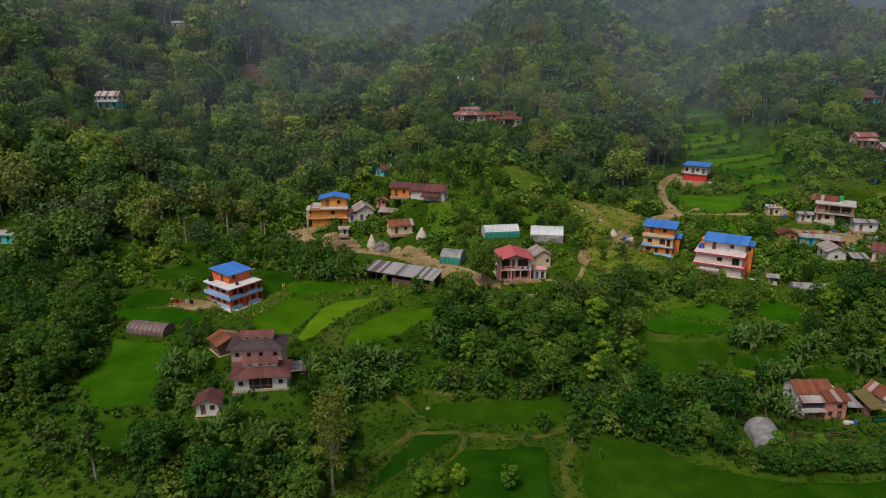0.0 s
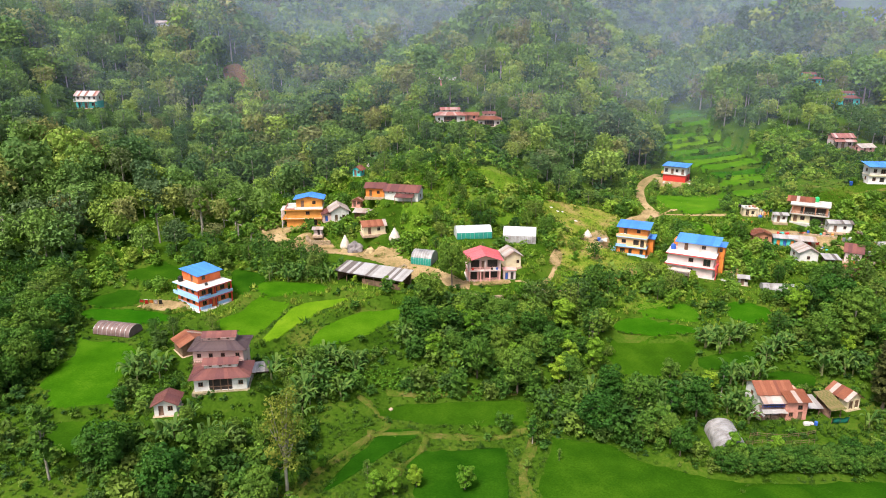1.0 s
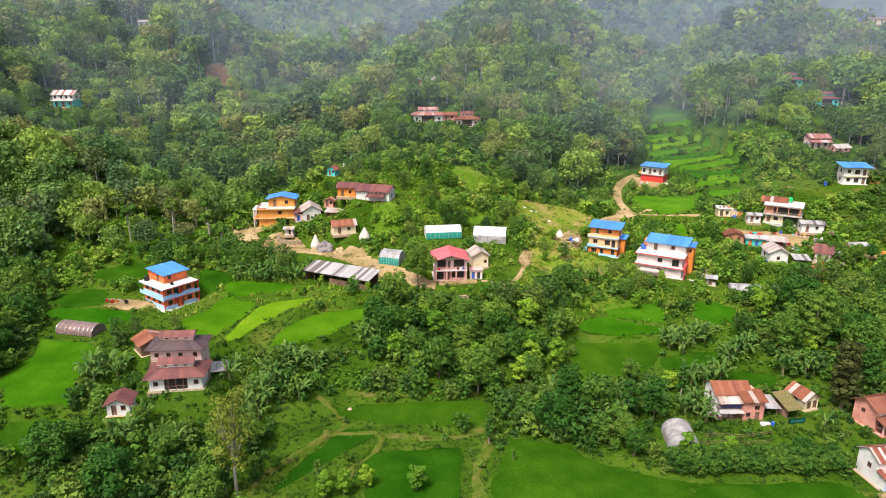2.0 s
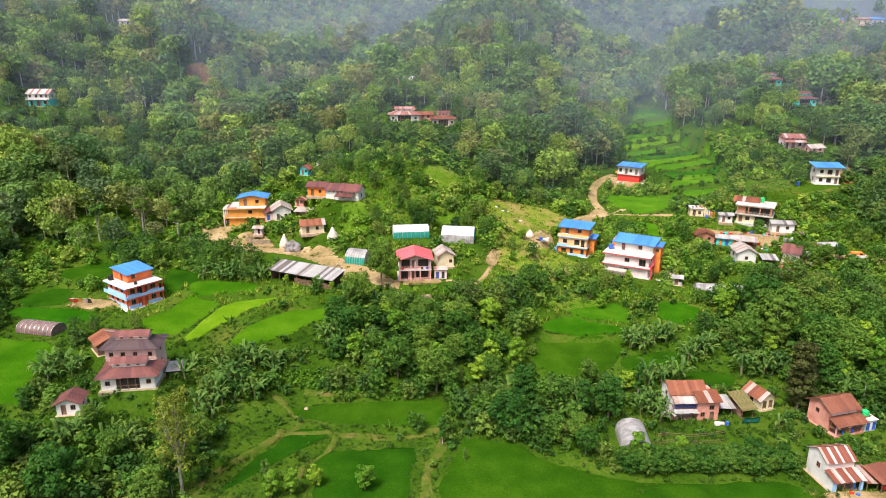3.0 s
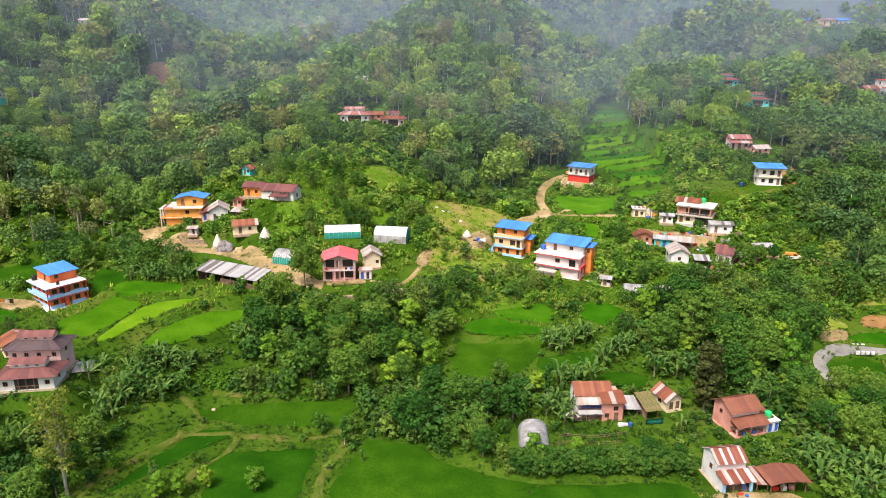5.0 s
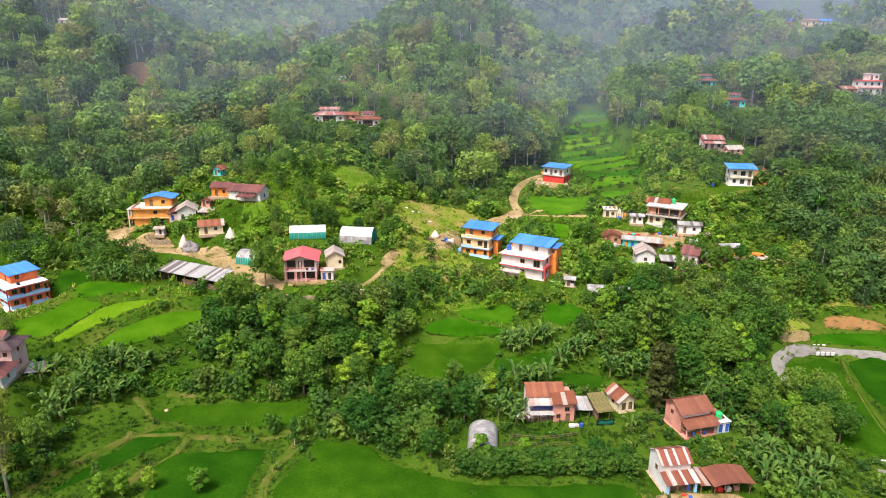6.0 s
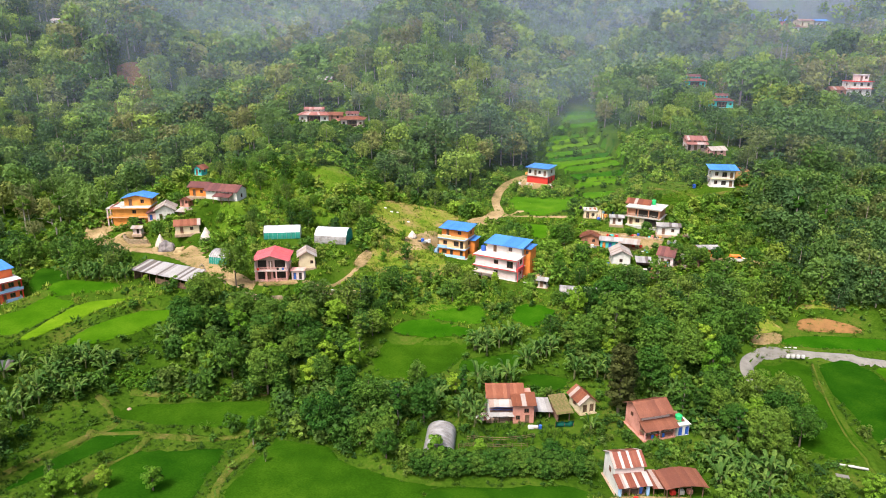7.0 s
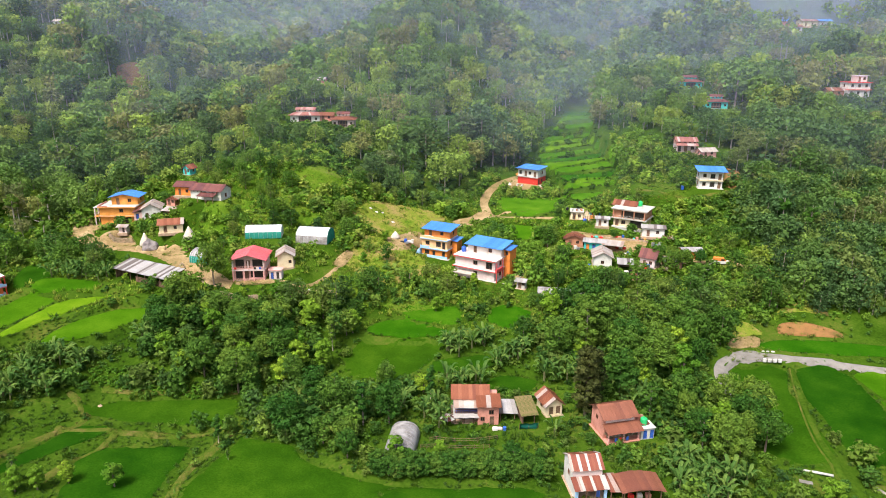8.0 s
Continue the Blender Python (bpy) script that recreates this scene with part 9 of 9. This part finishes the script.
for i, (x, y, h) in enumerate(((-69.5, 224, 15), (-66, 226, 13), (-72, 227, 12), (208, 316, 19), (211, 317, 16), (-52, 186, 11), (-49, 178, 10), (-44, 173, 9), (126, 158, 10), (160, 178, 13), (156, 184, 12), (-78, 255, 15), (-61, 184, 11), (-71, 179, 11), (-95, 290, 15), (-92, 292, 14))):
    tall_tree(x, y, h, 900 + i)

# A leafy crop on the terrace below the grove
rng, x, y = scatter(17, 0.95, -10, 18, 115, 126)
keep = (inside([(-9, 123), (2, 125), (16, 121), (14, 119), (3, 119), (-9, 119)], x, y) < 0) & ~blocked(x, y, 0.3, True)
x, y = x[keep], y[keep]
h = rng.uniform(0.6, 1.0, len(x))
joined_plants("leaf_crop", unit_crowns(790, 6, 26, 0.45, 0.2, 4, 0.5), x, y, h, h * 1.2, M_LEAFBRIGHT, "light green leafy crop in rows on a terrace", "crop", 12)


# Ridges between the lower paddies, and cut banks of bare earth
for line, wide in (([(-6.5, 106.2), (1, 107.0), (9, 108.2), (16, 108.4), (23, 110.2)], 1.6), ([(24.6, 110.5), (22.6, 104), (20.6, 98), (20.8, 90), (22.5, 82)], 2.2), ([(-18, 88), (-11, 98), (-7, 104), (-3, 110), (-9, 116)], 1.4),
                   ([(-1.5, 92), (0.0, 98), (3.5, 104), (4, 107)], 1.2), ([(-4, 118.5), (6, 119.5), (14, 121), (22, 121.5)], 1.5)):
    ribbon("field_ridge", line, wide, M_RIDGE, "raised ridge of dry brownish grass between paddies", 0.22, "field ridge", 0.5)
    rim = spline(line, 0.7)
    rng = np.random.default_rng(int(wide * 100))
    rx, ry = rim[:, 0] + rng.normal(0, wide * 0.3, len(rim)), rim[:, 1] + rng.normal(0, wide * 0.3, len(rim))
    rh = rng.uniform(0.15, 0.5, len(rim))
    joined_plants("ridge_weeds", unit_tufts(756, 8, 30), rx, ry, rh, rh * 1.6, M_TUFT, "weeds growing along a field ridge", "weeds", int(wide * 10))
for poly, mt, words in (([(-31, 178.4), (-24, 177.8), (-22, 174.8), (-26, 173.6), (-31, 175.6)], M_DIRT, "bare cut earth above the road"), ([(-10, 165), (-6, 168), (-3, 166), (-5, 163.5)], M_DIRT, "bare cut earth beside the road"),
                        ([(-94, 322), (-90, 334), (-84, 330), (-82, 314), (-87, 307)], M_REDEARTH, "bare reddish slip on the wooded hill")):
    draped_patch("bare_ground", poly, mt, words, category="ground", rough=0.5)

# Rough grass on the risers of the narrow terraces
for k, (poly, step) in enumerate(TERRACED):
    rng, x, y = scatter(40 + k, 0.85, min(p[0] for p in poly), max(p[0] for p in poly), min(p[1] for p in poly), max(p[1] for p in poly))
    q = hillside(x, y) / step
    q = q - np.floor(q)
    keep = (inside(poly, x, y) < 2) & (q > 0.74) & (rng.uniform(size=len(x)) < 0.9)
    x, y = x[keep], y[keep]
    h = rng.uniform(0.4, 1.1, len(x)) * (1 + 0.6 * (rng.uniform(size=len(x)) > 0.93))
    joined_plants("bank_grass", unit_tufts(740, 8, 22), x, y, h, h * 1.5, M_RANK, "rough growth on the banks of narrow terraces", "grass", 50 + k)

# Meadow grass over the open clearings and dry slopes
MEADOWS = [[(34, 188.5), (40, 203), (55, 210), (63, 202), (54, 189.5), (44, 183.5)], [(36.5, 166), (38, 175), (41, 182), (48, 181), (55, 177), (61, 170), (60, 165), (56, 162), (47, 158.5), (40, 160.5)],
           [(17, 199), (18.2, 208.2), (24, 213), (28, 209), (30.9, 201.6), (25, 193)], [(124, 205), (127, 214), (134, 212), (136, 206), (131, 201)], [(71, 158), (73, 162.5), (78, 159.5), (77, 153), (73, 154)],
           [(95, 171), (95.5, 177), (99.5, 180), (99.5, 173), (98, 167)], [(-44, 129), (-24, 147), (-8, 146), (3, 139), (-10, 127), (-24, 124)], [(-12, 88), (-12, 108), (24, 112), (24, 86)]]
for k, poly in enumerate(MEADOWS):
    rng, x, y = scatter(60 + k, 0.85 if k < 6 else 1.1, min(p[0] for p in poly) - 3, max(p[0] for p in poly) + 3, min(p[1] for p in poly) - 3, max(p[1] for p in poly) + 3)
    keep = inside(poly, x, y) < rng.uniform(-1.5, 2.5, len(x))
    for kind, rice in FIELDS:
        keep &= inside(rice, x, y) > 0.1
    for px, py, pz, yaw, w, d in PLACES.values():
        c, s = math.cos(radians(yaw)), math.sin(radians(yaw))
        u, v = (x - px) * c + (y - py) * s, -(x - px) * s + (y - py) * c
        keep &= ~((u > -0.6) & (u < w + 0.6) & (v > -1.2) & (v < d + 0.6))
    x, y = x[keep], y[keep]
    h = rng.uniform(0.15, 0.5, len(x)) * (1 + 1.6 * (rng.uniform(size=len(x)) > 0.95))
    joined_plants("meadow_grass", unit_tufts(745, 8, 18, 0.8), x, y, h, h * rng.uniform(1.2, 2.2, len(x)), M_TUFT if k < 6 else M_LOWGRASS, "tufted yellowish green grass on open ground", "grass", 70 + k)


# Grass creeping over the edges of bare ground
rng = np.random.default_rng(91)
px, py = [], []
for rim in RIMS:
    mid = rim.mean(0)
    for k in range(4):
        q = mid + (rim - mid) * (1 - np.abs(rng.normal(0, 0.16, len(rim))) * (k > 0))[:, None] + rng.normal(0, 0.45, rim.shape)
        use = rng.uniform(size=len(rim)) < (0.9, 0.6, 0.4, 0.3)[k]
        px += list(q[use, 0])
        py += list(q[use, 1])
px, py = np.array(px), np.array(py)
th = rng.uniform(0.12, 0.5, len(px))
joined_plants("verge_grass", unit_tufts(770, 8, 26, 0.8), px, py, th, th * rng.uniform(1.6, 2.8, len(px)), M_TUFT, "tufts of grass creeping over bare earth", "grass", 92)


# ---------------------------------------------------------------- mist over the far ridge
def mist_material(name, dense):
    """Thin drifting mist: mostly clear, with soft patches that scatter light."""
    m = bpy.data.materials.new(name)
    m.use_nodes = True
    n, l = m.node_tree.nodes, m.node_tree.links
    n.remove(n["Principled BSDF"])
    co, big = n.new("ShaderNodeTexCoord"), n.new("ShaderNodeTexNoise")
    big.inputs["Scale"].default_value, big.inputs["Detail"].default_value = 0.012, 3
    up, fade, mul = n.new("ShaderNodeAttribute"), n.new("ShaderNodeMapRange"), n.new("ShaderNodeMath")
    up.attribute_name = "veil"
    fade.inputs["From Min"].default_value, fade.inputs["From Max"].default_value = 0.3, 0.7
    fade.inputs["To Min"].default_value, fade.inputs["To Max"].default_value = 0.88 * dense, dense
    mul.operation = "MULTIPLY"
    l.new(co.outputs["Object"], big.inputs["Vector"])
    l.new(big.outputs["Fac"], fade.inputs["Value"])
    l.new(fade.outputs[0], mul.inputs[0])
    l.new(up.outputs["Fac"], mul.inputs[1])
    clear, veil, glow, both, mix = (n.new("ShaderNodeBsdfTransparent"), n.new("ShaderNodeBsdfDiffuse"), n.new("ShaderNodeBsdfTranslucent"), n.new("ShaderNodeMixShader"), n.new("ShaderNodeMixShader"))
    veil.inputs["Color"].default_value = glow.inputs["Color"].default_value = (0.64, 0.73, 1.0, 1)
    l.new(veil.outputs[0], both.inputs[1])
    l.new(glow.outputs[0], both.inputs[2])
    l.new(mul.outputs[0], mix.inputs[0])
    l.new(clear.outputs[0], mix.inputs[1])
    l.new(both.outputs[0], mix.inputs[2])
    l.new(mix.outputs[0], n["Material Output"].inputs["Surface"])
    return m


def mist_veil(y0, dense, seed):
    """A tall, slightly billowing veil of mist standing in the air behind the last farms, thin at its foot and sides."""
    gx, gz = np.linspace(-640, 760, 40), np.linspace(10, 320, 16)
    X, Z = np.meshgrid(gx, gz)
    X, Z = X.ravel(), Z.ravel()
    Y = y0 + 9 * np.sin(X / 41 + seed) * np.sin(Z / 23 + seed * 2) + 0.12 * (Z - 60)
    i = np.arange(len(X)).reshape(len(gz), len(gx))
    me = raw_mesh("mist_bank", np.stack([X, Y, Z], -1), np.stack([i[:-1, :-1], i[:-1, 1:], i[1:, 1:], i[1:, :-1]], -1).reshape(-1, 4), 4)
    me.shade_smooth()
    d = me.attributes.new("veil", "FLOAT", "POINT")
    d.data.foreach_set("value", (smooth((Z - 16) / 30) * (0.85 + 0.6 * smooth((X - 60) / 180))).astype(np.float32))
    tagged(link_mesh("mist_bank", me, mist_material("mist", dense)), "thin pale mist drifting over the upper woods", "mist", kind="stuff")


mist_veil(212, 0.042, 1.0)
mist_veil(258, 0.062, 3.1)
mist_veil(315, 0.11, 5.2)
mist_veil(392, 0.23, 7.3)
